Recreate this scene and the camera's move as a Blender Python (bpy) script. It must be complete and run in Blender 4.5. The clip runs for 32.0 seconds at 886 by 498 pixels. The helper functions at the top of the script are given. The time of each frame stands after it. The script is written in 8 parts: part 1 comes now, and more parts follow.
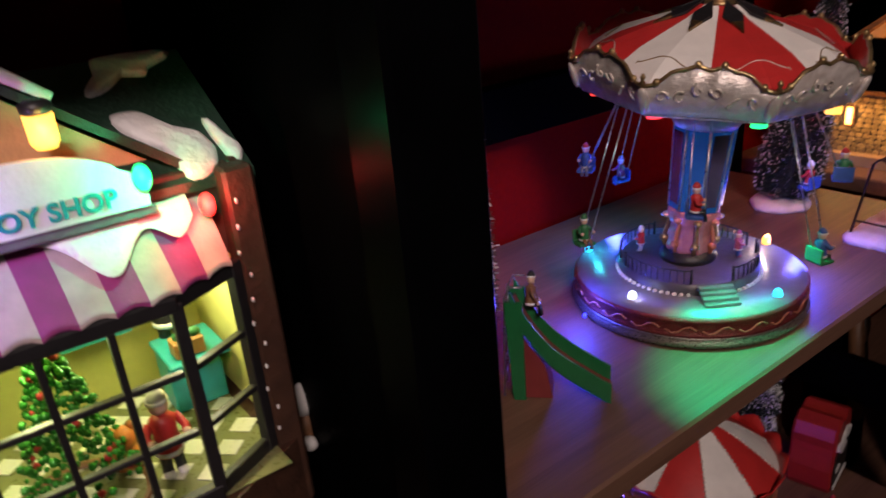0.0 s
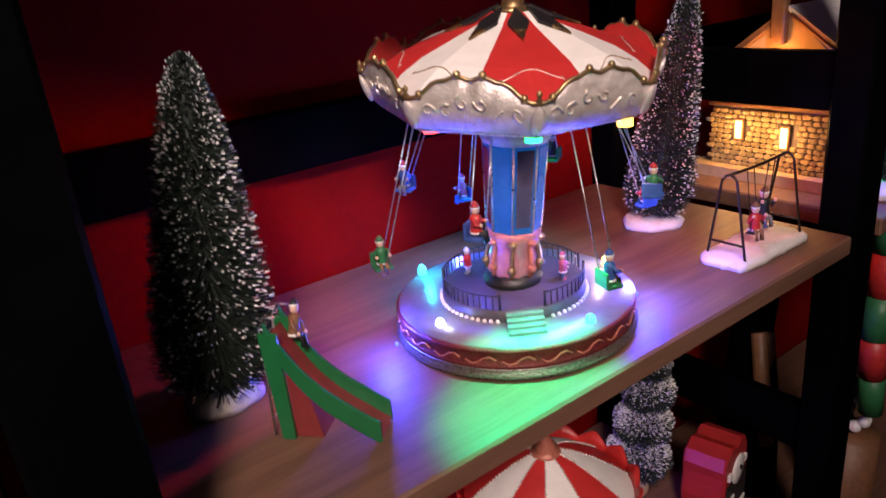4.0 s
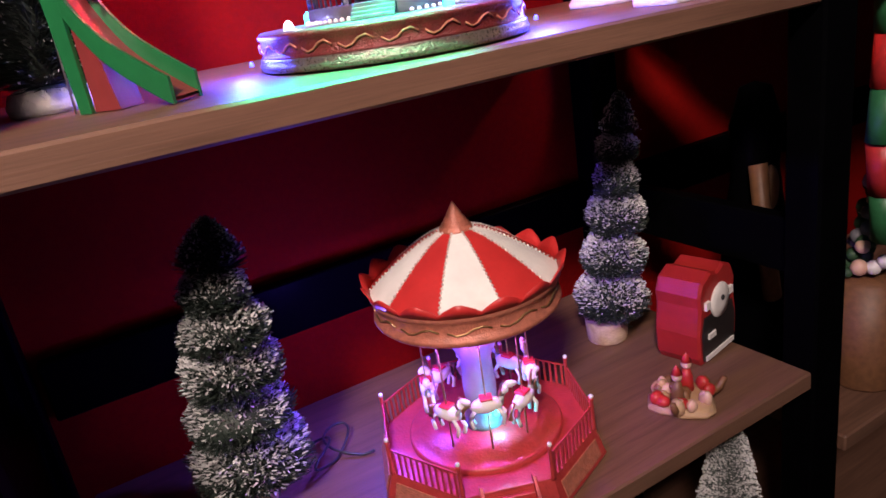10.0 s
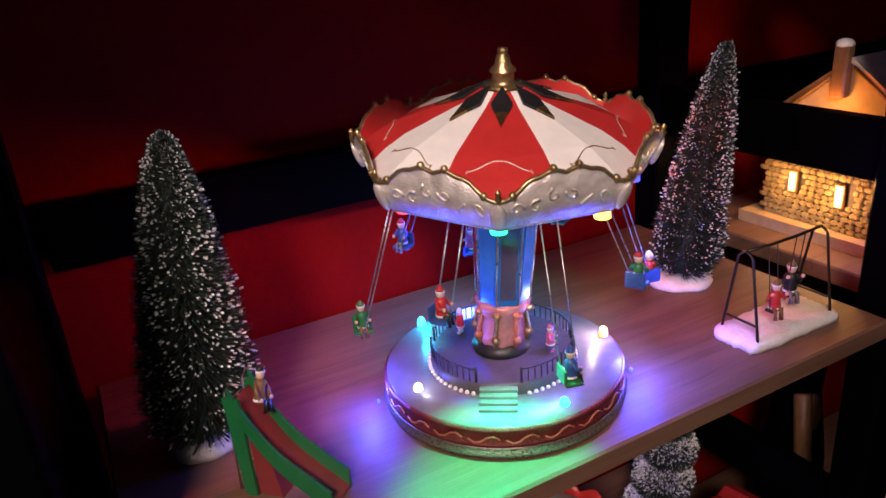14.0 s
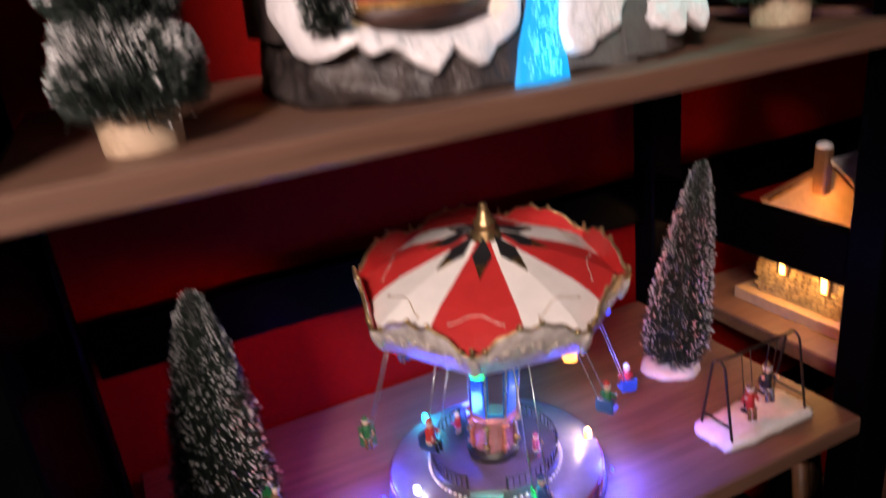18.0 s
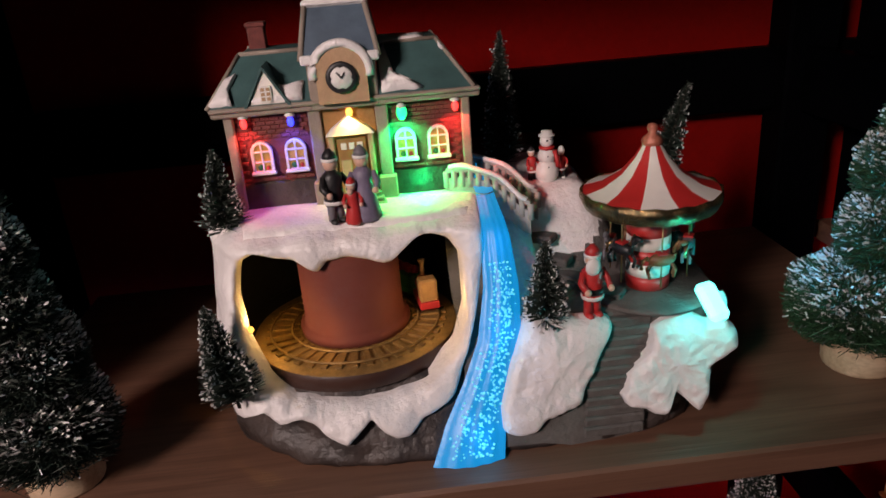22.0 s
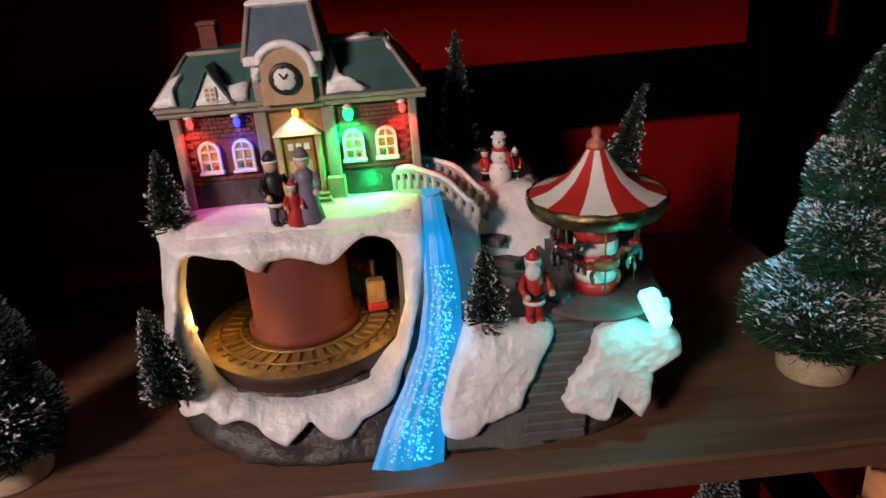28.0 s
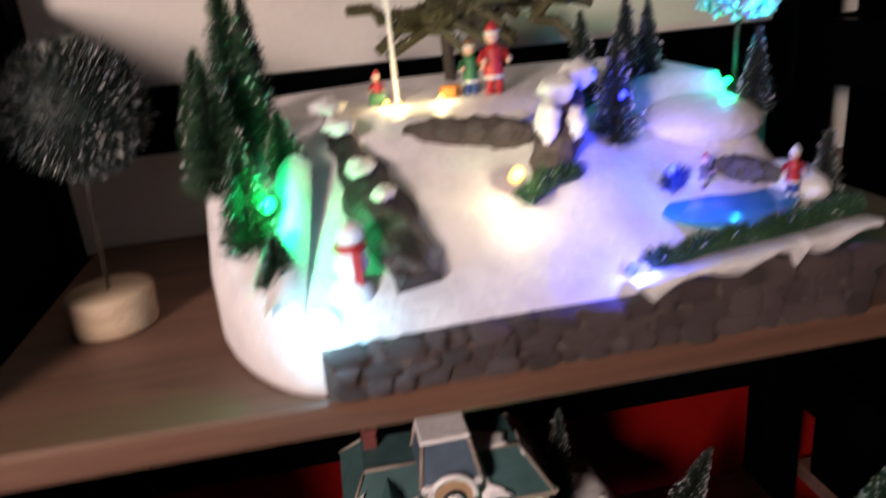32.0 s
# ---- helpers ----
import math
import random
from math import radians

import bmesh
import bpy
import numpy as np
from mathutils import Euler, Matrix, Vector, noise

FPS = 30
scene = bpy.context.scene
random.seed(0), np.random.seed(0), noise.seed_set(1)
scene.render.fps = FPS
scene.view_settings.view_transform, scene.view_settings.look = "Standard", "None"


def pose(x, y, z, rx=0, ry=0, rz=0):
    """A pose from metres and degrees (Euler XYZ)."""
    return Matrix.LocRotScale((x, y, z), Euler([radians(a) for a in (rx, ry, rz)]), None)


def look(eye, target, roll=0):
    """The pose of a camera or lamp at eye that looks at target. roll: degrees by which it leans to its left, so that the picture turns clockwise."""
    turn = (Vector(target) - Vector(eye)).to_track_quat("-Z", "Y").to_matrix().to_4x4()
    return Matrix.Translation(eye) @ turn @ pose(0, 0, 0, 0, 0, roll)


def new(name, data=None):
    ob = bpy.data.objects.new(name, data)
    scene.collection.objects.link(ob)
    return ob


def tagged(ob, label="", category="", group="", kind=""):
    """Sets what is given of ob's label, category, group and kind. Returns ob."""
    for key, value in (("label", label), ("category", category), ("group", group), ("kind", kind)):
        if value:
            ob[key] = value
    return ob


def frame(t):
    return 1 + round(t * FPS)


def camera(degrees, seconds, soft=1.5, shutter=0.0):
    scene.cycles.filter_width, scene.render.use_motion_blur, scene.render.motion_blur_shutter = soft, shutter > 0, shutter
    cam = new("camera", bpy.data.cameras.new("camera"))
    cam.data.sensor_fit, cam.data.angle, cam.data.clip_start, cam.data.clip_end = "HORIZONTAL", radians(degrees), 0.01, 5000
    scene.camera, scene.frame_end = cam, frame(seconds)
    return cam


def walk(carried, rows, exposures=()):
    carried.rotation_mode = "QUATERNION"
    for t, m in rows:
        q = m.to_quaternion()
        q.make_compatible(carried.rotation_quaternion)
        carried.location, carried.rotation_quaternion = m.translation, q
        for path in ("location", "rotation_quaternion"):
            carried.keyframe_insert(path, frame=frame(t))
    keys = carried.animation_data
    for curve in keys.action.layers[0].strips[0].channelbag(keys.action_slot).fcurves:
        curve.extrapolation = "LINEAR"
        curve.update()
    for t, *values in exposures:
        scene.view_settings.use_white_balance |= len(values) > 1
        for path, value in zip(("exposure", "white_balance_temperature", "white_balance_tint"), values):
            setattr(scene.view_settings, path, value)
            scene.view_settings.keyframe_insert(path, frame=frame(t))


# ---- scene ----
cam = camera(63.5, 32.0, shutter=1.0)
PATH = [
    (0, (-0.223, -0.25, 1.331), (0.849, 1.256, 0.568), -5.2),
    (0.5, (-0.227, -0.256, 1.311), (0.902, 1.239, 0.609), -3.7),
    (1, (-0.213, -0.257, 1.322), (0.912, 1.232, 0.603), -3.9),
    (1.5, (-0.185, -0.265, 1.326), (0.959, 1.21, 0.608), -3.9),
    (2, (-0.152, -0.275, 1.323), (1.007, 1.189, 0.605), -4.4),
    (2.5, (-0.114, -0.285, 1.323), (1.027, 1.189, 0.598), -4.8),
    (4.5, (-0.046, -0.337, 1.282), (1.009, 1.207, 0.573), -5.4),
    (5, (-0.031, -0.35, 1.243), (0.987, 1.219, 0.534), -4.8),
    (5.5, (-0.03, -0.359, 1.201), (0.951, 1.253, 0.538), -5.9),
    (6, (-0.015, -0.355, 1.204), (0.938, 1.251, 0.486), -8.2),
    (6.5, (0.005, -0.372, 1.218), (1.008, 1.213, 0.522), -9.1),
    (7, (0.028, -0.37, 1.22), (1.05, 1.208, 0.538), -11.0),
    (7.5, (0.028, -0.363, 1.205), (1.019, 1.233, 0.518), -9.6),
    (8, (0.006, -0.362, 1.189), (0.925, 1.29, 0.536), -9.0),
    (8.5, (0.019, -0.382, 1.148), (0.946, 1.289, 0.557), -7.7),
    (9, (0.048, -0.413, 1.097), (0.923, 1.269, 0.459), -9.5),
    (9.5, (0.056, -0.412, 1.051), (0.929, 1.253, 0.37), -9.3),
    (10, (0.059, -0.418, 1.044), (0.937, 1.244, 0.361), -9.1),
    (10.5, (0.056, -0.429, 1.039), (0.938, 1.229, 0.353), -8.6),
    (11, (0.05, -0.433, 1.037), (0.932, 1.225, 0.35), -8.0),
    (11.5, (0.05, -0.426, 1.041), (0.934, 1.23, 0.351), -7.9),
    (12, (0.047, -0.417, 1.06), (0.937, 1.236, 0.37), -7.5),
    (12.5, (0.051, -0.386, 1.195), (0.943, 1.301, 0.596), -6.9),
    (13, (0.037, -0.384, 1.287), (0.927, 1.333, 0.775), -6.5),
    (13.5, (0.039, -0.371, 1.342), (0.911, 1.347, 0.804), -5.4),
    (14, (0.038, -0.358, 1.367), (0.873, 1.299, 0.619), -4.8),
    (14.5, (0.039, -0.353, 1.395), (0.856, 1.299, 0.62), -5.5),
    (16.5, (0.055, -0.386, 1.414), (0.845, 1.288, 0.657), -6.4),
    (17, (0.065, -0.393, 1.414), (0.848, 1.283, 0.654), -6.8),
    (17.5, (0.067, -0.395, 1.42), (0.85, 1.283, 0.666), -6.7),
    (18, (0.072, -0.41, 1.492), (0.809, 1.302, 0.766), -6.7),
    (18.5, (0.073, -0.418, 1.561), (0.753, 1.301, 0.798), -6.9),
    (19, (0.059, -0.39, 1.629), (0.822, 1.26, 0.795), -5.9),
    (19.5, (0.09, -0.378, 1.673), (0.804, 1.297, 0.846), -5.9),
    (20, (0.181, -0.36, 1.701), (0.694, 1.377, 0.854), -4.6),
    (20.5, (0.249, -0.36, 1.707), (0.564, 1.444, 0.904), -4.8),
    (21, (0.284, -0.358, 1.713), (0.499, 1.476, 0.945), -4.3),
    (21.5, (0.31, -0.346, 1.707), (0.472, 1.491, 0.934), -4.5),
    (22, (0.319, -0.348, 1.71), (0.439, 1.501, 0.956), -4.7),
    (22.5, (0.334, -0.352, 1.705), (0.436, 1.506, 0.973), -4.6),
    (23, (0.334, -0.35, 1.703), (0.437, 1.51, 0.975), -4.5),
    (23.5, (0.338, -0.351, 1.71), (0.435, 1.506, 0.973), -4.3),
    (24, (0.34, -0.352, 1.708), (0.435, 1.505, 0.971), -4.3),
    (24.5, (0.344, -0.346, 1.707), (0.443, 1.501, 0.949), -4.1),
    (25, (0.345, -0.346, 1.707), (0.455, 1.504, 0.956), -3.9),
    (25.5, (0.35, -0.346, 1.704), (0.446, 1.511, 0.965), -4.3),
    (27.5, (0.368, -0.344, 1.716), (0.421, 1.498, 0.938), -4.6),
    (28, (0.369, -0.347, 1.715), (0.435, 1.492, 0.933), -4.7),
    (28.5, (0.372, -0.346, 1.713), (0.451, 1.486, 0.915), -4.8),
    (29, (0.364, -0.347, 1.727), (0.435, 1.481, 0.918), -4.8),
    (29.5, (0.313, -0.353, 1.754), (0.446, 1.469, 0.94), -4.6),
    (30, (0.246, -0.384, 1.8), (0.331, 1.471, 1.056), -5.5),
    (30.5, (0.183, -0.388, 1.868), (0.315, 1.483, 1.174), -3.1),
    (31, (0.154, -0.366, 1.931), (0.432, 1.476, 1.204), -2.9),
    (31.5, (0.187, -0.352, 1.974), (0.469, 1.512, 1.308), -3.7),
    (32, (0.233, -0.349, 2.034), (0.51, 1.511, 1.353), -5.4),
]
EXPOSURES = [(0.0, -1.05), (1.0, -1.05), (2.0, -0.5), (5.0, 0.2), (7.0, 0.15), (8.5, 0.5), (10.0, 0.9), (12.0, 1.1), (13.0, 0.05), (17.0, -0.15), (18.0, -0.1), (19.0, -1.0), (20.0, -1.2), (22.0, -1.0), (29.0, -1.0), (30.5, -0.95), (32.0, -0.85)]
walk(cam, [(t, look(eye, target, roll)) for t, eye, target, roll in PATH], EXPOSURES)

# ---- world, lamps ----
world = bpy.data.worlds.new("world")
scene.world = world
world.use_nodes = True
world.node_tree.nodes["Background"].inputs[0].default_value = (0.02, 0.016, 0.02, 1)
world.node_tree.nodes["Background"].inputs[1].default_value = 0.03


def lamp(name, x, y, z, colour, watts, radius=0.002):
    d = bpy.data.lights.new(name, "POINT")
    d.color, d.energy, d.shadow_soft_size = colour, watts, radius
    ob = new(name, d)
    ob.location = (x, y, z)
    return ob


def spot(name, eye, target, colour, watts, degrees=90.0, radius=0.002):
    """A lamp with a reflector, throwing a soft cone from eye toward target."""
    d = bpy.data.lights.new(name, "SPOT")
    d.color, d.energy, d.shadow_soft_size, d.spot_size, d.spot_blend = colour, watts, radius, radians(degrees), 0.7
    ob = new(name, d)
    ob.matrix_world = look(eye, target)
    return ob


# Added room light, unseen; its narrow spread dims the racks' right end.
d = bpy.data.lights.new("added_room_light", "AREA")
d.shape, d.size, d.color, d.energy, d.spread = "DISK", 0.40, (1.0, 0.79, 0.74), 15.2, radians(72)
lo = new("added_room_light", d)
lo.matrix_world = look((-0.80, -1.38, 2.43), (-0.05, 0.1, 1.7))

RED, GREEN, BLUE, CYAN = (1, 0.06, 0.05), (0.008, 1, 0.30), (0.05, 0.07, 1), (0.03, 0.75, 1)
AMBER, WHITE, VIOLET, WARM = (1, 0.55, 0.12), (0.85, 0.9, 1), (0.45, 0.08, 1), (1, 0.62, 0.28)

# ---- materials ----


def mat(name, colour, rough=0.6, metal=0.0, vary=0.25, scale=60.0, bump=0.15, glow=None, power=0.0, other=None, speck=0.0, fine=4.0, random_tint=0.0, coat=0.0):
    """A procedural surface: two scales of colour variation, fine relief, and roughness that follows the wear."""
    m = bpy.data.materials.new(name)
    m.use_nodes = True
    nt = m.node_tree
    n, l = nt.nodes, nt.links
    b = n["Principled BSDF"]
    b.inputs["Metallic"].default_value = metal
    b.inputs["Coat Weight"].default_value = coat
    tc = n.new("ShaderNodeTexCoord")
    big, small = n.new("ShaderNodeTexNoise"), n.new("ShaderNodeTexNoise")
    big.inputs["Scale"].default_value, small.inputs["Scale"].default_value = scale, scale * fine
    big.inputs["Detail"].default_value = small.inputs["Detail"].default_value = 4
    for t in (big, small):
        l.new(tc.outputs["Object"], t.inputs["Vector"])
    mix = n.new("ShaderNodeMix")
    mix.data_type = "RGBA"
    c2 = other or tuple(c * (1 - vary) for c in colour)
    mix.inputs[6].default_value, mix.inputs[7].default_value = (*colour, 1), (*c2, 1)
    ramp = n.new("ShaderNodeMapRange")
    ramp.inputs[1].default_value, ramp.inputs[2].default_value = 0.38, 0.66
    l.new(big.outputs["Fac"], ramp.inputs[0])
    l.new(ramp.outputs[0], mix.inputs[0])
    mix2 = n.new("ShaderNodeMix")
    mix2.data_type, mix2.blend_type = "RGBA", "MULTIPLY"
    mix2.inputs[0].default_value = 0.5
    r2 = n.new("ShaderNodeMapRange")
    r2.inputs[1].default_value, r2.inputs[2].default_value, r2.inputs[3].default_value = 0.3, 0.7, 1 - 1.6 * vary
    l.new(small.outputs["Fac"], r2.inputs[0])
    l.new(mix.outputs[2], mix2.inputs[6])
    l.new(r2.outputs[0], mix2.inputs[7])
    out = mix2.outputs[2]
    if random_tint:
        info, hs = n.new("ShaderNodeObjectInfo"), n.new("ShaderNodeHueSaturation")
        r3 = n.new("ShaderNodeMapRange")
        r3.inputs[3].default_value, r3.inputs[4].default_value = 1 - random_tint, 1 + random_tint
        l.new(info.outputs["Random"], r3.inputs[0])
        l.new(r3.outputs[0], hs.inputs["Value"])
        l.new(out, hs.inputs["Color"])
        out = hs.outputs[0]
    if speck:
        v = n.new("ShaderNodeTexVoronoi")
        v.inputs["Scale"].default_value = 900
        l.new(tc.outputs["Object"], v.inputs["Vector"])
        r4 = n.new("ShaderNodeMapRange")
        r4.inputs[1].default_value, r4.inputs[2].default_value, r4.inputs[3].default_value, r4.inputs[4].default_value = 0.1, 0.16, speck, 0
        l.new(v.outputs["Distance"], r4.inputs[0])
        l.new(r4.outputs[0], b.inputs["Metallic"])
    l.new(out, b.inputs["Base Color"])
    r5 = n.new("ShaderNodeMapRange")
    r5.inputs[3].default_value, r5.inputs[4].default_value = max(0.03, rough - 0.12), min(1, rough + 0.12)
    l.new(small.outputs["Fac"], r5.inputs[0])
    l.new(r5.outputs[0], b.inputs["Roughness"])
    if bump:
        bp = n.new("ShaderNodeBump")
        bp.inputs["Strength"].default_value, bp.inputs["Distance"].default_value = bump, 0.002
        l.new(small.outputs["Fac"], bp.inputs["Height"])
        l.new(bp.outputs[0], b.inputs["Normal"])
    if glow:
        b.inputs["Emission Color"].default_value, b.inputs["Emission Strength"].default_value = (*glow, 1), power
    return m


def wood_mat(name, light, dark, rough=0.42):
    m = bpy.data.materials.new(name)
    m.use_nodes = True
    n, l = m.node_tree.nodes, m.node_tree.links
    b = n["Principled BSDF"]
    tc, mp = n.new("ShaderNodeTexCoord"), n.new("ShaderNodeMapping")
    mp.inputs["Scale"].default_value = (1.6, 26, 26)
    l.new(tc.outputs["Object"], mp.inputs["Vector"])
    a, w = n.new("ShaderNodeTexNoise"), n.new("ShaderNodeTexNoise")
    a.inputs["Scale"].default_value, a.inputs["Detail"].default_value, a.inputs["Distortion"].default_value = 2.2, 6, 1.2
    mp2 = n.new("ShaderNodeMapping")
    mp2.inputs["Scale"].default_value = (6, 190, 190)
    l.new(tc.outputs["Object"], mp2.inputs["Vector"])
    w.inputs["Scale"].default_value, w.inputs["Detail"].default_value = 3, 3
    l.new(mp.outputs[0], a.inputs["Vector"])
    l.new(mp2.outputs[0], w.inputs["Vector"])
    cr = n.new("ShaderNodeValToRGB")
    cr.color_ramp.elements[0].position, cr.color_ramp.elements[1].position = 0.32, 0.68
    cr.color_ramp.elements[0].color, cr.color_ramp.elements[1].color = (*dark, 1), (*light, 1)
    mid = cr.color_ramp.elements.new(0.5)
    mid.color = (*(0.62 * p + 0.38 * q for p, q in zip(light, dark)), 1)
    l.new(a.outputs["Fac"], cr.inputs[0])
    mx = n.new("ShaderNodeMix")
    mx.data_type, mx.blend_type = "RGBA", "MULTIPLY"
    mx.inputs[0].default_value = 0.30
    mr = n.new("ShaderNodeMapRange")
    mr.inputs[1].default_value, mr.inputs[2].default_value, mr.inputs[3].default_value = 0.35, 0.6, 0.45
    l.new(w.outputs["Fac"], mr.inputs[0])
    l.new(cr.outputs[0], mx.inputs[6])
    l.new(mr.outputs[0], mx.inputs[7])
    l.new(mx.outputs[2], b.inputs["Base Color"])
    b.inputs["Roughness"].default_value = rough
    bp = n.new("ShaderNodeBump")
    bp.inputs["Strength"].default_value, bp.inputs["Distance"].default_value = 0.25, 0.001
    l.new(w.outputs["Fac"], bp.inputs["Height"])
    l.new(bp.outputs[0], b.inputs["Normal"])
    return m


def led_mat(name, colour, power=12.0):
    m = bpy.data.materials.new(name)
    m.use_nodes = True
    b = m.node_tree.nodes["Principled BSDF"]
    b.inputs["Base Color"].default_value = (*colour, 1)
    b.inputs["Emission Color"].default_value = (*(0.02 + 0.98 * c ** 1.4 for c in colour), 1)
    b.inputs["Emission Strength"].default_value = power * 0.3
    return m


def glass_mat(name, tint=(0.9, 0.95, 0.92), rough=0.02):
    m = bpy.data.materials.new(name)
    m.use_nodes = True
    b = m.node_tree.nodes["Principled BSDF"]
    b.inputs["Base Color"].default_value = (*tint, 1)
    b.inputs["Transmission Weight"].default_value, b.inputs["Roughness"].default_value, b.inputs["IOR"].default_value = 1.0, rough, 1.1
    return m


M_WOOD = wood_mat("shelf_wood", (0.185, 0.094, 0.060), (0.120, 0.059, 0.037), 0.5)
M_BLACK = mat("black_steel", (0.0016, 0.0016, 0.002), 0.34, 0.0, 0.3, 20, 0.03)
M_BLACK.node_tree.nodes["Principled BSDF"].inputs["Specular IOR Level"].default_value = 0.007
M_REDWALL = mat("red_wall", (0.20, 0.0035, 0.0024), 0.85, 0, 0.18, 3.5, 0.1, fine=40)
M_REDWALL.node_tree.nodes["Principled BSDF"].inputs["Specular IOR Level"].default_value = 0.05
M_WHITEWALL = mat("white_wall", (0.70, 0.66, 0.60), 0.85, 0, 0.06, 3, 0.1, fine=50)
M_FLOOR = wood_mat("floor_wood", (0.20, 0.12, 0.07), (0.11, 0.06, 0.035))
M_CEIL = mat("ceiling_paint", (0.6, 0.57, 0.52), 0.9, 0, 0.05, 3, 0.05)
M_SNOW = mat("glitter_snow", (0.86, 0.82, 0.81), 0.42, 0, 0.12, 45, 0.8, other=(0.74, 0.70, 0.70), speck=0.9)
M_SNOW2 = mat("plain_snow", (0.74, 0.70, 0.66), 0.7, 0, 0.14, 70, 0.6)
M_ROCK = mat("painted_rock", (0.070, 0.052, 0.046), 0.5, 0, 0.45, 38, 1.0, other=(0.014, 0.012, 0.012))
M_STONE = mat("wall_stone", (0.27, 0.19, 0.185), 0.75, 0, 0.45, 90, 1.0, other=(0.10, 0.075, 0.07), random_tint=0.35)
M_MORTAR = mat("stone_joint", (0.12, 0.088, 0.078), 0.9, 0, 0.4, 60, 0.6)
M_PATH = mat("grey_path", (0.13, 0.12, 0.112), 0.75, 0, 0.3, 60, 0.6)
M_NEEDLE = mat("dark_needles", (0.022, 0.036, 0.026), 0.6, 0, 0.3, 90, 0)
M_NEEDLE_G = mat("green_needles", (0.03, 0.085, 0.035), 0.6, 0, 0.3, 90, 0)
M_OLIVE = mat("olive_needles", (0.085, 0.075, 0.030), 0.6, 0, 0.3, 90, 0)
M_FROST = mat("frosted_needles", (0.76, 0.75, 0.73), 0.7, 0, 0.15, 90, 0)
M_FROSTG = mat("half_frosted_needles", (0.15, 0.17, 0.155), 0.7, 0, 0.25, 90, 0)
M_LOG = wood_mat("pale_log", (0.58, 0.43, 0.29), (0.42, 0.29, 0.18), 0.6)
M_BARK = mat("wire_stem", (0.06, 0.045, 0.03), 0.7, 0, 0.3, 60, 0.3)
M_CREAM = mat("cream_canvas", (0.86, 0.81, 0.75), 0.5, 0, 0.08, 50, 0.12)
M_CRED = mat("red_canvas", (0.58, 0.032, 0.030), 0.42, 0, 0.14, 50, 0.12)
M_GOLD = mat("antique_gold", (0.62, 0.42, 0.20), 0.32, 0.85, 0.35, 120, 0.3)
M_CHAMP = mat("champagne_metal", (0.76, 0.69, 0.64), 0.34, 0.4, 0.22, 110, 0.35, other=(0.55, 0.47, 0.42))
M_BASE = mat("dull_bronze_base", (0.20, 0.16, 0.14), 0.30, 0.6, 0.35, 120, 0.5, other=(0.18, 0.14, 0.115))
M_RELIEF = mat("bright_champagne", (0.88, 0.80, 0.70), 0.3, 0.5, 0.2, 140, 0.4)
M_LAVENDER = mat("lavender_mirror", (0.30, 0.30, 0.62), 0.12, 0.8, 0.3, 60, 0)
M_COPPER = mat("copper_paint", (0.60, 0.20, 0.13), 0.36, 0.15, 0.3, 140, 0.4)
M_PINKRED = mat("carousel_red", (0.50, 0.050, 0.048), 0.35, 0.1, 0.2, 90, 0.3)
M_DKRED = mat("dark_red_band", (0.20, 0.03, 0.03), 0.35, 0.3, 0.3, 150, 0.6)
M_DARK = mat("dark_base", (0.03, 0.025, 0.025), 0.4, 0.2, 0.3, 80, 0.2)
M_GREYDECK = mat("grey_deck", (0.27, 0.26, 0.29), 0.4, 0.2, 0.14, 60, 0.2)
M_DECK = mat("lavender_deck", (0.20, 0.185, 0.22), 0.34, 0.15, 0.22, 45, 0.2)
# Grey darkened to hold the shade that falls under the canopy.
M_PLATFORM = mat("shaded_grey_platform", (0.085, 0.075, 0.09), 0.4, 0.1, 0.25, 60, 0.25)
M_SLIDEG = mat("green_plastic", (0.012, 0.13, 0.04), 0.35, 0, 0.12, 60, 0.1)
M_SLIDER = mat("red_plastic", (0.20, 0.028, 0.028), 0.4, 0, 0.14, 60, 0.1)
M_IRON = mat("brown_iron", (0.035, 0.022, 0.016), 0.45, 0.4, 0.3, 90, 0.2)
M_SILVER = mat("silver_wire", (0.6, 0.6, 0.6), 0.3, 0.9, 0.2, 90, 0)
M_SKIN = mat("painted_skin", (0.70, 0.44, 0.33), 0.5, 0, 0.1, 90, 0)
M_FRED = mat("painted_red", (0.52, 0.03, 0.03), 0.45, 0, 0.2, 120, 0.1)
M_FBLK = mat("painted_black", (0.016, 0.015, 0.017), 0.45, 0, 0.2, 120, 0.1)
M_FGREY = mat("painted_grey", (0.17, 0.16, 0.18), 0.5, 0, 0.2, 120, 0.1)
M_FLILAC = mat("painted_lilac", (0.20, 0.17, 0.25), 0.5, 0, 0.2, 120, 0.1)
M_FBLUE = mat("painted_blue", (0.04, 0.09, 0.30), 0.45, 0, 0.2, 120, 0.1)
M_FGREEN = mat("painted_green", (0.03, 0.16, 0.06), 0.45, 0, 0.2, 120, 0.1)
M_FWHITE = mat("painted_white", (0.78, 0.75, 0.72), 0.5, 0, 0.08, 120, 0.1)
M_FBROWN = mat("painted_brown", (0.22, 0.10, 0.045), 0.5, 0, 0.25, 120, 0.2)
M_FORANGE = mat("painted_orange", (0.65, 0.22, 0.04), 0.5, 0, 0.2, 120, 0.1)
M_FPURPLE = mat("painted_pink", (0.45, 0.10, 0.20), 0.45, 0, 0.2, 120, 0.1)
M_BRICK = mat("model_brick", (0.21, 0.042, 0.034), 0.6, 0, 0.3, 160, 0.4, random_tint=0.14)
M_BRICKJ = mat("brick_joint", (0.19, 0.048, 0.040), 0.85, 0, 0.3, 160, 0.3)
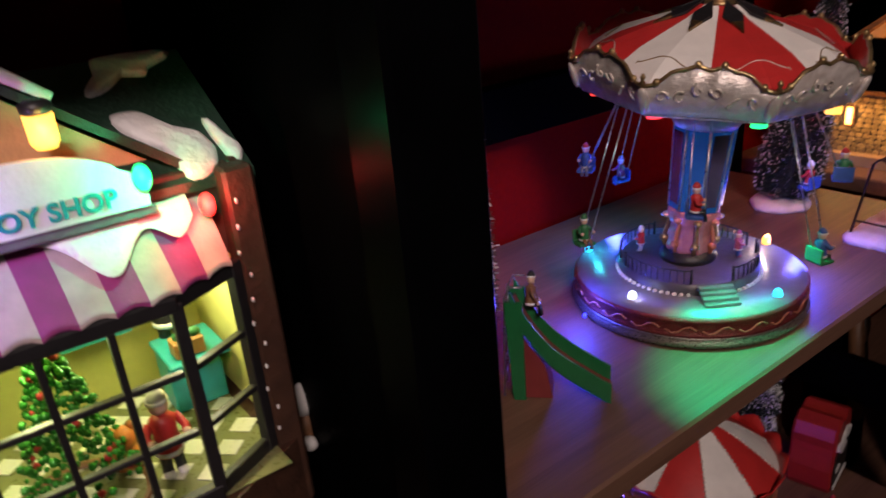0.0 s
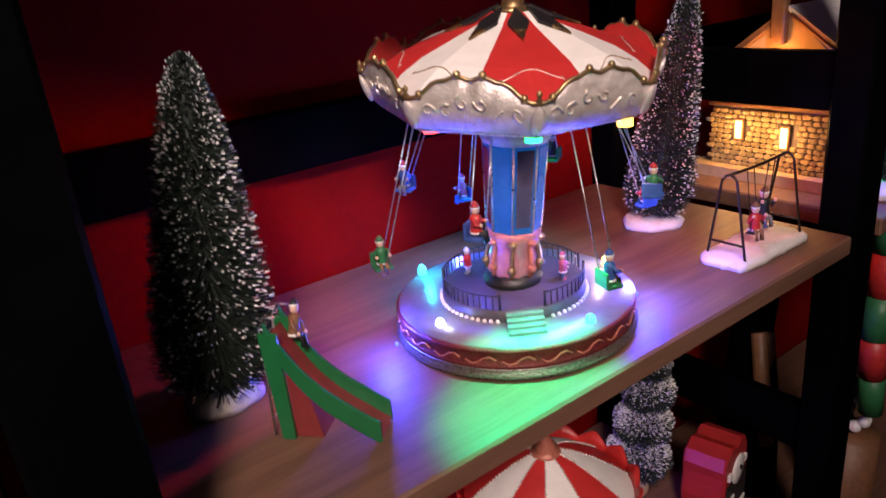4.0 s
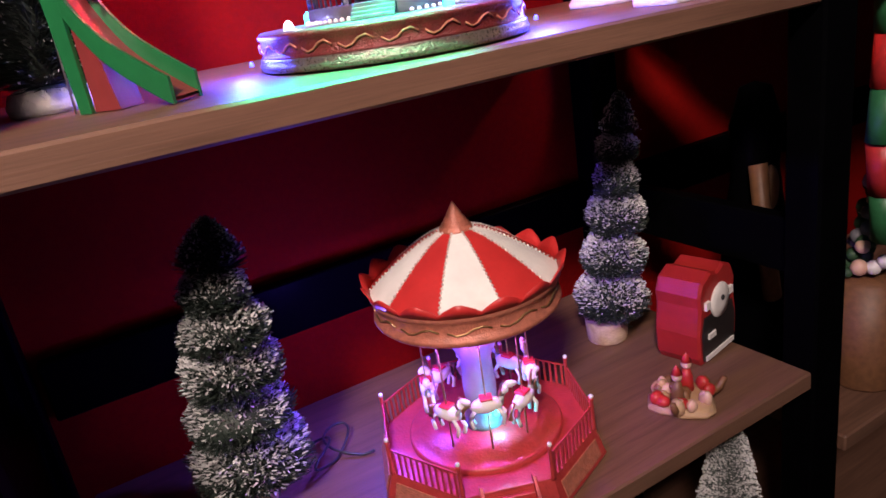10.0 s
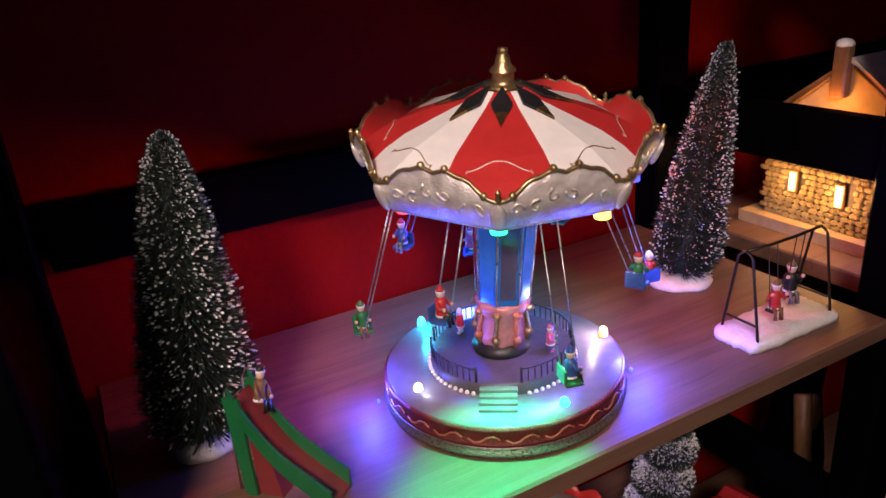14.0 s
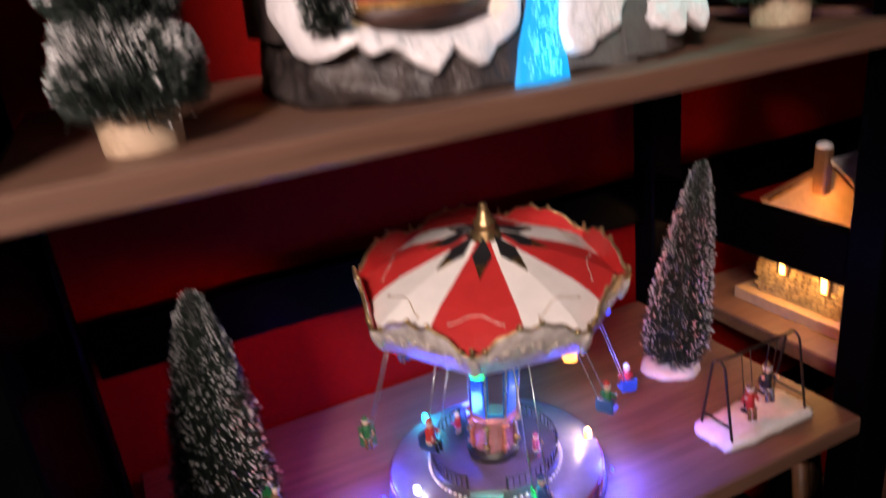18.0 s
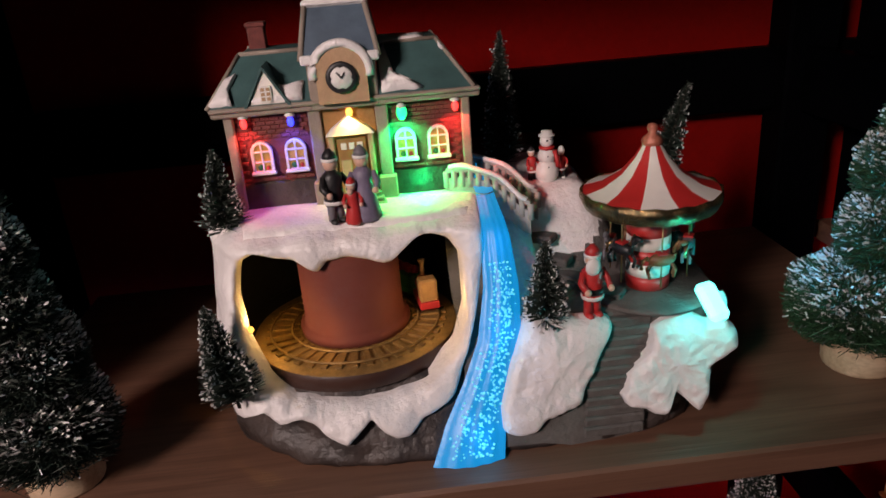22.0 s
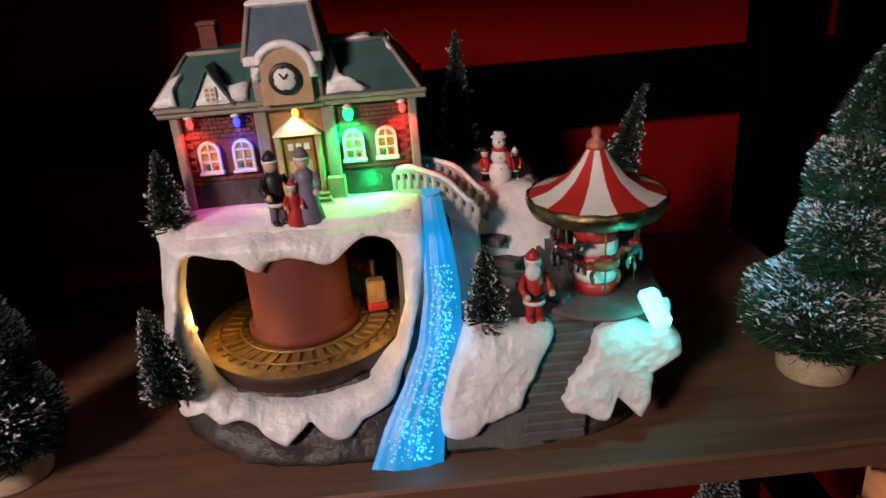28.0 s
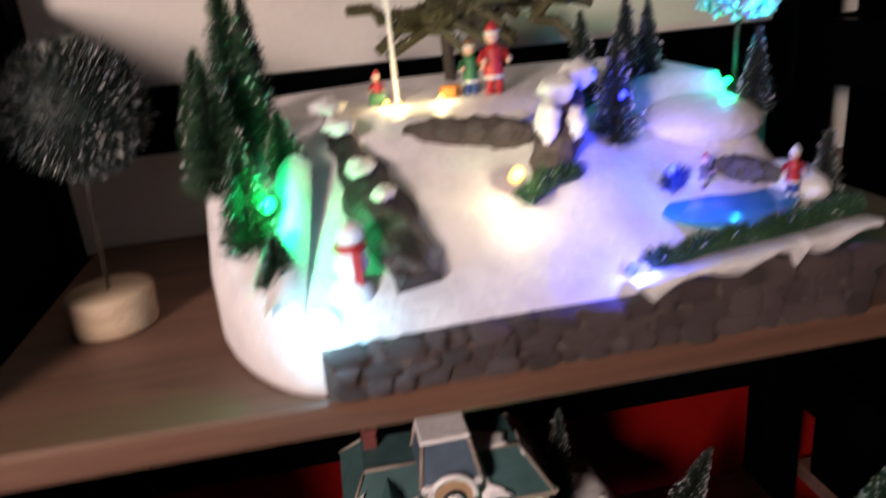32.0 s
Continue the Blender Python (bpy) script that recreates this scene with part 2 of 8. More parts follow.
M_PILLAR = mat("grey_pilaster", (0.33, 0.27, 0.22), 0.6, 0, 0.2, 90, 0.3)
M_ROOF = mat("teal_slate", (0.060, 0.125, 0.125), 0.4, 0, 0.22, 70, 0.12)
M_ROOFB = mat("blue_grey_slate", (0.085, 0.125, 0.175), 0.4, 0, 0.22, 70, 0.12)
M_RIMGOLD = mat("dark_gilt_rim", (0.40, 0.27, 0.12), 0.2, 0.85, 0.4, 130, 0.5, other=(0.10, 0.08, 0.05))
M_TAN = mat("tan_plaster", (0.52, 0.33, 0.19), 0.6, 0, 0.15, 90, 0.3)
M_DOOR = mat("golden_door", (0.42, 0.22, 0.07), 0.5, 0, 0.25, 120, 0.3)
M_TRACK = mat("brown_track", (0.36, 0.21, 0.07), 0.42, 0.4, 0.35, 140, 0.4)
M_RIMBROWN = mat("dark_brown_rim", (0.055, 0.022, 0.014), 0.5, 0, 0.2, 60, 0.2)
M_DRUM = mat("brown_drum", (0.14, 0.028, 0.016), 0.8, 0, 0.12, 40, 0.15)
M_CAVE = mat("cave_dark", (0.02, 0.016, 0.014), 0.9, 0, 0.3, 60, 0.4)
M_BRIDGE = mat("grey_bridge", (0.40, 0.38, 0.36), 0.6, 0, 0.2, 90, 0.3)
M_WINLIT = mat("lit_window", (0.5, 0.28, 0.09), 0.3, 0, 0.5, 260, 0, glow=(1.0, 0.55, 0.14), power=0.32)
# Added faint blue emission stands for light caught by the mirrors.
M_GLASSBLUE = mat("blue_mirror_with_glow", (0.05, 0.20, 0.62), 0.10, 0.6, 0.3, 60, 0, glow=(0.02, 0.22, 0.8), power=0.22)
M_PINKMIRROR = mat("pink_mirror", (0.62, 0.26, 0.27), 0.22, 0.35, 0.3, 160, 0.3)
M_POND = mat("blue_ice", (0.05, 0.30, 0.55), 0.1, 0, 0.2, 60, 0.05)
M_RIVER = mat("glowing_river", (0.02, 0.16, 0.40), 0.38, 0, 0.3, 60, 0.2, glow=(0.0, 0.44, 1.0), power=0.95)
M_FIBRE = led_mat("fibre_tip", (0.2, 0.85, 1.0), 3.2)
L_RED, L_GREEN, L_BLUE = led_mat("led_red", RED, 18), led_mat("led_green", GREEN, 17), led_mat("led_blue", BLUE, 20)
L_CYAN, L_AMBER, L_WHITE = led_mat("led_cyan", CYAN, 20), led_mat("led_amber", AMBER, 18), led_mat("led_white", WHITE, 16)

# ---- mesh tools ----


class Shape:
    """Gathers vertices, faces and material slots for one mesh."""

    def __init__(self):
        self.v, self.f, self.m, self.s = [], [], [], []

    def add(self, verts, faces, slot=0, smooth=False, at=None):
        o = len(self.v)
        self.v += [tuple(at @ Vector(p)) for p in verts] if at is not None else [tuple(p) for p in verts]
        for q in faces:
            self.f.append([o + i for i in q])
            self.m.append(slot)
            self.s.append(smooth)
        return self

    def box(self, c, s, slot=0, at=None, turn=0.0, bevel=0.0):
        """A box with chamfered edges about the centre c."""
        h = [k / 2 for k in s]
        b = bevel or min(s) * 0.12
        vs, idx = [], {}
        for sx in (-1, 1):
            for sy in (-1, 1):
                for sz in (-1, 1):
                    for ax in range(3):
                        p = [sx * (h[0] - b), sy * (h[1] - b), sz * (h[2] - b)]
                        p[ax] = (sx, sy, sz)[ax] * h[ax]
                        idx[sx, sy, sz, ax] = len(vs)
                        vs.append(p)
        fs = []
        for ax in range(3):
            u, w = (ax + 1) % 3, (ax + 2) % 3
            for sg in (-1, 1):
                q = []
                for a, bb in ((-1, -1), (1, -1), (1, 1), (-1, 1)):
                    k = [0, 0, 0]
                    k[ax], k[u], k[w] = sg, a, bb
                    q.append(idx[(*k, ax)])
                fs.append(q if sg > 0 else q[::-1])
            for a in (-1, 1):
                for bb in (-1, 1):
                    k1, k2 = [0, 0, 0], [0, 0, 0]
                    k1[ax], k1[u], k1[w] = -1, a, bb
                    k2[ax], k2[u], k2[w] = 1, a, bb
                    q = [idx[(*k1, u)], idx[(*k2, u)], idx[(*k2, w)], idx[(*k1, w)]]
                    fs.append(q if a * bb > 0 else q[::-1])
        for sx in (-1, 1):
            for sy in (-1, 1):
                for sz in (-1, 1):
                    q = [idx[sx, sy, sz, k] for k in range(3)]
                    fs.append(q if sx * sy * sz > 0 else q[::-1])
        m = pose(*c, 0, 0, turn)
        return self.add(vs, fs, slot, False, (at @ m) if at is not None else m)

    def lathe(self, prof, n=24, c=(0, 0, 0), slot=0, smooth=True, at=None, start=0.0, wave=None, caps=True):
        """Turns a profile of (radius, height) round z. wave(angle, k): a factor on the radius and a rise."""
        vs, fs = [], []
        for k, (r, z) in enumerate(prof):
            for i in range(n):
                a = start + 2 * math.pi * i / n
                fr, dz = wave(a, k) if wave else (1, 0)
                vs.append((c[0] + r * fr * math.cos(a), c[1] + r * fr * math.sin(a), c[2] + z + dz))
        for k in range(len(prof) - 1):
            for i in range(n):
                j = (i + 1) % n
                fs.append((k * n + i, k * n + j, (k + 1) * n + j, (k + 1) * n + i))
        if caps and prof[0][0] > 1e-5:
            fs.append(tuple(range(n))[::-1])
        if caps and prof[-1][0] > 1e-5:
            fs.append(tuple((len(prof) - 1) * n + i for i in range(n)))
        return self.add(vs, fs, slot, smooth, at)

    def ball(self, c, r, slot=0, nu=12, nv=8, at=None):
        rx, ry, rz = r if isinstance(r, (tuple, list)) else (r, r, r)
        vs, fs = [], []
        for k in range(nv + 1):
            p = math.pi * k / nv
            for i in range(nu):
                a = 2 * math.pi * i / nu
                vs.append((c[0] + rx * math.sin(p) * math.cos(a), c[1] + ry * math.sin(p) * math.sin(a), c[2] - rz * math.cos(p)))
        for k in range(nv):
            for i in range(nu):
                j = (i + 1) % nu
                fs.append((k * nu + i, k * nu + j, (k + 1) * nu + j, (k + 1) * nu + i))
        return self.add(vs, fs, slot, True, at)

    def tube(self, pts, r, slot=0, n=6, at=None, taper=1.0):
        pts = [Vector(p) for p in pts]
        vs, fs = [], []
        for k, p in enumerate(pts):
            t = (pts[min(k + 1, len(pts) - 1)] - pts[max(k - 1, 0)]).normalized()
            u = t.cross(Vector((0, 0, 1)) if abs(t.z) < 0.9 else Vector((1, 0, 0))).normalized()
            w = t.cross(u)
            rr = r * (1 + (taper - 1) * k / max(1, len(pts) - 1))
            for i in range(n):
                a = 2 * math.pi * i / n
                vs.append(p + rr * (u * math.cos(a) + w * math.sin(a)))
        for k in range(len(pts) - 1):
            for i in range(n):
                j = (i + 1) % n
                fs.append((k * n + i, k * n + j, (k + 1) * n + j, (k + 1) * n + i))
        fs += [tuple(range(n))[::-1], tuple((len(pts) - 1) * n + i for i in range(n))]
        return self.add(vs, fs, slot, True, at)

    def prism(self, poly, lo, hi, slot=0, at=None):
        """A flat outline in x and y, drawn out from z = lo to z = hi."""
        n = len(poly)
        vs = [(x, y, lo) for x, y in poly] + [(x, y, hi) for x, y in poly]
        fs = [tuple(range(n))[::-1], tuple(range(n, 2 * n))] + [(i, (i + 1) % n, n + (i + 1) % n, n + i) for i in range(n)]
        return self.add(vs, fs, slot, False, at)

    def sheet(self, fn, nu, nv, slot=0, smooth=True, thick=0.0, at=None, drop=None):
        """A surface fn(u, v) over the unit square; thick: its depth along -fn's up side is closed by a skirt."""
        vs = [fn(i / nu, k / nv) for k in range(nv + 1) for i in range(nu + 1)]
        fs = [(k * (nu + 1) + i, k * (nu + 1) + i + 1, (k + 1) * (nu + 1) + i + 1, (k + 1) * (nu + 1) + i) for k in range(nv) for i in range(nu)]
        return self.add(vs, fs, slot, smooth, at)

    def mesh(self, name, mats):
        me = bpy.data.meshes.new(name)
        me.from_pydata(self.v, [], self.f)
        for m in mats:
            me.materials.append(m)
        me.polygons.foreach_set("material_index", self.m)
        me.polygons.foreach_set("use_smooth", self.s)
        bm = bmesh.new()
        bm.from_mesh(me)
        bmesh.ops.recalc_face_normals(bm, faces=bm.faces)
        bm.to_mesh(me)
        bm.free()
        me.update()
        return me


def part(name, shape, mats, parent, label="", at=None):
    mats = mats if isinstance(mats, (list, tuple)) else [mats]
    ob = new(name, shape if isinstance(shape, bpy.types.Mesh) else shape.mesh(name, mats))
    ob.parent = parent
    if at is not None:
        ob.matrix_basis = at
    return tagged(ob, label)


def thing(name, x, y, z, label, category, group="", turn=0.0, kind=""):
    ob = new(name)
    ob.matrix_basis = pose(x, y, z, 0, 0, turn)
    ob.empty_display_size = 0.02
    return tagged(ob, label, category, group, kind)


def solid(name, shape, mats, label, category, group="", kind="", at=None):
    mats = mats if isinstance(mats, (list, tuple)) else [mats]
    ob = new(name, shape.mesh(name, mats))
    if at is not None:
        ob.matrix_basis = at
    return tagged(ob, label, category, group, kind)


def needles(s, base, axis, radius, count, length, rng, lift=0.25, frost=0.3, width=0.0006, slots=(0, 1, 2), inner=0.0, flake=2.6):
    """Bristles along an axis: radius(k) is the crown's reach at height k from 0 to 1."""
    vs, fs, ms = [], [], []
    base, axis = Vector(base), Vector(axis)
    up = axis.normalized()
    u = up.orthogonal().normalized()
    w = up.cross(u)
    for _ in range(count):
        k = rng.random() ** 0.85
        reach = radius(k) * (0.80 + 0.24 * rng.random())
        if reach <= 0.0005:
            continue
        a = rng.random() * 2 * math.pi
        out = (u * math.cos(a) + w * math.sin(a) + up * (lift + 0.35 * (rng.random() - 0.5))).normalized()
        root = base + axis * k
        start = root + out * max(inner, reach - length) * (0.75 + 0.25 * rng.random())
        tip = root + out * reach + Vector((rng.gauss(0, 1), rng.gauss(0, 1), rng.gauss(0, 1))) * 0.0012
        side = out.cross(Vector((rng.gauss(0, 1), rng.gauss(0, 1), rng.gauss(0, 1)))).normalized() * width
        o = len(vs)
        white = rng.random() < frost
        cut = start.lerp(tip, 0.90 if white else 0.5)
        fl = flake if white else 1.0
        vs += [start - side, start + side, cut + side * fl, cut - side * fl, tip + side * (0.9 * fl if white else 0.4), tip - side * (0.9 * fl if white else 0.4)]
        fs += [(o, o + 1, o + 2, o + 3), (o + 3, o + 2, o + 4, o + 5)]
        ms += [slots[0], slots[1] if white else (slots[2] if rng.random() < frost * 0.4 else slots[0])]
    o = len(s.v)
    s.v += [tuple(p) for p in vs]
    s.f += [[o + i for i in q] for q in fs]
    s.m += ms
    s.s += [False] * len(fs)


def bulb(s, c, r, rz, count, length, rng, frost, width=0.0005, slots=(0, 1, 2)):
    """One round tuft of bristles about c: white on its upper side, dark below."""
    c = Vector(c)
    for _ in range(count):
        a, q = rng.random() * 2 * math.pi, rng.uniform(-0.5, 0.96)
        k = math.sqrt(1 - q * q)
        out = Vector((k * math.cos(a), k * math.sin(a), q))
        g = (0.80 + 0.26 * rng.random()) * (1 + 0.13 * noise.noise((out.x * 2.3 + c.z * 60, out.y * 2.3, out.z * 2.3)))
        tip = c + Vector((out.x * r, out.y * r, out.z * rz)) * g
        way = Vector((out.x + rng.gauss(0, 0.30), out.y + rng.gauss(0, 0.30), 0.45 * out.z + 0.25 + rng.gauss(0, 0.22))).normalized()
        start = tip - way * length * (0.7 + 0.5 * rng.random())
        side = way.cross(Vector((rng.gauss(0, 1), rng.gauss(0, 1), rng.gauss(0, 1)))).normalized() * width
        white = rng.random() < frost * min(1.5, max(0.04, 0.25 + 1.35 * q))
        cut = start.lerp(tip, 0.62 if white else 0.5)
        fl = 2.0 if white else 1.0
        o = len(s.v)
        s.v += [tuple(p) for p in (start - side, start + side, cut + side * fl, cut - side * fl, tip + side * 0.8 * fl, tip - side * 0.8 * fl)]
        s.f += [[o, o + 1, o + 2, o + 3], [o + 3, o + 2, o + 4, o + 5]]
        s.m += [slots[0], slots[1] if white else (slots[2] if rng.random() < frost * 0.22 else slots[0])]
        s.s += [False, False]


def raw_mesh(s, name, mats):
    me = bpy.data.meshes.new(name)
    me.from_pydata(s.v, [], s.f)
    for m in mats:
        me.materials.append(m)
    me.polygons.foreach_set("material_index", s.m)
    me.update()
    return me


def doll(coat, trousers, hat, h=0.03, skirt=False, seated=False, slots=(0, 1, 2, 3, 4), arms=0.5):
    """A little painted figure, one plain shape: coat 0, trousers 1, skin 2, hat 3, trim 4."""
    s = Shape()
    k = h / 0.03
    if skirt:
        s.lathe([(0.006 * k, 0), (0.0062 * k, 0.002 * k), (0.0045 * k, 0.011 * k), (0.0036 * k, 0.017 * k), (0.0042 * k, 0.020 * k), (0.002 * k, 0.0225 * k)], 10, slot=0)
    else:
        for sx in (-1, 1):
            if seated:
                s.tube([(sx * 0.0019 * k, 0, 0.009 * k), (sx * 0.0021 * k, -0.006 * k, 0.009 * k), (sx * 0.0021 * k, -0.007 * k, 0.002 * k)], 0.0017 * k, 1, 6)
            else:
                s.tube([(sx * 0.002 * k, 0, 0.001 * k), (sx * 0.0018 * k, 0, 0.011 * k)], 0.0018 * k, 1, 6)
                s.ball((sx * 0.0021 * k, -0.0012 * k, 0.0011 * k), (0.0018 * k, 0.003 * k, 0.0013 * k), 3, 6, 4)
        s.lathe([(0.0042 * k, 0.008 * k), (0.0044 * k, 0.010 * k), (0.0036 * k, 0.016 * k), (0.0043 * k, 0.020 * k), (0.002 * k, 0.0225 * k)], 10, slot=0)
        s.lathe([(0.0046 * k, 0.0085 * k), (0.0046 * k, 0.0100 * k)], 10, slot=4)
    for sx in (-1, 1):
        s.tube([(sx * 0.0040 * k, 0, 0.0200 * k), (sx * 0.0060 * k, -0.0015 * k, 0.0160 * k), (sx * 0.0052 * k, -0.0050 * k, (0.0120 + 0.008 * arms) * k)], 0.0014 * k, 0, 6)
        s.ball((sx * 0.0052 * k, -0.0055 * k, (0.0120 + 0.008 * arms) * k), 0.0015 * k, 2, 6, 4)
    s.ball((0, 0, 0.0252 * k), (0.0031 * k, 0.0031 * k, 0.0034 * k), 2, 10, 7)
    s.lathe([(0.0034 * k, 0.0262 * k), (0.0034 * k, 0.0274 * k)], 10, slot=4)
    s.lathe([(0.0032 * k, 0.0270 * k), (0.0026 * k, 0.0292 * k), (0.0008 * k, 0.0312 * k)], 10, slot=3)
    return s.mesh("figure", [coat, trousers, M_SKIN, hat, M_FWHITE])


def smooth01(x, a, b):
    q = min(1.0, max(0.0, (x - a) / (b - a)))
    return q * q * (3 - 2 * q)


def led(parent, x, y, z, m, r=0.0022, name="led"):
    s = Shape().lathe([(r, -r * 1.2), (r, 0), (r * 0.8, r * 0.7), (r * 0.35, r * 1.1), (0, r * 1.2)], 10)
    return part(name, s, [m], parent, "", pose(x, y, z))

# ---- the room and the racks ----
ZA, ZB, ZC, ZD, Z0 = 0.588, 1.0, 1.41, 1.827, 0.175
DEEP, THICK = 0.36, 0.022


def slab(name, lo, hi, m, label, category, bevel=0.001, kind="structure"):
    c = [(a + b) / 2 for a, b in zip(lo, hi)]
    return solid(name, Shape().box((0, 0, 0), [b - a for a, b in zip(lo, hi)], bevel=bevel), m, label, category, kind=kind, at=pose(*c))


slab("wall_north", (-2.4, 0.378, 0), (3.2, 0.47, 1.815), M_REDWALL, "dark red painted wall behind the racks", "wall")
slab("wall_north_upper", (-2.4, 0.380, 1.815), (3.2, 0.47, 2.6), M_WHITEWALL, "off-white painted upper part of the wall", "wall")
slab("wall_south", (-2.4, -3.3, 0), (3.2, -3.2, 2.6), M_WHITEWALL, "plain off-white wall of the dim room", "wall")
slab("wall_west", (-2.5, -3.2, 0), (-2.4, 0.47, 2.6), M_WHITEWALL, "plain off-white side wall", "wall")
slab("wall_east", (3.2, -3.2, 0), (3.3, 0.47, 2.6), M_WHITEWALL, "plain off-white side wall", "wall")
slab("floor", (-2.5, -3.3, -0.1), (3.3, 0.47, 0), M_FLOOR, "dark brown wooden floor", "floor")
slab("ceiling", (-2.5, -3.3, 2.6), (3.3, 0.47, 2.7), M_CEIL, "plain pale ceiling", "ceiling")

# Invented fixture to carry the added room light.
fix = thing("ceiling_lamp", -0.80, -1.38, 2.6, "added white dish lamp, unseen, standing for the dim room's light", "lamp")
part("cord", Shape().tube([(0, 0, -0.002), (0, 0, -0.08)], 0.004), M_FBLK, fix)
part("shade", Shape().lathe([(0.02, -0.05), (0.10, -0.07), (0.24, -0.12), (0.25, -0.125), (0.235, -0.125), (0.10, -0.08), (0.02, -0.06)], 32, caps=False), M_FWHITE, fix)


def rack(name, x0, x1, label, left_posts, right_posts, boards=(Z0, ZA, ZB, ZC, ZD)):
    """Open rack: wooden boards between black posts, with flat black rails at the back and sides."""
    r = thing(name, x0, 0, 0, label, "shelf rack", "racks along the red wall")
    w = x1 - x0
    for z in boards:
        s = Shape().box((w / 2, DEEP / 2, z - THICK / 2), (w, DEEP, THICK), bevel=0.0022)
        part("board", s, M_WOOD, r, "brown oak-grained shelf board")
    rails = ((ZA, 0.10, 0.165), (ZB, 0.128, 0.190), (ZC, 0.131, 0.193), (ZD, 0.085, 0.146))
    for z, a, b in rails:
        part("back_rail", Shape().box((w / 2, 0.3585, z + (a + b) / 2), (w + 0.012, 0.018, b - a), bevel=0.002), M_BLACK, r, "flat glossy black rail")
    for side, on in ((-0.040, left_posts), (w + 0.0285, right_posts)):
        if not on:
            continue
        for y0, y1 in ((-0.001, 0.040), (0.330, 0.3715)):
            part("post", Shape().box((side, (y0 + y1) / 2, 1.035), (0.052, y1 - y0, 2.07), bevel=0.003), M_BLACK, r, "glossy black upright post")
        for z, a, b in rails:
            part("side_rail", Shape().box((side, 0.185, z + (a + b) / 2), (0.020, 0.29, b - a), bevel=0.002), M_BLACK, r, "flat glossy black rail")
    return r


left_rack = rack("shelf_rack", 0.0, 0.71, "black rack with brown oak boards holding a lit Christmas village", True, True)
part("side_panel", Shape().box((-0.040, 0.185, 1.035), (0.030, 0.288, 2.06), bevel=0.002), M_BLACK, left_rack, "glossy black closed side panel")
rack("shelf_rack", -0.79, -0.082, "black rack with brown boards beside the fair, holding a toy shop", True, False)
right_rack = rack("shelf_rack", 0.780, 1.49, "black rack with brown boards holding a lit stone house", False, True, (Z0, ZA - 0.12, ZB, ZC, ZD))
# Added black sheet stands for the darkness beyond the right post.
part("side_panel", Shape().box((0.000, 0.200, 1.726), (0.010, 0.250, 0.620), bevel=0.002), M_BLACK, right_rack, "added black panel standing for the dark beyond the upper side")

# ---- bottle-brush trees ----


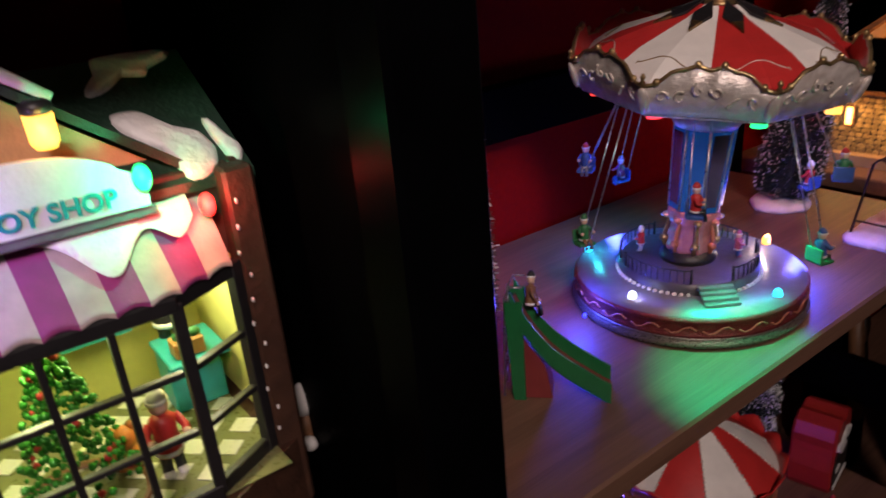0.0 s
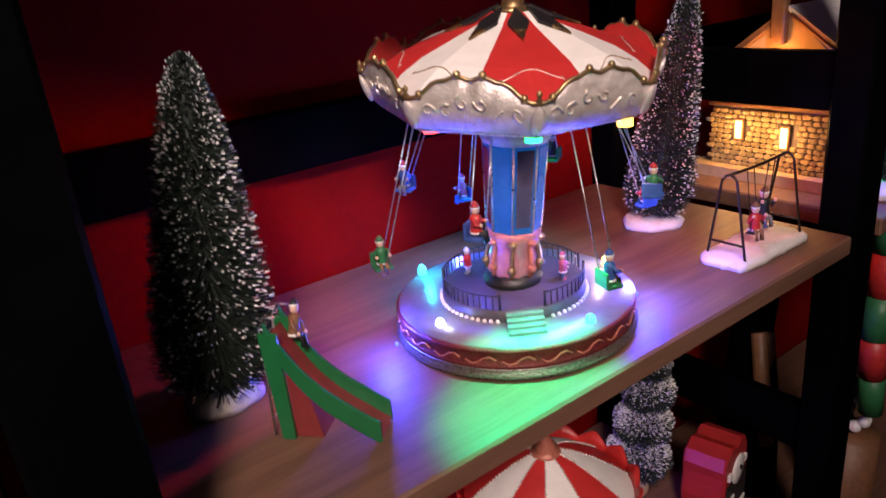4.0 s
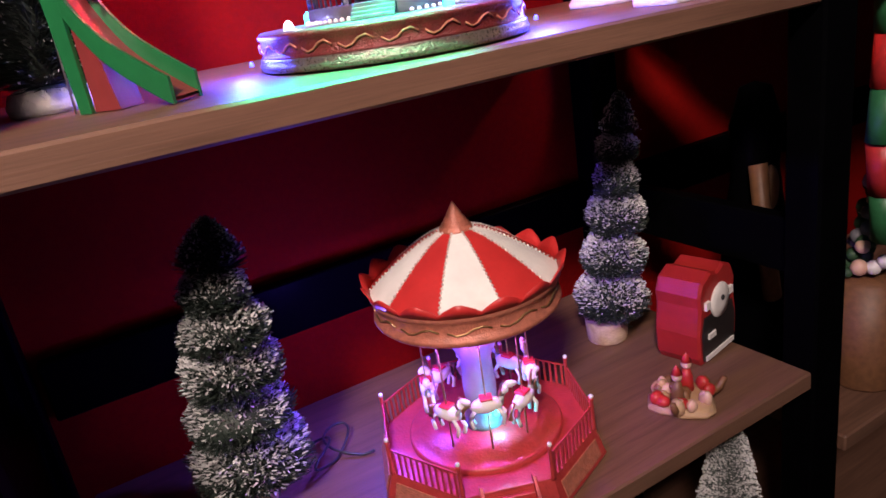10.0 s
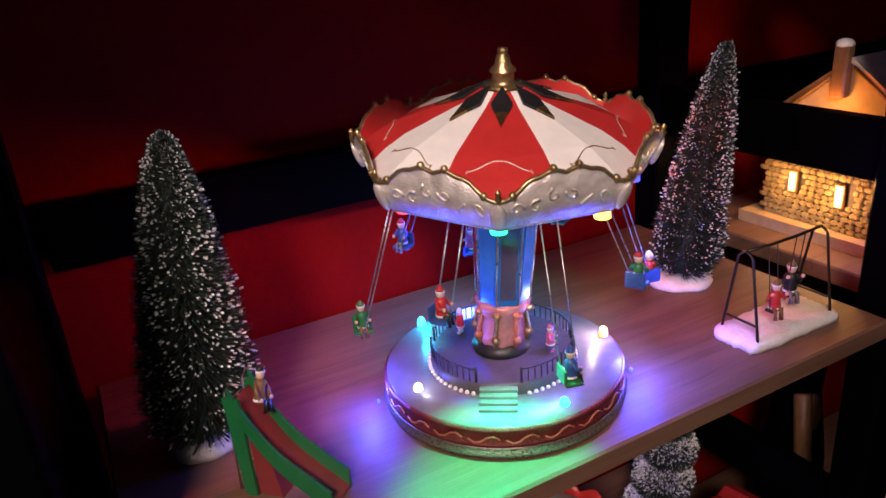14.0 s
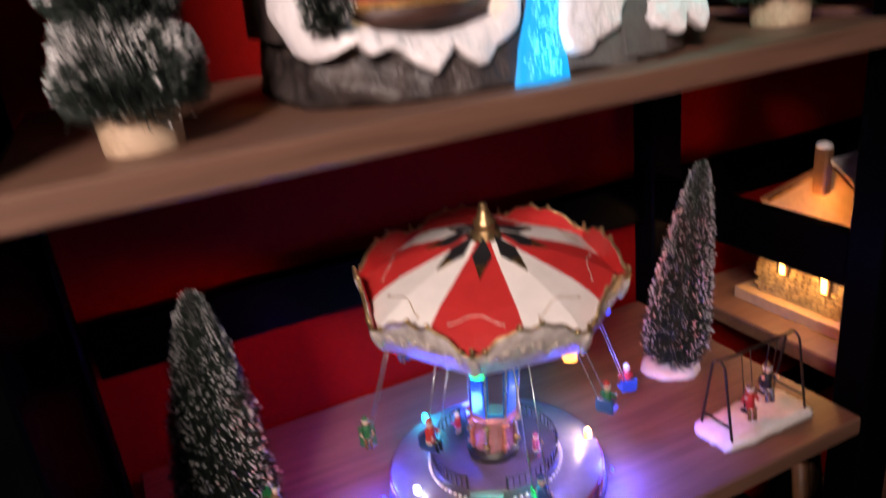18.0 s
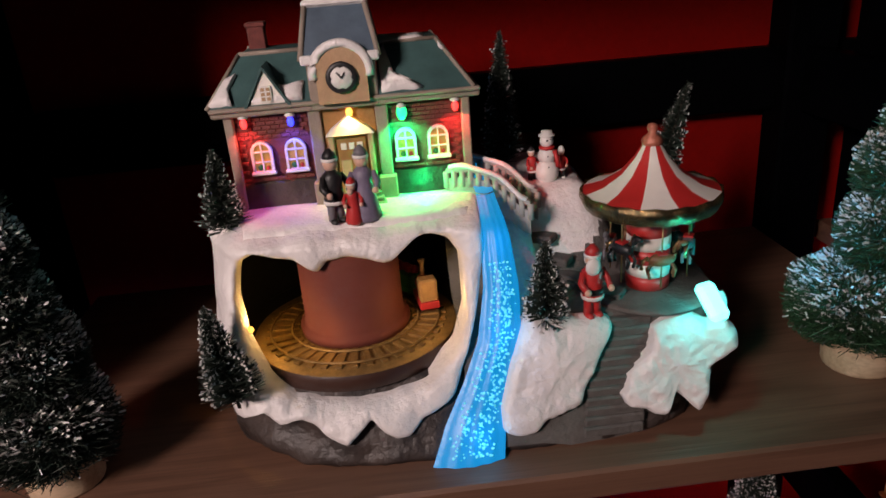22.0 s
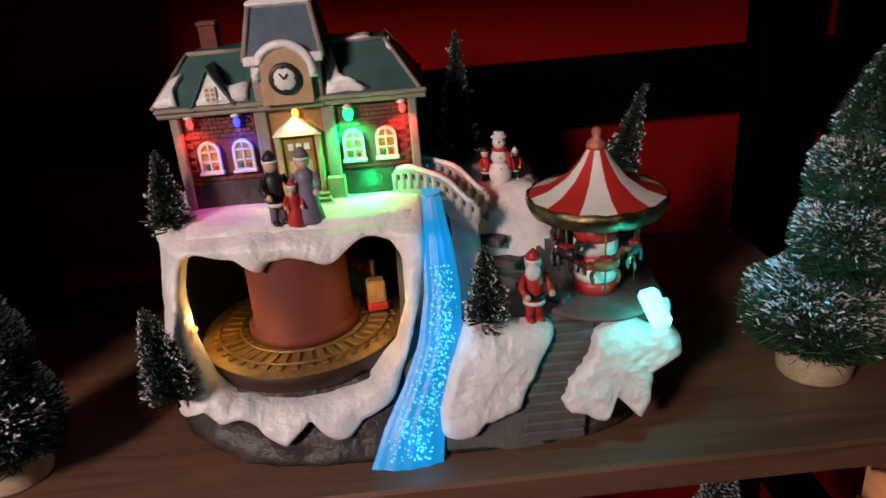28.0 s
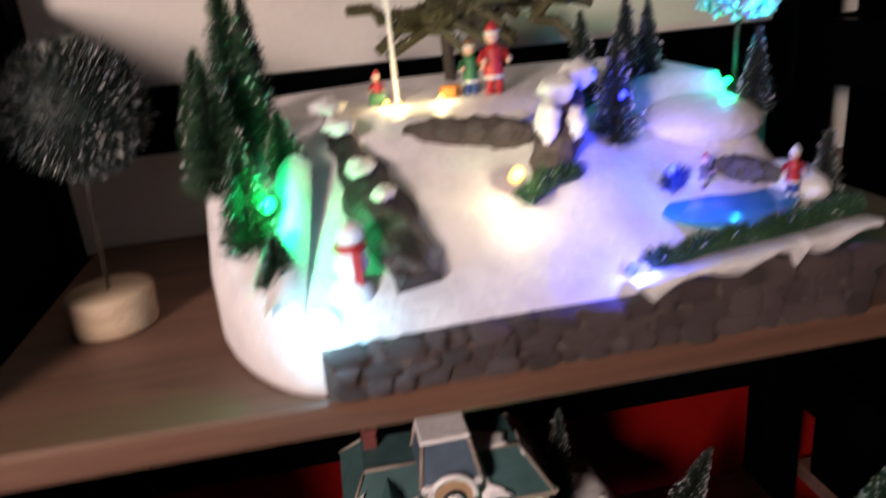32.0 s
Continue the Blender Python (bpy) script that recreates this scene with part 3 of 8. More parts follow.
def bristle_tree(x, y, z, h, r, label, tiers=0, lean=(0, 0), foot="snow", seed=1, count=5200, frost=0.2, green=M_NEEDLE, foot_r=0.03, foot_h=0.018, low=0.10, width=0.00055, group=""):
    t = thing("bristle_tree", x, y, z, label, "tree", group or "bristle trees")
    rng = random.Random(seed)
    axis = Vector((lean[0], lean[1], h * (1 - low)))
    base = Vector((lean[0] * low, lean[1] * low, h * low))
    if not tiers:
        def reach(k):
            return r * max(0.02, (1 - k) ** 0.55) * min(1, 0.78 + 2.2 * k) + 0.001
    s = Shape()
    if tiers:
        edge = [0.0]
        for j in range(tiers):
            edge.append(edge[-1] + (1.0 if j < tiers - 1 else 1.55) * (1 - 0.10 * j))
        edge = [e / edge[-1] for e in edge]
        for j in range(tiers):
            k = (edge[j] + edge[j + 1]) / 2
            rr, rz = r * (1.05 - 0.70 * k), (edge[j + 1] - edge[j]) * axis.z * (0.66 if tiers > 5 else 0.80)
            rr, rz = rr * rng.uniform(0.90, 1.06), rz * rng.uniform(0.92, 1.12)
            off = Vector((rng.uniform(-0.09, 0.09) * rr, rng.uniform(-0.09, 0.09) * rr, rng.uniform(-0.06, 0.06) * rz))
            if j < tiers - 1:
                if tiers < 6:
                    needles(s, base + axis * (edge[j] - 0.02), axis * (edge[j + 1] - edge[j]) * 1.2, lambda q: rr * (0.74 - 0.30 * q), int(count * 0.8 / tiers), rr * 0.5, rng, lift=0.1, frost=frost * 0.5, width=width * 0.6)
                bulb(s, base + axis * k + off, rr, rz, int(count * 3.6 * rr / r / tiers), rr * 0.30, rng, frost, width * 0.6)
        top = edge[tiers - 1]
        needles(s, base + axis * (top - 0.02), axis * (1.02 - top), lambda k: r * 0.52 * (1 - k) ** 0.8 + 0.002, int(count * 0.28), r * 0.3, rng, lift=0.5, frost=frost * 0.25, width=width * 0.6)

        def reach(k):
            for j in range(tiers - 1):
                if edge[j] <= k < edge[j + 1]:
                    q = (k - edge[j]) / (edge[j + 1] - edge[j])
                    return r * (1 - 0.62 * k ** 1.25) * (0.35 + 0.75 * math.sin(math.pi * q))
            return r * 0.5 * max(0.05, (1 - k) / (1 - top))
    else:
        needles(s, base, axis, reach, int(count * 2.2), r * 0.55, rng, lift=0.22, frost=frost, width=width * 0.62)
    part("crown", raw_mesh(s, "crown", [green, M_FROST, M_FROSTG]), None, t, "frosted bristles on a twisted wire")
    part("stem", Shape().tube([(0, 0, 0.002), tuple(base), tuple(base + axis * 0.98)], 0.0028, taper=0.4), M_BARK, t)
    core = Shape().lathe([(0.2 * reach(0.02), 0.0)] + [(reach(k / 30) * (0.70 if tiers else 0.62), h * (1 - low) * k / 30) for k in range(1, 30)] + [(0, h * (1 - low))], 12)
    shear = Matrix(((1, 0, lean[0] / (h * (1 - low)), base.x), (0, 1, lean[1] / (h * (1 - low)), base.y), (0, 0, 1, base.z), (0, 0, 0, 1)))
    core.v = [tuple(shear @ Vector(p)) for p in core.v]
    part("inner_bristles", core, green, t)
    if foot == "snow":
        part("foot", Shape().lathe([(foot_r * 0.98, 0.0003), (foot_r * 1.02, foot_h * 0.35), (foot_r * 0.9, foot_h * 0.8), (foot_r * 0.55, foot_h), (0, foot_h * 1.02)], 22,
             wave=lambda a, k: (1 + 0.05 * math.sin(3 * a + seed) + 0.03 * math.sin(7 * a), 0)), M_SNOW2, t, "snow-white plaster foot")
    else:
        part("foot", Shape().lathe([(foot_r * 0.93, 0.0003), (foot_r * 0.95, 0.002), (foot_r, foot_h * 0.95), (foot_r * 0.97, foot_h), (0, foot_h)], 24), M_LOG, t, "round pale wooden foot")
    return t


# ---- shelf B: the fair with the swing ride ----
bristle_tree(0.079, 0.198, ZB, 0.272, 0.054, "dark snow-flecked bristle tree on a white foot beside the slide", lean=(0.013, -0.032), seed=3, count=13000, frost=0.10, foot_r=0.031, foot_h=0.020, low=0.06)
bristle_tree(0.617, 0.190, ZB, 0.270, 0.044, "dark frosted bristle tree on a white foot, behind the swing frame", lean=(0.008, -0.037), seed=5, count=12000, frost=0.12, foot_r=0.035, foot_h=0.013, low=0.05)

CORNER = radians(235)


def swing_ride():
    ride = thing("swing_ride", 0.3328, 0.1260, ZB, "lit toy chair-swing ride with a red and white domed canopy", "toy ride")
    # base
    part("base_foot", Shape().lathe([(0.094, 0.0005), (0.0995, 0.002), (0.1005, 0.006), (0.0990, 0.0075), (0.0990, 0.010), (0.0985, 0.0115)], 72), M_BASE, ride, "ridged champagne-coloured base ring")
    part("base_band", Shape().lathe([(0.098, 0.0115), (0.0970, 0.013), (0.0965, 0.024), (0.0985, 0.0255), (0.0985, 0.0275), (0.097, 0.029)], 72), M_DKRED, ride, "dark red band with a gilt scroll")
    for i in range(22):
        a = 2 * math.pi * i / 22
        s = Shape()
        pts = [((0.0980) * math.cos(a + u * 0.12), 0.0980 * math.sin(a + u * 0.12), 0.0185 + 0.0035 * math.sin(u * 3.1)) for u in (-1, -0.6, -0.2, 0.2, 0.6, 1)]
        s.tube(pts, 0.0008, n=5)
        part("scroll", s, M_COPPER, ride)
    part("deck", Shape().lathe([(0.0965, 0.0275), (0.096, 0.0300), (0.062, 0.0305), (0.0, 0.0305)], 64, caps=False), M_DECK, ride, "pale lavender-grey round deck")
    part("platform", Shape().lathe([(0.060, 0.0306), (0.060, 0.040), (0.058, 0.0415), (0.0, 0.0415)], 48, caps=False), M_PLATFORM, ride, "raised grey round platform, darkened for the canopy's shade")
    snow = Shape()
    rng = random.Random(8)
    for i in range(70):
        a = 2 * math.pi * i / 70
        d = (a - CORNER + math.pi) % (2 * math.pi) - math.pi
        if abs(d) > 0.30:
            snow.ball((0.0612 * math.cos(a), 0.0612 * math.sin(a), 0.0315), (0.0019, 0.0019, 0.0014 + 0.0008 * rng.random()), 0, 6, 4)
    part("snow_edge", snow, M_SNOW, ride, "white snow edging")
    # stairs toward the front corner
    for k in range(4):
        rr = 0.069 + 0.0054 * k
        part("step", Shape().box((0, 0, 0), (0.0056, 0.031, 0.0028), bevel=0.0004), M_DECK, ride, "", pose(rr * math.cos(CORNER), rr * math.sin(CORNER), 0.0400 - 0.0027 * k, 0, 0, 235))
    # fence
    for part_i, (a0, a1) in enumerate(((0.30, 1.45), (1.75, 2.95), (3.35, 4.55), (4.85, 5.98))):
        f = part("fence", Shape().tube([(0.0585 * math.cos(CORNER + a0 + (a1 - a0) * i / 12), 0.0585 * math.sin(CORNER + a0 + (a1 - a0) * i / 12), 0.0535) for i in range(13)], 0.0007, n=5), M_FBLK, ride, "thin black railing")
        for i in range(13):
            a = CORNER + a0 + (a1 - a0) * i / 12
            x, y = 0.0585 * math.cos(a), 0.0585 * math.sin(a)
            part("baluster", Shape().tube([(x, y, 0.0414), (x, y, 0.0555 if i % 12 == 0 else 0.0535)], 0.0006 if i % 12 else 0.0011, n=5), M_FBLK, f)
    # column
    part("column_foot", Shape().lathe([(0.026, 0.0415), (0.027, 0.046), (0.024, 0.049), (0.022, 0.052)], 16), M_FBLK, ride)
    part("column_base", Shape().lathe([(0.0205, 0.050), (0.0225, 0.054), (0.0205, 0.060), (0.0215, 0.068), (0.0195, 0.077), (0.0235, 0.084), (0.0245, 0.090), (0.022, 0.093)], 24,
         wave=lambda a, k: (1 + 0.05 * math.sin(8 * a), 0)), M_PINKMIRROR, ride, "gilt and rose carved column base")
    for i in range(8):
        a = 2 * math.pi * i / 8
        x, y = 0.0225 * math.cos(a), 0.0225 * math.sin(a)
        s = Shape()
        s.tube([(x * (1 + 0.08 * math.sin(q * 6.0)), y * (1 + 0.08 * math.sin(q * 6.0)), 0.052 + 0.040 * q) for q in [j / 8 for j in range(9)]], 0.0020, n=5)
        s.ball((x * 1.08, y * 1.08, 0.060), 0.0040, 0, 8, 6).ball((x * 1.06, y * 1.06, 0.084), (0.0045, 0.0045, 0.003), 0, 8, 6)
        part("gilt_rib", s, M_GOLD if i % 2 else M_COPPER, ride)
    part("mirror_drum", Shape().lathe([(0.0235, 0.093), (0.0268, 0.170), (0.0280, 0.178)], 8, smooth=False), M_GLASSBLUE, ride, "blue mirrored eight-sided drum with an added glow")
    for i in range(8):
        a = 2 * math.pi * (i + 0.5) / 8
        ca, sa = math.cos(a), math.sin(a)
        r0, r1 = 0.0222, 0.0248
        quad = []
        for rr, z, w in ((r0, 0.099, 0.0066), (r1 + 0.0008, 0.167, 0.0076)):
            quad += [(rr * ca - sa * w, rr * sa + ca * w, z), (rr * ca + sa * w, rr * sa - ca * w, z)]
        q2 = [(x + ca * 0.0008, y + sa * 0.0008, z) for x, y, z in quad]
        s = Shape().add(quad + q2, [(0, 1, 3, 2), (4, 5, 7, 6), (0, 1, 5, 4), (2, 3, 7, 6), (0, 2, 6, 4), (1, 3, 7, 5)])
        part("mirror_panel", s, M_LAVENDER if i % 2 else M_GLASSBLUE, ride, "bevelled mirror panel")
        b = 2 * math.pi * i / 8
        part("drum_edge", Shape().tube([(0.0238 * math.cos(b), 0.0238 * math.sin(b), 0.094), (0.0272 * math.cos(b), 0.0272 * math.sin(b), 0.170)], 0.0011, n=5), M_SILVER, ride)
    part("drum_crown", Shape().lathe([(0.0272, 0.170), (0.0310, 0.176), (0.0315, 0.182), (0.029, 0.210)], 24, wave=lambda a, k: (1 + 0.04 * math.sin(12 * a), 0.002 * math.sin(12 * a) if k == 1 else 0)), M_CHAMP, ride)
    # canopy: eight panels, each with a crease at its corner
    prof = [(0.1170, 0.2290), (0.1040, 0.2385), (0.0860, 0.2480), (0.0620, 0.2565), (0.0360, 0.2655), (0.0170, 0.2740)]
    half = radians(22.5)

    def dome(r, u):
        return r * math.cos(half) / math.cos(half * (1 - abs(u)))
    for i in range(8):
        s = Shape()
        vs = []
        for r, z in prof:
            for j in range(7):
                u = (j - 3) / 3
                a = CORNER + half * (2 * i + u)
                vs.append((dome(r, u) * math.cos(a), dome(r, u) * math.sin(a), z))
        inn = [(x * 0.985, y * 0.985, z - 0.0015) for x, y, z in vs]
        n = len(vs)
        fs = [(k * 7 + j, k * 7 + j + 1, (k + 1) * 7 + j + 1, (k + 1) * 7 + j) for k in range(len(prof) - 1) for j in range(6)]
        fs += [tuple(n + q for q in f[::-1]) for f in fs]
        fs += [(j, n + j, n + j + 1, j + 1) for j in range(6)]
        s.add(vs + inn, fs, 0, False)
        pan = part("canopy_panel", s, M_CRED if i % 2 == 0 else M_CREAM, ride, "red canopy panel" if i % 2 == 0 else "cream canopy panel")
        # gilt scroll line on the panel, with a curl at each end
        pts = []
        for j in range(-14, 15):
            u, curl = 0.62 * max(-10, min(10, j)) / 10, max(0, abs(j) - 10)
            r = 0.0940 - 0.0062 * math.cos(4.6 * u) - 0.0016 * math.sin(curl * 1.2)
            u -= math.copysign(0.022 * math.sin(curl * 0.8), j)
            z = float(np.interp(-r, [-p[0] for p in prof], [p[1] for p in prof])) + 0.0004
            a = CORNER + half * (2 * i + u)
            pts.append((dome(r, u) * math.cos(a), dome(r, u) * math.sin(a), z))
        part("scroll", Shape().tube(pts, 0.0005, n=4), M_GOLD if i % 2 else M_RELIEF, pan)
        # dark star ray with a bronze tip
        m = Matrix.Rotation(CORNER + radians(45) * i, 4, "Z")
        for nm, rows, mt in (("star_ray", ((0.0130, 0.0, 0.2764), (0.0300, 0.0082, 0.2683), (0.0400, 0.0046, 0.2648)), M_FBLK), ("star_tip", ((0.0400, 0.0046, 0.2648), (0.0540, 0.0, 0.2598)), M_RIMGOLD)):
            up = [(x, w, z + 0.0016) for x, w, z in rows] + [(x, -w, z + 0.0016) for x, w, z in rows[::-1]]
            k = len(up)
            s = Shape().add(up + [(x, y, z - 0.0022) for x, y, z in up], [tuple(range(k)), tuple(range(2 * k - 1, k - 1, -1))] + [(q, (q + 1) % k, k + (q + 1) % k, k + q) for q in range(k)], at=m)
            part(nm, s, mt, ride)
        # valance plate between corners, its top edge one hump with curls at its ends
        s = Shape()
        vs, nn = [], 20
        for j in range(nn + 1):
            u = j / nn
            a = CORNER + radians(45) * (i + u)
            k = math.cos(half) / math.cos(radians(45) * (u - 0.5))
            crest = 0.0150 * smooth01(math.sin(math.pi * u), 0.10, 0.92) + 0.0016 * math.cos(10 * math.pi * u) * math.sin(math.pi * u)
            for r, z in ((0.1105, 0.2070), (0.1135, 0.2085), (0.1185, 0.2215), (0.1235, 0.2330 + crest), (0.1215, 0.2336 + crest), (0.1165, 0.2215), (0.1105, 0.2095)):
                vs.append((r * k * math.cos(a), r * k * math.sin(a), z))
        for slot, strip in ((0, (0, 1, 2, 3, 6)), (1, (4, 5))):
            s.add(vs, [(j * 7 + q, j * 7 + (q + 1) % 7, (j + 1) * 7 + (q + 1) % 7, (j + 1) * 7 + q) for j in range(nn) for q in strip], slot, True)
        val = part("valance", s, [M_CHAMP, M_CRED], ride, "embossed silvery champagne valance plate")
        part("gilt_rim", Shape().tube([tuple(Vector(vs[j * 7 + 3]) + Vector((0, 0, 0.0004))) for j in range(nn + 1)], 0.0015, n=6), M_GOLD, val)
        part("lower_rim", Shape().tube([vs[j * 7] for j in range(nn + 1)], 0.0013, n=6), M_RELIEF, val)
        for q in range(6):
            u0 = (q + 0.9) / 6.8
            pts = []
            for j in range(14):
                th = j / 13 * 5.4
                u = u0 + 0.060 * (1 - j / 16) * math.cos(th * (1 if q < 3 else -1) + q)
                zz = 0.2235 + (0.0075 if q in (2, 3) else 0.0) + 0.0062 * (1 - j / 16) * math.sin(th + q)
                a = CORNER + radians(45) * (i + u)
                k = math.cos(half) / math.cos(radians(45) * (u - 0.5))
                r = float(np.interp(zz, (0.2085, 0.2215, 0.2330, 0.2480), (0.1137, 0.1187, 0.1223, 0.1237))) * k
                pts.append((r * math.cos(a), r * math.sin(a), zz))
            part("relief_scroll", Shape().tube(pts, 0.0011, n=5, taper=0.6), M_RELIEF, val)
        for q in (0.12, 0.88, 0.42, 0.58):
            j = round(q * nn)
            p = Vector(vs[j * 7 + 3])
            part("rosette", Shape().ball((p.x, p.y, p.z + 0.0012), (0.0028, 0.0028, 0.0030), 0, 8, 6), M_GOLD, val)
        a = CORNER + radians(45) * i
        ca, sa = math.cos(a), math.sin(a)
        s = Shape().ball((0, 0, 0), (0.0030, 0.0055, 0.0120), 0, 12, 9, at=pose(0.1195 * ca, 0.1195 * sa, 0.2200, 0, 20, math.degrees(a)))
        part("corner_shield", s, M_CHAMP, ride)
        s = Shape().lathe([(0.0014, 0), (0.0026, 0.002), (0.0012, 0.004), (0.0022, 0.006), (0.0018, 0.0075), (0.0006, 0.009), (0, 0.0095)], 10, at=pose(0.1230 * ca, 0.1230 * sa, 0.2330))
        part("finial", s, M_GOLD, ride, "small gilt corner finial")
    part("canopy_floor", Shape().lathe([(0.1105, 0.2085), (0.108, 0.2105), (0.0, 0.2110)], 8, smooth=False, start=CORNER, caps=False), M_CHAMP, ride)
    part("spire", Shape().lathe([(0.0135, 0.2730), (0.0138, 0.2755), (0.0100, 0.2765), (0.0088, 0.2775), (0.0086, 0.2845), (0.0104, 0.2858), (0.0100, 0.2872), (0.0066, 0.2905), (0.0050, 0.2975), (0.0036, 0.2988), (0.0042, 0.3005), (0.0040, 0.3028), (0, 0.3040)], 16), M_GOLD, ride, "turned gilt spire")
    # chair swings
    looks = ((M_FBLUE, M_FBLK, M_FBLUE), (M_FGREEN, M_FBLK, M_FRED), (M_FRED, M_FBLUE, M_FWHITE), (M_FBLK, M_FGREY, M_FBLK), (M_FPURPLE, M_FBLUE, M_FPURPLE), (M_FBLUE, M_FGREY, M_FRED), (M_FGREEN, M_FBROWN, M_FGREEN), (M_FRED, M_FBLK, M_FRED))
    for i, c in enumerate(looks):
        a = CORNER + radians(20 + 45 * i)
        inner = i % 2
        r0, r1 = (0.090, 0.130) if not inner else (0.074, 0.110)
        zc = 0.086 if not inner else 0.124
        m = pose(r1 * math.cos(a), r1 * math.sin(a), zc, 0, 0, math.degrees(a) + 180)
        seat = part("swing_seat", Shape().box((0, 0, 0), (0.016, 0.013, 0.0030), bevel=0.0007).box((0, 0.0065, 0.006), (0.016, 0.0020, 0.012), bevel=0.0006), M_FBLUE if i % 3 else M_FGREEN, ride, "small painted chair", m)
        for sx in (-1, 1):
            p0 = Vector((r1 * math.cos(a), r1 * math.sin(a), zc)) + Vector((-math.sin(a), math.cos(a), 0)) * 0.0062 * sx
            p1 = Vector((r0 * math.cos(a), r0 * math.sin(a), 0.205)) + Vector((-math.sin(a), math.cos(a), 0)) * 0.0062 * sx
            part("swing_rod", Shape().tube([tuple(p0), tuple(p1)], 0.0006, n=5), M_SILVER, ride)
        part("rider_figure", doll(*c, h=0.032, seated=True), None, ride, "small painted seated rider", m @ pose(0, 0, -0.006))
    for a, c in ((CORNER + 2.2 - 4.3, (M_FRED, M_FWHITE, M_FWHITE)), (CORNER + 1.3, (M_FPURPLE, M_FBLUE, M_FPURPLE))):
        part("standing_figure", doll(*c, h=0.026), None, ride, "small painted standing figure", pose(0.045 * math.cos(a), 0.045 * math.sin(a), 0.0415, 0, 0, math.degrees(a) + 90))
    cx, cy = 0.3328, 0.1260
    for a, r, z, m, c, p in ((109, 0.102, 0.040, L_CYAN, (0.02, 0.8, 1), 0.13), (183, 0.088, 0.037, L_WHITE, WHITE, 0.022), (270, 0.092, 0.037, L_CYAN, CYAN, 0.022), (-15, 0.099, 0.041, L_AMBER, (1, 0.72, 0.52), 0.16)):
        ca, sa = math.cos(radians(a)), math.sin(radians(a))
        led(ride, r * ca, r * sa, z - 0.005, m, 0.0040)
        lamp("ride_led_light", cx + r * ca, cy + r * sa, ZB + z + 0.005, c, p)
    # Blue lamps and the back-right red are unseen, added to tint deck and wall.
    for a, m, c, p, out, drop, wide in ((CORNER - 0.02, L_GREEN, (0.0, 1, 0.42), 12.0, 0.040, 0.19, 58), (CORNER + 0.78, L_AMBER, (1, 0.66, 0.45), 0.5, -0.06, 0.13, 100), (CORNER - 0.80, L_RED, (1, 0.3, 0.4), 0.45, -0.06, 0.14, 100),
                                        (CORNER - 1.57, L_RED, RED, 1.6, 0.14, 0.10, 110), (CORNER + math.pi, L_GREEN, GREEN, 0.9, 0.03, 0.19, 80), (CORNER + 1.57, L_BLUE, (0.22, 0.16, 1), 2.8, 0.0, 0.19, 100), (CORNER - 2.36, L_BLUE, BLUE, 2.4, 0.02, 0.19, 100), (CORNER + 2.36, L_RED, RED, 1.6, 0.14, 0.08, 110)):
        ca, sa = math.cos(a), math.sin(a)
        led(ride, 0.006 + 0.100 * ca, -0.0105 + 0.100 * sa, 0.2065 + 0.112 * 0.100 * sa, m, 0.0060)
        spot("canopy_led_light", (cx + 0.006 + 0.100 * ca, cy - 0.0105 + 0.100 * sa, ZB + 0.198 + 0.0112 * sa), (cx + 0.006 + (0.097 + out) * ca, cy - 0.0105 + (0.097 + out) * sa, ZB + 0.198 - drop), c, p, wide)
    for a in (radians(165), radians(-30), radians(75)):
        led(ride, 0.116 * math.cos(a), 0.116 * math.sin(a), 0.009, L_BLUE, 0.0016)
        lamp("base_led_light", cx + 0.124 * math.cos(a), cy + 0.124 * math.sin(a), ZB + 0.028, BLUE, 0.85, 0.010)
    # the canopy leans toward the front, and its column with it
    lean = Matrix.Translation((0.0058, -0.0105, 0.234)) @ pose(0, 0, 0, 6.4, -1.86, 0) @ Matrix.Translation((0, 0, -0.234))
    bend = Matrix.Translation((0, 0, 0.046)) @ pose(0, 0, 0, 3.9, 2.2, 0) @ Matrix.Translation((0, 0, -0.046))
    for ob in ride.children:
        kind = ob.name.split(".")[0]
        if kind in ("canopy_panel", "star_ray", "star_tip", "valance", "corner_shield", "finial", "canopy_floor", "spire"):
            ob.matrix_basis = lean @ ob.matrix_basis
        elif kind in ("swing_seat", "swing_rod", "rider_figure"):
            ob.matrix_basis = Matrix.Translation((0.006, -0.0105, 0)) @ ob.matrix_basis
        elif kind in ("base_foot", "base_band", "scroll", "deck"):
            ob.matrix_basis = Matrix.Diagonal((1.0945, 1.0945, 1, 1)) @ ob.matrix_basis
        elif kind in ("platform", "snow_edge", "fence"):
            ob.matrix_basis = Matrix.Diagonal((1.08, 1.08, 1, 1)) @ ob.matrix_basis
        elif kind in ("mirror_drum", "mirror_panel", "drum_edge", "drum_crown", "column_base", "gilt_rib"):
            ob.matrix_basis = bend @ ob.matrix_basis


swing_ride()


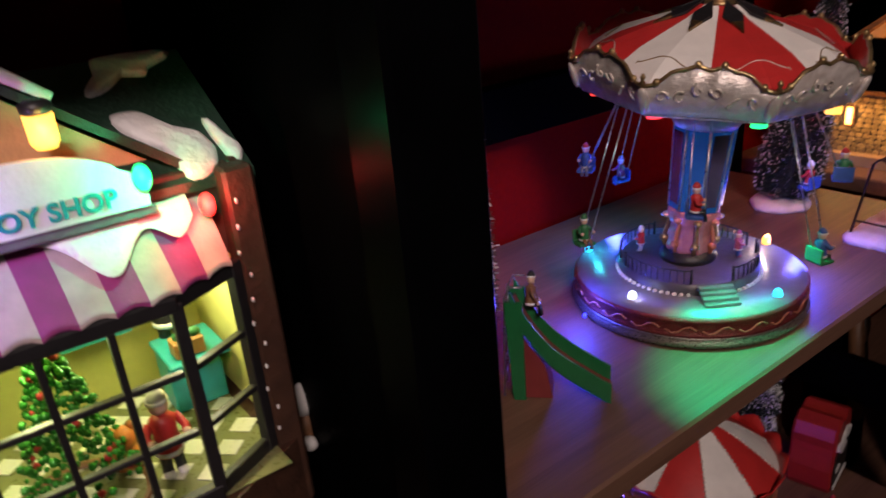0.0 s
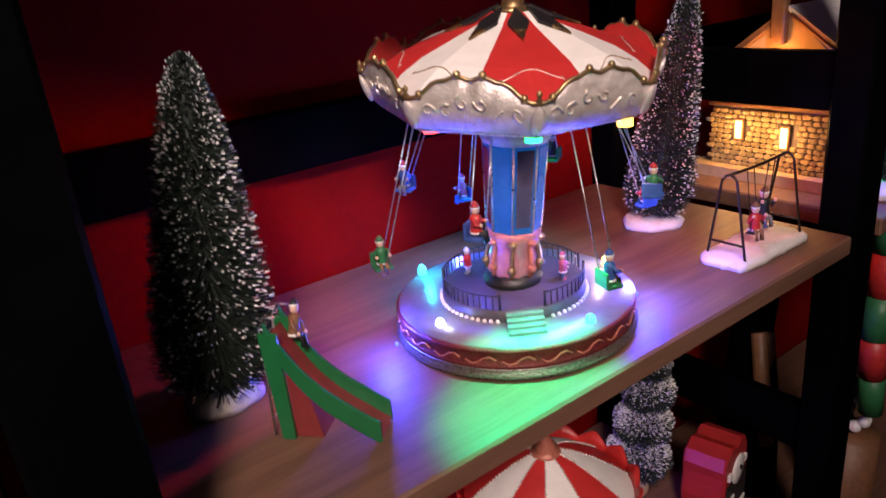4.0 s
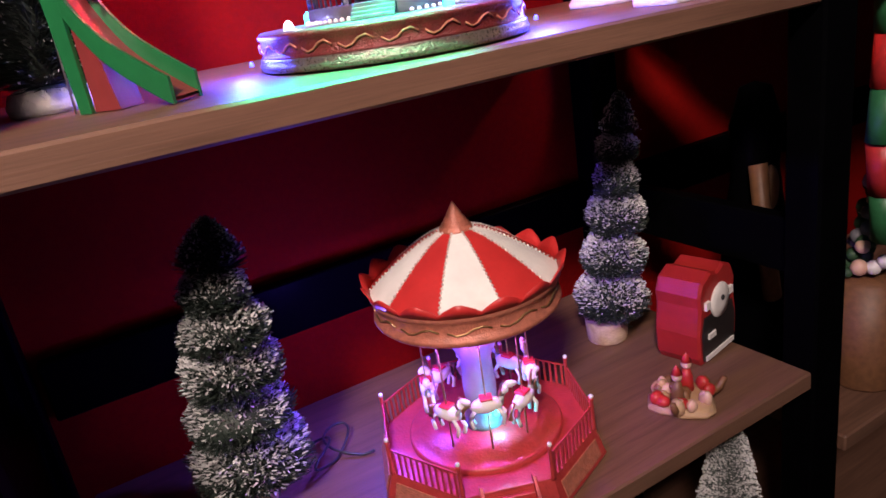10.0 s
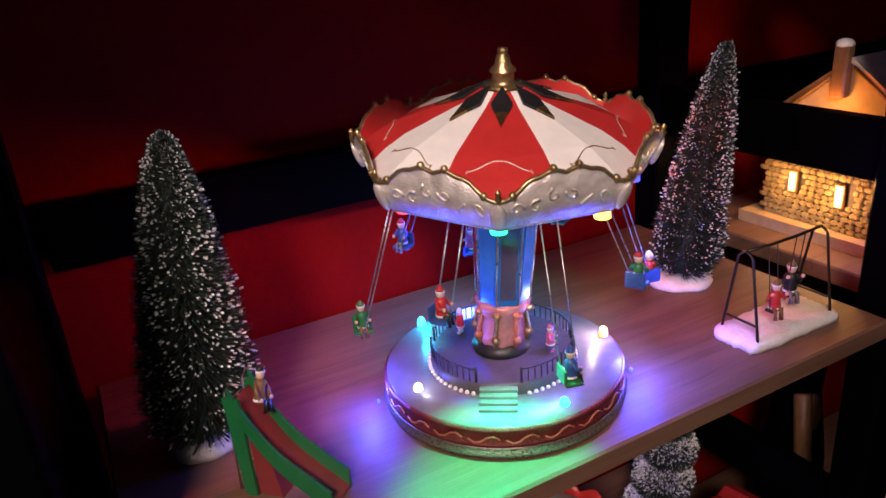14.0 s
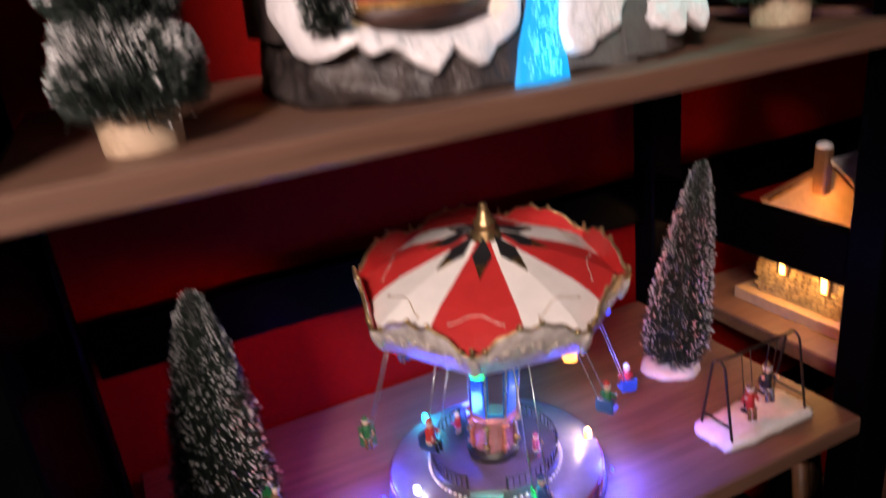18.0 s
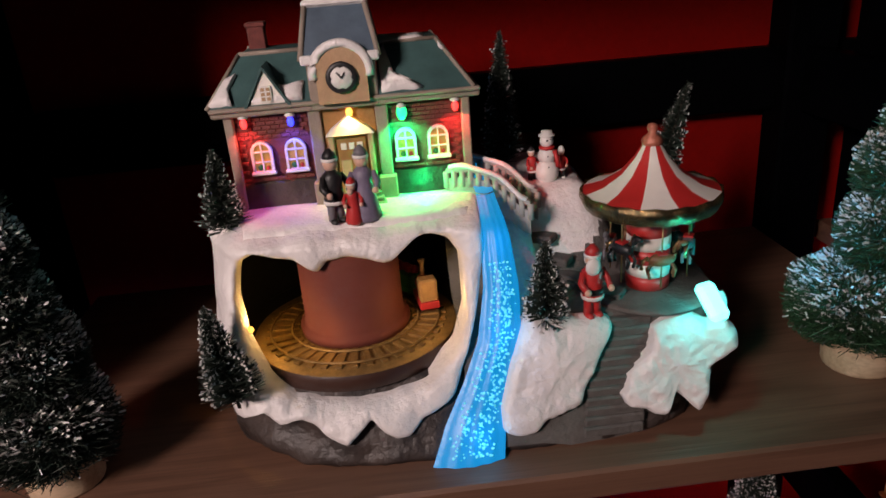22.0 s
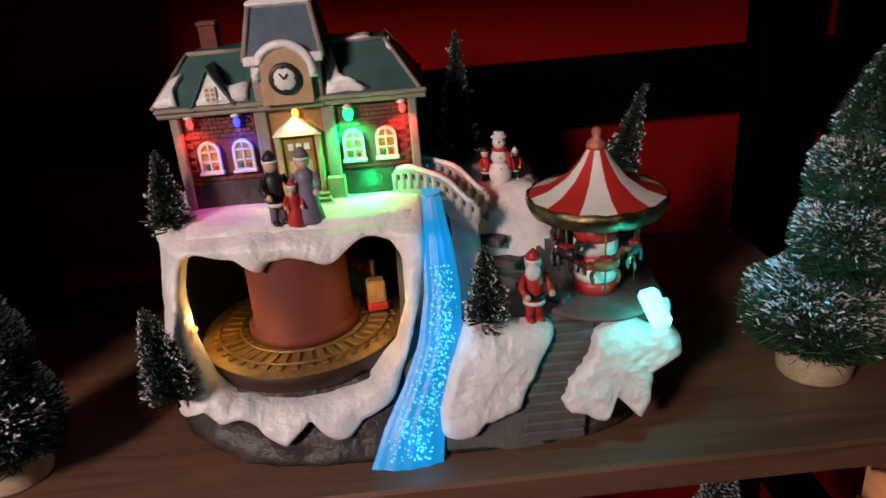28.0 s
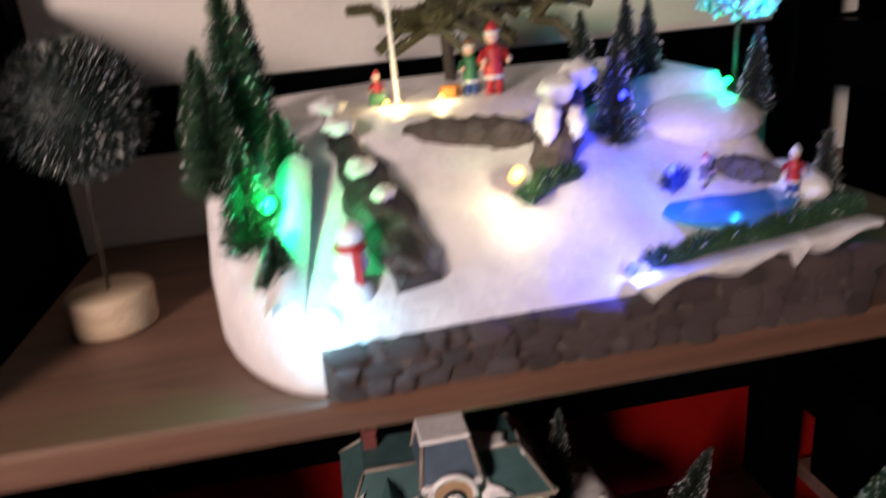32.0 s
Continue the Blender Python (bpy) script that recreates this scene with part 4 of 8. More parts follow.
def slide():
    t = thing("playground_slide", 0.1245, 0.0950, ZB, "green and red toy slide with a seated figure on top", "slide", turn=-48.8)
    t.scale = (0.86, 1, 1)
    # along local x: 0 at the top end (-0.042) to the foot (0.042)
    def rail(u):
        return (-0.040 + 0.086 * u, 0.078 * (1 - u) ** 1.25 * (1 - 0.25 * math.sin(math.pi * u)) + 0.004)
    for sy in (-1, 1):
        s = Shape()
        vs = []
        for j in range(19):
            u = j / 18
            x, z = rail(u)
            for dz in (0.0135, -0.0040):
                for dy in (-0.0014, 0.0014):
                    vs.append((x, sy * 0.0135 + dy, max(0.0006, z + dz * (1 if u > 0.06 else 0.9))))
        fs = []
        for j in range(18):
            b = j * 4
            fs += [(b, b + 4, b + 5, b + 1), (b + 2, b + 3, b + 7, b + 6), (b, b + 2, b + 6, b + 4), (b + 1, b + 5, b + 7, b + 3)]
        fs += [(0, 1, 3, 2), (72, 74, 75, 73)]
        s.add(vs, fs, 0, False)
        part("side_rail", s, M_SLIDEG, t, "green curved side")
        part("leg", Shape().add([(-0.041, sy * 0.0135 - 0.0015, 0.0005), (-0.030, sy * 0.0135 - 0.0015, 0.0005), (-0.030, sy * 0.0135 - 0.0015, 0.086), (-0.046, sy * 0.0135 - 0.0015, 0.086),
             (-0.041, sy * 0.0135 + 0.0015, 0.0005), (-0.030, sy * 0.0135 + 0.0015, 0.0005), (-0.030, sy * 0.0135 + 0.0015, 0.086), (-0.046, sy * 0.0135 + 0.0015, 0.086)],
             [(0, 1, 2, 3), (4, 5, 6, 7), (0, 1, 5, 4), (1, 2, 6, 5), (2, 3, 7, 6), (3, 0, 4, 7)]), M_SLIDEG, t, "green leg")
    s = Shape()
    s.sheet(lambda u, v: (rail(u)[0], -0.0125 + 0.025 * v, max(0.0012, rail(u)[1] + 0.0005)), 18, 2)
    s.sheet(lambda u, v: (rail(u)[0], -0.0125 + 0.025 * v, max(0.0006, rail(u)[1] - 0.002)), 18, 2)
    part("chute", s, M_SLIDER, t, "dull red chute")
    part("brace_panel", Shape().prism([(-0.030, 0.0), (-0.006, 0.0), (-0.012, 0.030), (-0.030, 0.052)], -0.011, 0.011, at=pose(0, 0, 0.0008, 90, 0, 0)), M_SLIDER, t, "dull red brace under the chute")
    lad = part("ladder", Shape().tube([(-0.050, -0.011, 0.001), (-0.046, -0.011, 0.088), (-0.040, -0.011, 0.097), (-0.030, -0.011, 0.097)], 0.0009, n=5).tube([(-0.050, 0.011, 0.001), (-0.046, 0.011, 0.088), (-0.040, 0.011, 0.097), (-0.030, 0.011, 0.097)], 0.0009, n=5), M_SILVER, t, "thin silver ladder")
    for k in range(5):
        part("rung", Shape().tube([(-0.0495 + k * 0.0007, -0.011, 0.015 + 0.016 * k), (-0.0495 + k * 0.0007, 0.011, 0.015 + 0.016 * k)], 0.0007, n=5), M_SILVER, lad)
    part("seated_figure", doll(M_FBROWN, M_FBLK, M_FBLK, h=0.036, seated=True, arms=-0.2), None, t, "small painted figure in a brown coat", pose(-0.024, 0, 0.066, 0, 18, 90))


slide()


def swing_frame():
    t = thing("toy_swing_set", 0.611, 0.055, ZB, "brown iron toy swing frame with two children on a snowy plate", "toy swing")
    rng = random.Random(4)
    out = []
    for i in range(44):
        a = 2 * math.pi * i / 44
        c, s_ = math.cos(a), math.sin(a)
        k = 1.0 / max(abs(c), abs(s_)) ** 0.85
        out.append((0.0635 * c * k * (1 + 0.035 * rng.uniform(-1, 1)), 0.0275 * s_ * k * (1 + 0.07 * rng.uniform(-1, 1))))
    s = Shape()
    vs = [(x, y, 0.0004) for x, y in out] + [(x * 1.01, y * 1.01, 0.006) for x, y in out] + [(x * 0.93, y * 0.9, 0.011) for x, y in out] + [(x * 0.5, y * 0.5, 0.0115 + rng.uniform(0, 0.001)) for x, y in out] + [(0, 0, 0.0115)]
    n = 44
    fs = [(r * n + i, r * n + (i + 1) % n, (r + 1) * n + (i + 1) % n, (r + 1) * n + i) for r in range(3) for i in range(n)] + [(3 * n + i, 3 * n + (i + 1) % n, 4 * n) for i in range(n)] + [tuple(range(n))[::-1]]
    s.add(vs, fs, 0, True)
    part("snow_plate", s, M_SNOW2, t, "rough white snow plate")
    for sx in (-1, 1):
        x = 0.0525 * sx
        for sy in (-1, 1):
            part("leg", Shape().tube([(x, 0.021 * sy, 0.010), (x, 0.008 * sy, 0.090), (x, 0.004 * sy, 0.0945), (x, 0, 0.096)], 0.0015, n=6), M_IRON, t)
        part("cross_bar", Shape().tube([(x, -0.0185, 0.025), (x, 0.0185, 0.025)], 0.0013, n=6), M_IRON, t)
    part("top_bar", Shape().tube([(-0.0525, 0, 0.096), (-0.02, 0, 0.0945), (0.02, 0, 0.0945), (0.0525, 0, 0.096)], 0.0016, n=6), M_IRON, t, "brown iron top bar")
    for x, dy, c, hh in ((-0.016, -0.008, (M_FRED, M_FBROWN, M_FBROWN), 0.040), (0.024, 0.006, (M_FBLK, M_FGREY, M_FBROWN), 0.044)):
        for sx in (-1, 1):
            part("rope", Shape().tube([(x + 0.006 * sx, 0, 0.095), (x + 0.006 * sx, dy, 0.030)], 0.0006, n=5), M_IRON, t)
        part("swing_seat", Shape().box((x, dy, 0.0285), (0.016, 0.009, 0.002)), M_IRON, t)
        part("child_figure", doll(*c, h=hh, seated=True, arms=1.2), None, t, "small painted child on a swing", pose(x, dy, 0.019, 0, 0, -25))


swing_frame()

# ---- shelf A: the little carousel ----
bristle_tree(0.139, 0.222, ZA, 0.315, 0.062, "tiered frosted bristle tree on a wooden foot, beside the carousel", tiers=6, lean=(0.012, -0.070), foot="log", seed=11, count=11000, frost=0.72, foot_r=0.027, foot_h=0.028, width=0.0007)
bristle_tree(0.616, 0.222, ZA, 0.318, 0.048, "tiered frosted bristle tree on a wooden foot, behind the red box", tiers=6, lean=(0.006, -0.040), foot="log", seed=12, count=11000, frost=0.72, foot_r=0.027, foot_h=0.028, width=0.0007)


def horse():
    s = Shape()
    s.ball((0, 0, 0.012), (0.0095, 0.0042, 0.0046), 0, 10, 7)
    s.tube([(0.007, 0, 0.013), (0.0105, 0, 0.019), (0.0115, 0, 0.0225)], 0.0026, 0, 6, taper=0.7)
    s.ball((0.0135, 0, 0.0222), (0.0042, 0.0018, 0.0020), 0, 8, 6)
    for x, k in ((0.0065, 1), (0.0055, -1), (-0.006, 1), (-0.007, -1)):
        s.tube([(x, 0.0022 * k, 0.010), (x + 0.003 * (1 if x > 0 else -1), 0.0024 * k, 0.005), (x + 0.0015 * (1 if x > 0 else -1), 0.0024 * k, 0.000)], 0.0012, 0, 5)
    s.tube([(-0.009, 0, 0.014), (-0.0125, 0, 0.012), (-0.0135, 0, 0.006)], 0.0014, 1, 5)
    s.box((0, 0, 0.0165), (0.007, 0.0066, 0.0016), 2, bevel=0.0005)
    s.tube([(0.0075, 0, 0.0165), (0.0095, 0, 0.0225), (0.0108, 0, 0.0245)], 0.0011, 1, 5)
    return s.mesh("horse", [M_FWHITE, M_GOLD, M_FRED])


def carousel():
    c = thing("carousel", 0.364, 0.128, ZA, "red and white toy carousel with lit white horses", "toy carousel")
    a0 = radians(247.5)
    n8 = [a0 + radians(45) * (i - 0.5) for i in range(8)]
    part("base", Shape().lathe([(0.118, 0.0004), (0.119, 0.003), (0.110, 0.028), (0.109, 0.031), (0.0, 0.031)], 8, smooth=False, start=n8[0], caps=False), M_PINKRED, c, "eight-sided red base with sloping sides")
    for i in range(8):
        am = a0 + radians(45) * i
        if i != 0:
            # railing on each side but the stairs' one
            fence = part("railing", Shape().box((0, 0, 0.0565), (0.0016, 0.078, 0.002), at=pose(0.100 * math.cos(am), 0.100 * math.sin(am), 0, 0, 0, math.degrees(am))), M_PINKRED, c, "low red railing")
            for k in range(11):
                part("baluster", Shape().box((0, -0.036 + 0.0072 * k, 0.0435), (0.0012, 0.0026, 0.0255), at=pose(0.100 * math.cos(am), 0.100 * math.sin(am), 0, 0, 0, math.degrees(am))), M_PINKRED, fence)
            part("side_plate", Shape().box((0, 0, 0), (0.0015, 0.070, 0.018), bevel=0.0005), M_COPPER, c, "moulded copper-red side plate", pose(0.1067 * math.cos(am), 0.1067 * math.sin(am), 0.0155, 0, -18, math.degrees(am)))
        p = (0.1085 * math.cos(n8[i]), 0.1085 * math.sin(n8[i]))
        post = part("corner_post", Shape().lathe([(0.0026, 0), (0.0022, 0.003), (0.0020, 0.033), (0.0028, 0.035)], 8, at=pose(*p, 0.030)), M_PINKRED, c)
        part("knob", Shape().ball((p[0], p[1], 0.0672), 0.0024, 0, 8, 6), M_FWHITE, post)
    for k in range(5):
        part("stair", Shape().box((0.098 + 0.0058 * k, 0, 0.0290 - 0.0058 * k), (0.0068, 0.046, 0.0056), bevel=0.0006, at=Matrix.Rotation(a0, 4, "Z")), M_PINKRED, c, "red step")
    for sy in (-1, 1):
        s = Shape().prism([(0.095, 0.030), (0.095, 0.038), (0.101, 0.038), (0.132, 0.008), (0.132, 0.0006), (0.124, 0.0006)], sy * 0.0245 - 0.0015, sy * 0.0245 + 0.0015, at=Matrix.Rotation(a0, 4, "Z") @ pose(0, 0, 0, 90, 0, 0))
        part("stair_side", s, M_PINKRED, c)
    part("turntable", Shape().lathe([(0.078, 0.0312), (0.078, 0.036), (0.076, 0.0375), (0.066, 0.0378), (0.065, 0.040), (0.0, 0.0402)], 48, caps=False), M_PINKRED, c, "round red turntable")
    part("column", Shape().lathe([(0.022, 0.040), (0.020, 0.046), (0.016, 0.060), (0.017, 0.085), (0.015, 0.112), (0.022, 0.128), (0.022, 0.170)], 16), M_GREYDECK, c, "fluted centre column")
    hm = horse()
    for i in range(8):
        a = radians(20 + 45 * i)
        r, z = 0.052, 0.056 + (0.012 if i % 2 else 0.002)
        h = part("horse", hm, None, c, "small white horse", pose(r * math.cos(a), r * math.sin(a), z, 0, 0, math.degrees(a) + 90))
        h.scale = (1.75, 1.75, 1.75)
        part("pole", Shape().tube([(r * math.cos(a), r * math.sin(a), 0.040), (r * math.cos(a), r * math.sin(a), 0.172)], 0.0009, n=6), M_GOLD, c)
    part("ceiling_disc", Shape().lathe([(0.084, 0.170), (0.0, 0.171)], 40, caps=False), M_PINKRED, c)
    part("rim", Shape().lathe([(0.082, 0.168), (0.086, 0.169), (0.090, 0.173), (0.0895, 0.176), (0.087, 0.178), (0.0865, 0.190), (0.089, 0.193), (0.091, 0.196), (0.0905, 0.199)], 56, caps=False), M_COPPER, c, "copper-gold moulded rim")
    for i in range(12):
        a = 2 * math.pi * i / 12
        pts = [(0.0876 * math.cos(a + u * 0.22), 0.0876 * math.sin(a + u * 0.22), 0.184 + 0.0032 * math.sin(u * 3.1)) for u in (-1, -0.6, -0.2, 0.2, 0.6, 1)]
        part("scroll", Shape().tube(pts, 0.0009, n=5), M_GOLD, c)
    crown = Shape()
    vs, nn = [], 112
    for j in range(nn):
        a = 2 * math.pi * j / nn
        q = abs(((j * 16 / nn) % 1.0) - 0.5) * 2
        zt = 0.2035 + 0.011 * (1 - q) ** 0.8
        for r, z in ((0.0900, 0.197), (0.0945 + 0.004 * (1 - q), zt), (0.0930 + 0.004 * (1 - q), zt), (0.0882, 0.198)):
            vs.append((r * math.cos(a), r * math.sin(a), z))
    crown.add(vs, [(j * 4 + q, ((j + 1) % nn) * 4 + q, ((j + 1) % nn) * 4 + (q + 1) % 4, j * 4 + (q + 1) % 4) for j in range(nn) for q in range(4)], 0, True)
    part("scalloped_crown", crown, M_CRED, c, "red scalloped crown edge")
    prof = [(0.0895, 0.1985), (0.072, 0.213), (0.050, 0.229), (0.030, 0.241), (0.014, 0.2475)]
    for i in range(10):
        vs = []
        for r, z in prof:
            for j in range(5):
                a = radians(36) * (i + (j - 2) / 4) + radians(242)
                vs.append((r * math.cos(a), r * math.sin(a), z))
        inn = [(x * 0.98, y * 0.98, z - 0.0018) for x, y, z in vs]
        n = len(vs)
        fs = [(k * 5 + j, k * 5 + j + 1, (k + 1) * 5 + j + 1, (k + 1) * 5 + j) for k in range(4) for j in range(4)]
        fs += [tuple(n + q for q in f[::-1]) for f in fs]
        pan = part("roof_panel", Shape().add(vs + inn, fs, 0, True), M_CREAM if i % 2 == 0 else M_CRED, c, "cream roof panel" if i % 2 == 0 else "red roof panel")
        a = radians(36) * (i + 0.5) + radians(242)
        s = Shape()
        for k in range(22):
            q = k / 21
            r = 0.0885 + (0.016 - 0.0885) * q
            z = float(np.interp(-r, [-p[0] for p in prof], [p[1] for p in prof]))
            s.ball((r * math.cos(a), r * math.sin(a), z + 0.0006), 0.0014, 0, 6, 4)
        part("bead_line", s, M_CHAMP, pan, "row of small beads")
    part("finial", Shape().lathe([(0.0165, 0.245), (0.0150, 0.2500), (0.0120, 0.2510), (0.0130, 0.2530), (0.0100, 0.2555), (0.0105, 0.2570), (0.0070, 0.2605), (0.0072, 0.2620), (0.0038, 0.2670), (0.0, 0.2740)], 20), M_COPPER, c, "ringed copper-gilt cone finial")
    cx, cy = 0.362, 0.128
    led(c, 0, -0.024, 0.060, L_CYAN, 0.003)
    for dx, dy, z, col, p in ((-0.028, -0.035, 0.155, (0.34, 0.10, 1), 0.36), (0.030, -0.030, 0.155, (0.45, 0.16, 1), 0.22), (-0.080, 0.075, 0.125, (0.12, 0.06, 1), 0.9), (0.0, -0.034, 0.052, CYAN, 0.05)):
        lamp("carousel_light", cx + dx, cy + dy, ZA + z, col, p * 1.3, 0.004)


carousel()

cab = Shape()
pts = []
for i in range(60):
    q = i / 59
    pts.append((0.205 + 0.055 * q + 0.022 * math.sin(q * 13), 0.235 + 0.03 * math.cos(q * 9), ZA + 0.003 + 0.022 * abs(math.sin(q * 6.5)) * (1 - q * 0.4)))
cab.tube(pts, 0.0016, n=6)
solid("power_cable", cab, M_FBLK, "thin black cable looping on the board behind the carousel", "cable")


def santa_box():
    t = thing("santa_box", 0.668, 0.128, ZA, "red rounded ornament box with a white painted beard", "ornament", turn=12)
    out = [(-0.036, 0.0), (0.036, 0.0), (0.042, 0.010), (0.044, 0.040), (0.040, 0.062), (0.039, 0.074), (0.041, 0.088), (0.034, 0.104), (0.016, 0.112), (0.0, 0.106), (-0.016, 0.112), (-0.034, 0.104), (-0.041, 0.088), (-0.039, 0.074), (-0.040, 0.062), (-0.044, 0.040), (-0.042, 0.010)]
    m = pose(0, 0, 0.0005, 90, 0, 0)
    s = Shape()
    n = len(out)
    rings = ((-0.024, 0.94), (-0.021, 1.0), (0.030, 1.0), (0.033, 0.94))
    vs = [((x * k), 0.055 + (z - 0.055) * k if k < 1 else z, q) for q, k in rings for x, z in out]
    vs = [(x, max(0.0, z), q) for x, z, q in vs]
    fs = [(r * n + i, r * n + (i + 1) % n, (r + 1) * n + (i + 1) % n, (r + 1) * n + i) for r in range(3) for i in range(n)] + [tuple(range(n)), tuple(3 * n + i for i in range(n))]
    s.add(vs, fs, 0, False, at=m)
    part("body", s, mat("dark_red_wood", (0.36, 0.018, 0.018), 0.45, 0, 0.15, 60, 0.1), t, "red body with rounded shoulders")
    part("dark_front", Shape().prism([(-0.036, 0.006), (0.036, 0.006), (0.038, 0.040), (0.032, 0.060), (-0.032, 0.060), (-0.038, 0.040)], 0.033, 0.0342, at=m), M_FBLK, t)
    part("beard", Shape().lathe([(0.0215, 0), (0.0205, 0.002), (0.008, 0.003), (0, 0.003)], 20, at=m @ pose(0.002, 0.071, 0.0342)), M_FWHITE, t, "round white beard")
    for sx in (-1, 1):
        part("hair_tuft", Shape().box((sx * 0.026, 0.074, 0.0345), (0.010, 0.010, 0.004), at=m), M_FWHITE, t)
    part("nose", Shape().ball((0.003, 0.074, 0.0380), (0.0035, 0.0035, 0.002), 0, 8, 6, at=m), M_FBLK, t)
    part("buckle", Shape().box((-0.018, 0.034, 0.0352), (0.016, 0.007, 0.002), at=m), M_FWHITE, t)
    part("hem", Shape().box((0.0, 0.008, 0.0352), (0.064, 0.006, 0.002), at=m), M_FWHITE, t)


santa_box()


def figure_group():
    t = thing("figure_group", 0.568, 0.055, ZA, "little painted resin group of animals around a snowy stump", "figurine")
    rng = random.Random(6)
    s = Shape()
    s.lathe([(0.026, 0.0004), (0.027, 0.003), (0.020, 0.007), (0, 0.008)], 18, slot=0, wave=lambda a, k: (1 + 0.12 * math.sin(3 * a) + 0.05 * math.sin(7 * a), 0))
    for i in range(22):
        a, r = rng.random() * 6.28, 0.024 * rng.random() ** 0.6
        k = rng.choice((0, 1, 2, 3, 4))
        s.ball((r * math.cos(a), r * math.sin(a), 0.007 + 0.020 * rng.random() * (1 - r / 0.03)), (0.004 + 0.003 * rng.random(), 0.004 + 0.003 * rng.random(), 0.004 + 0.004 * rng.random()), k, 8, 6)
    for x, y, k in ((-0.010, -0.004, 1), (0.010, 0.004, 2)):
        s.lathe([(0.006, 0.006), (0.005, 0.020), (0.003, 0.027)], 10, (x, y, 0), k)
        s.ball((x, y, 0.031), 0.0045, 3, 8, 6)
        s.lathe([(0.0045, 0.0335), (0.002, 0.039), (0, 0.042)], 8, (x, y, 0), 2)
    for sx in (-1, 1):
        s.tube([(sx * 0.018, -0.010, 0.004), (sx * 0.026, -0.016, 0.012), (sx * 0.030, -0.018, 0.020)], 0.0042, 1, 6, taper=0.6)
    part("figures", s, [M_TAN, M_FBROWN, M_FRED, M_SKIN, M_FBROWN], t, "painted animals and children").scale = (1.3, 1.3, 1.3)


figure_group()
bristle_tree(0.640, 0.055, Z0, 0.365, 0.060, "snow-covered bristle tree on the lowest board", seed=15, count=6500, frost=0.7, green=M_FROSTG, foot="log", foot_r=0.03, foot_h=0.03, width=0.0008)

# ---- shelf C: the station village ----
bristle_tree(0.086, 0.056, ZC, 0.232, 0.047, "tiered frosted bristle tree on a pale wooden foot, beside the station", tiers=5, lean=(0.004, -0.024), foot="log", seed=21, count=16000, frost=0.46, foot_r=0.025, foot_h=0.030, width=0.0006)
bristle_tree(0.647, 0.082, ZC, 0.226, 0.050, "tiered green bristle tree with frosted tips on a pale wooden foot", tiers=4, lean=(0.014, -0.004), foot="log", seed=22, count=19000, frost=0.28, green=M_NEEDLE_G, foot_r=0.027, foot_h=0.028, width=0.0006)


def polar(poly, c, n, rounds=2):
    """The distance from c to a closed outline, for n directions, rounded off."""
    rs = []
    for i in range(n):
        a = 2 * math.pi * i / n
        dx, dz = math.cos(a), math.sin(a)
        best = 0.0
        for (x0, z0), (x1, z1) in zip(poly, poly[1:] + poly[:1]):
            x0, z0, x1, z1 = x0 - c[0], z0 - c[1], x1 - c[0], z1 - c[1]
            den = dx * (z1 - z0) - dz * (x1 - x0)
            if abs(den) < 1e-12:
                continue
            t = (x0 * (z1 - z0) - z0 * (x1 - x0)) / den
            u = (x0 * dz - z0 * dx) / den
            if t > 0 and -1e-6 <= u <= 1 + 1e-6:
                best = max(best, t)
        rs.append(best)
    for _ in range(rounds):
        rs = [(rs[i - 1] + 2 * rs[i] + rs[(i + 1) % n]) / 4 for i in range(n)]
    return rs


def front_y(x, z):
    """The sloping front of the village's hill."""
    y = 0.030 + 0.40 * (z - 1.41)
    if x < 0.225:
        y += ((0.225 - x) / 0.035) ** 2 * 0.045
    return y


def squircle(cx, cy, hx, hy, n, power=3.0, jag=0.0, seed=1.0):
    out = []
    for i in range(n):
        a = 2 * math.pi * i / n
        c, s = math.cos(a), math.sin(a)
        k = (abs(c) ** power + abs(s) ** power) ** (-1 / power)
        k *= 1 + jag * noise.noise((3 * c + seed, 3 * s, seed)) + 0.5 * jag * noise.noise((9 * c, 9 * s + seed, seed))
        out.append((cx + hx * c * k, cy + hy * s * k))
    return out


def loft(s, rings, slot=0, smooth=True, cap=True):
    n = len(rings[0])
    s.add([p for r in rings for p in r], [(k * n + i, k * n + (i + 1) % n, (k + 1) * n + (i + 1) % n, (k + 1) * n + i) for k in range(len(rings) - 1) for i in range(n)] + ([tuple((len(rings) - 1) * n + i for i in range(n)), tuple(range(n))[::-1]] if cap else []), slot, smooth)


def small_tree(parent, x, y, z, h, r, seed, lean=(0, 0), frost=0.22, green=M_NEEDLE, count=1800, label="small dark bristle tree"):
    rng = random.Random(seed)
    s = Shape()
    needles(s, (x, y, z), (lean[0], lean[1], h), lambda k: r * max(0.03, (1 - k) ** 0.8) * min(1, 0.75 + 3 * k), count, r * 0.8, rng, lift=0.25, frost=frost, width=0.00035)
    t = part("tree", raw_mesh(s, "tree", [green, M_FROST, M_FROSTG]), None, parent, label)
    part("stem", Shape().tube([(x, y, z - 0.004), (x + lean[0] * 0.97, y + lean[1] * 0.97, z + h * 0.97)], 0.0012, taper=0.4), M_BARK, t)
    return t


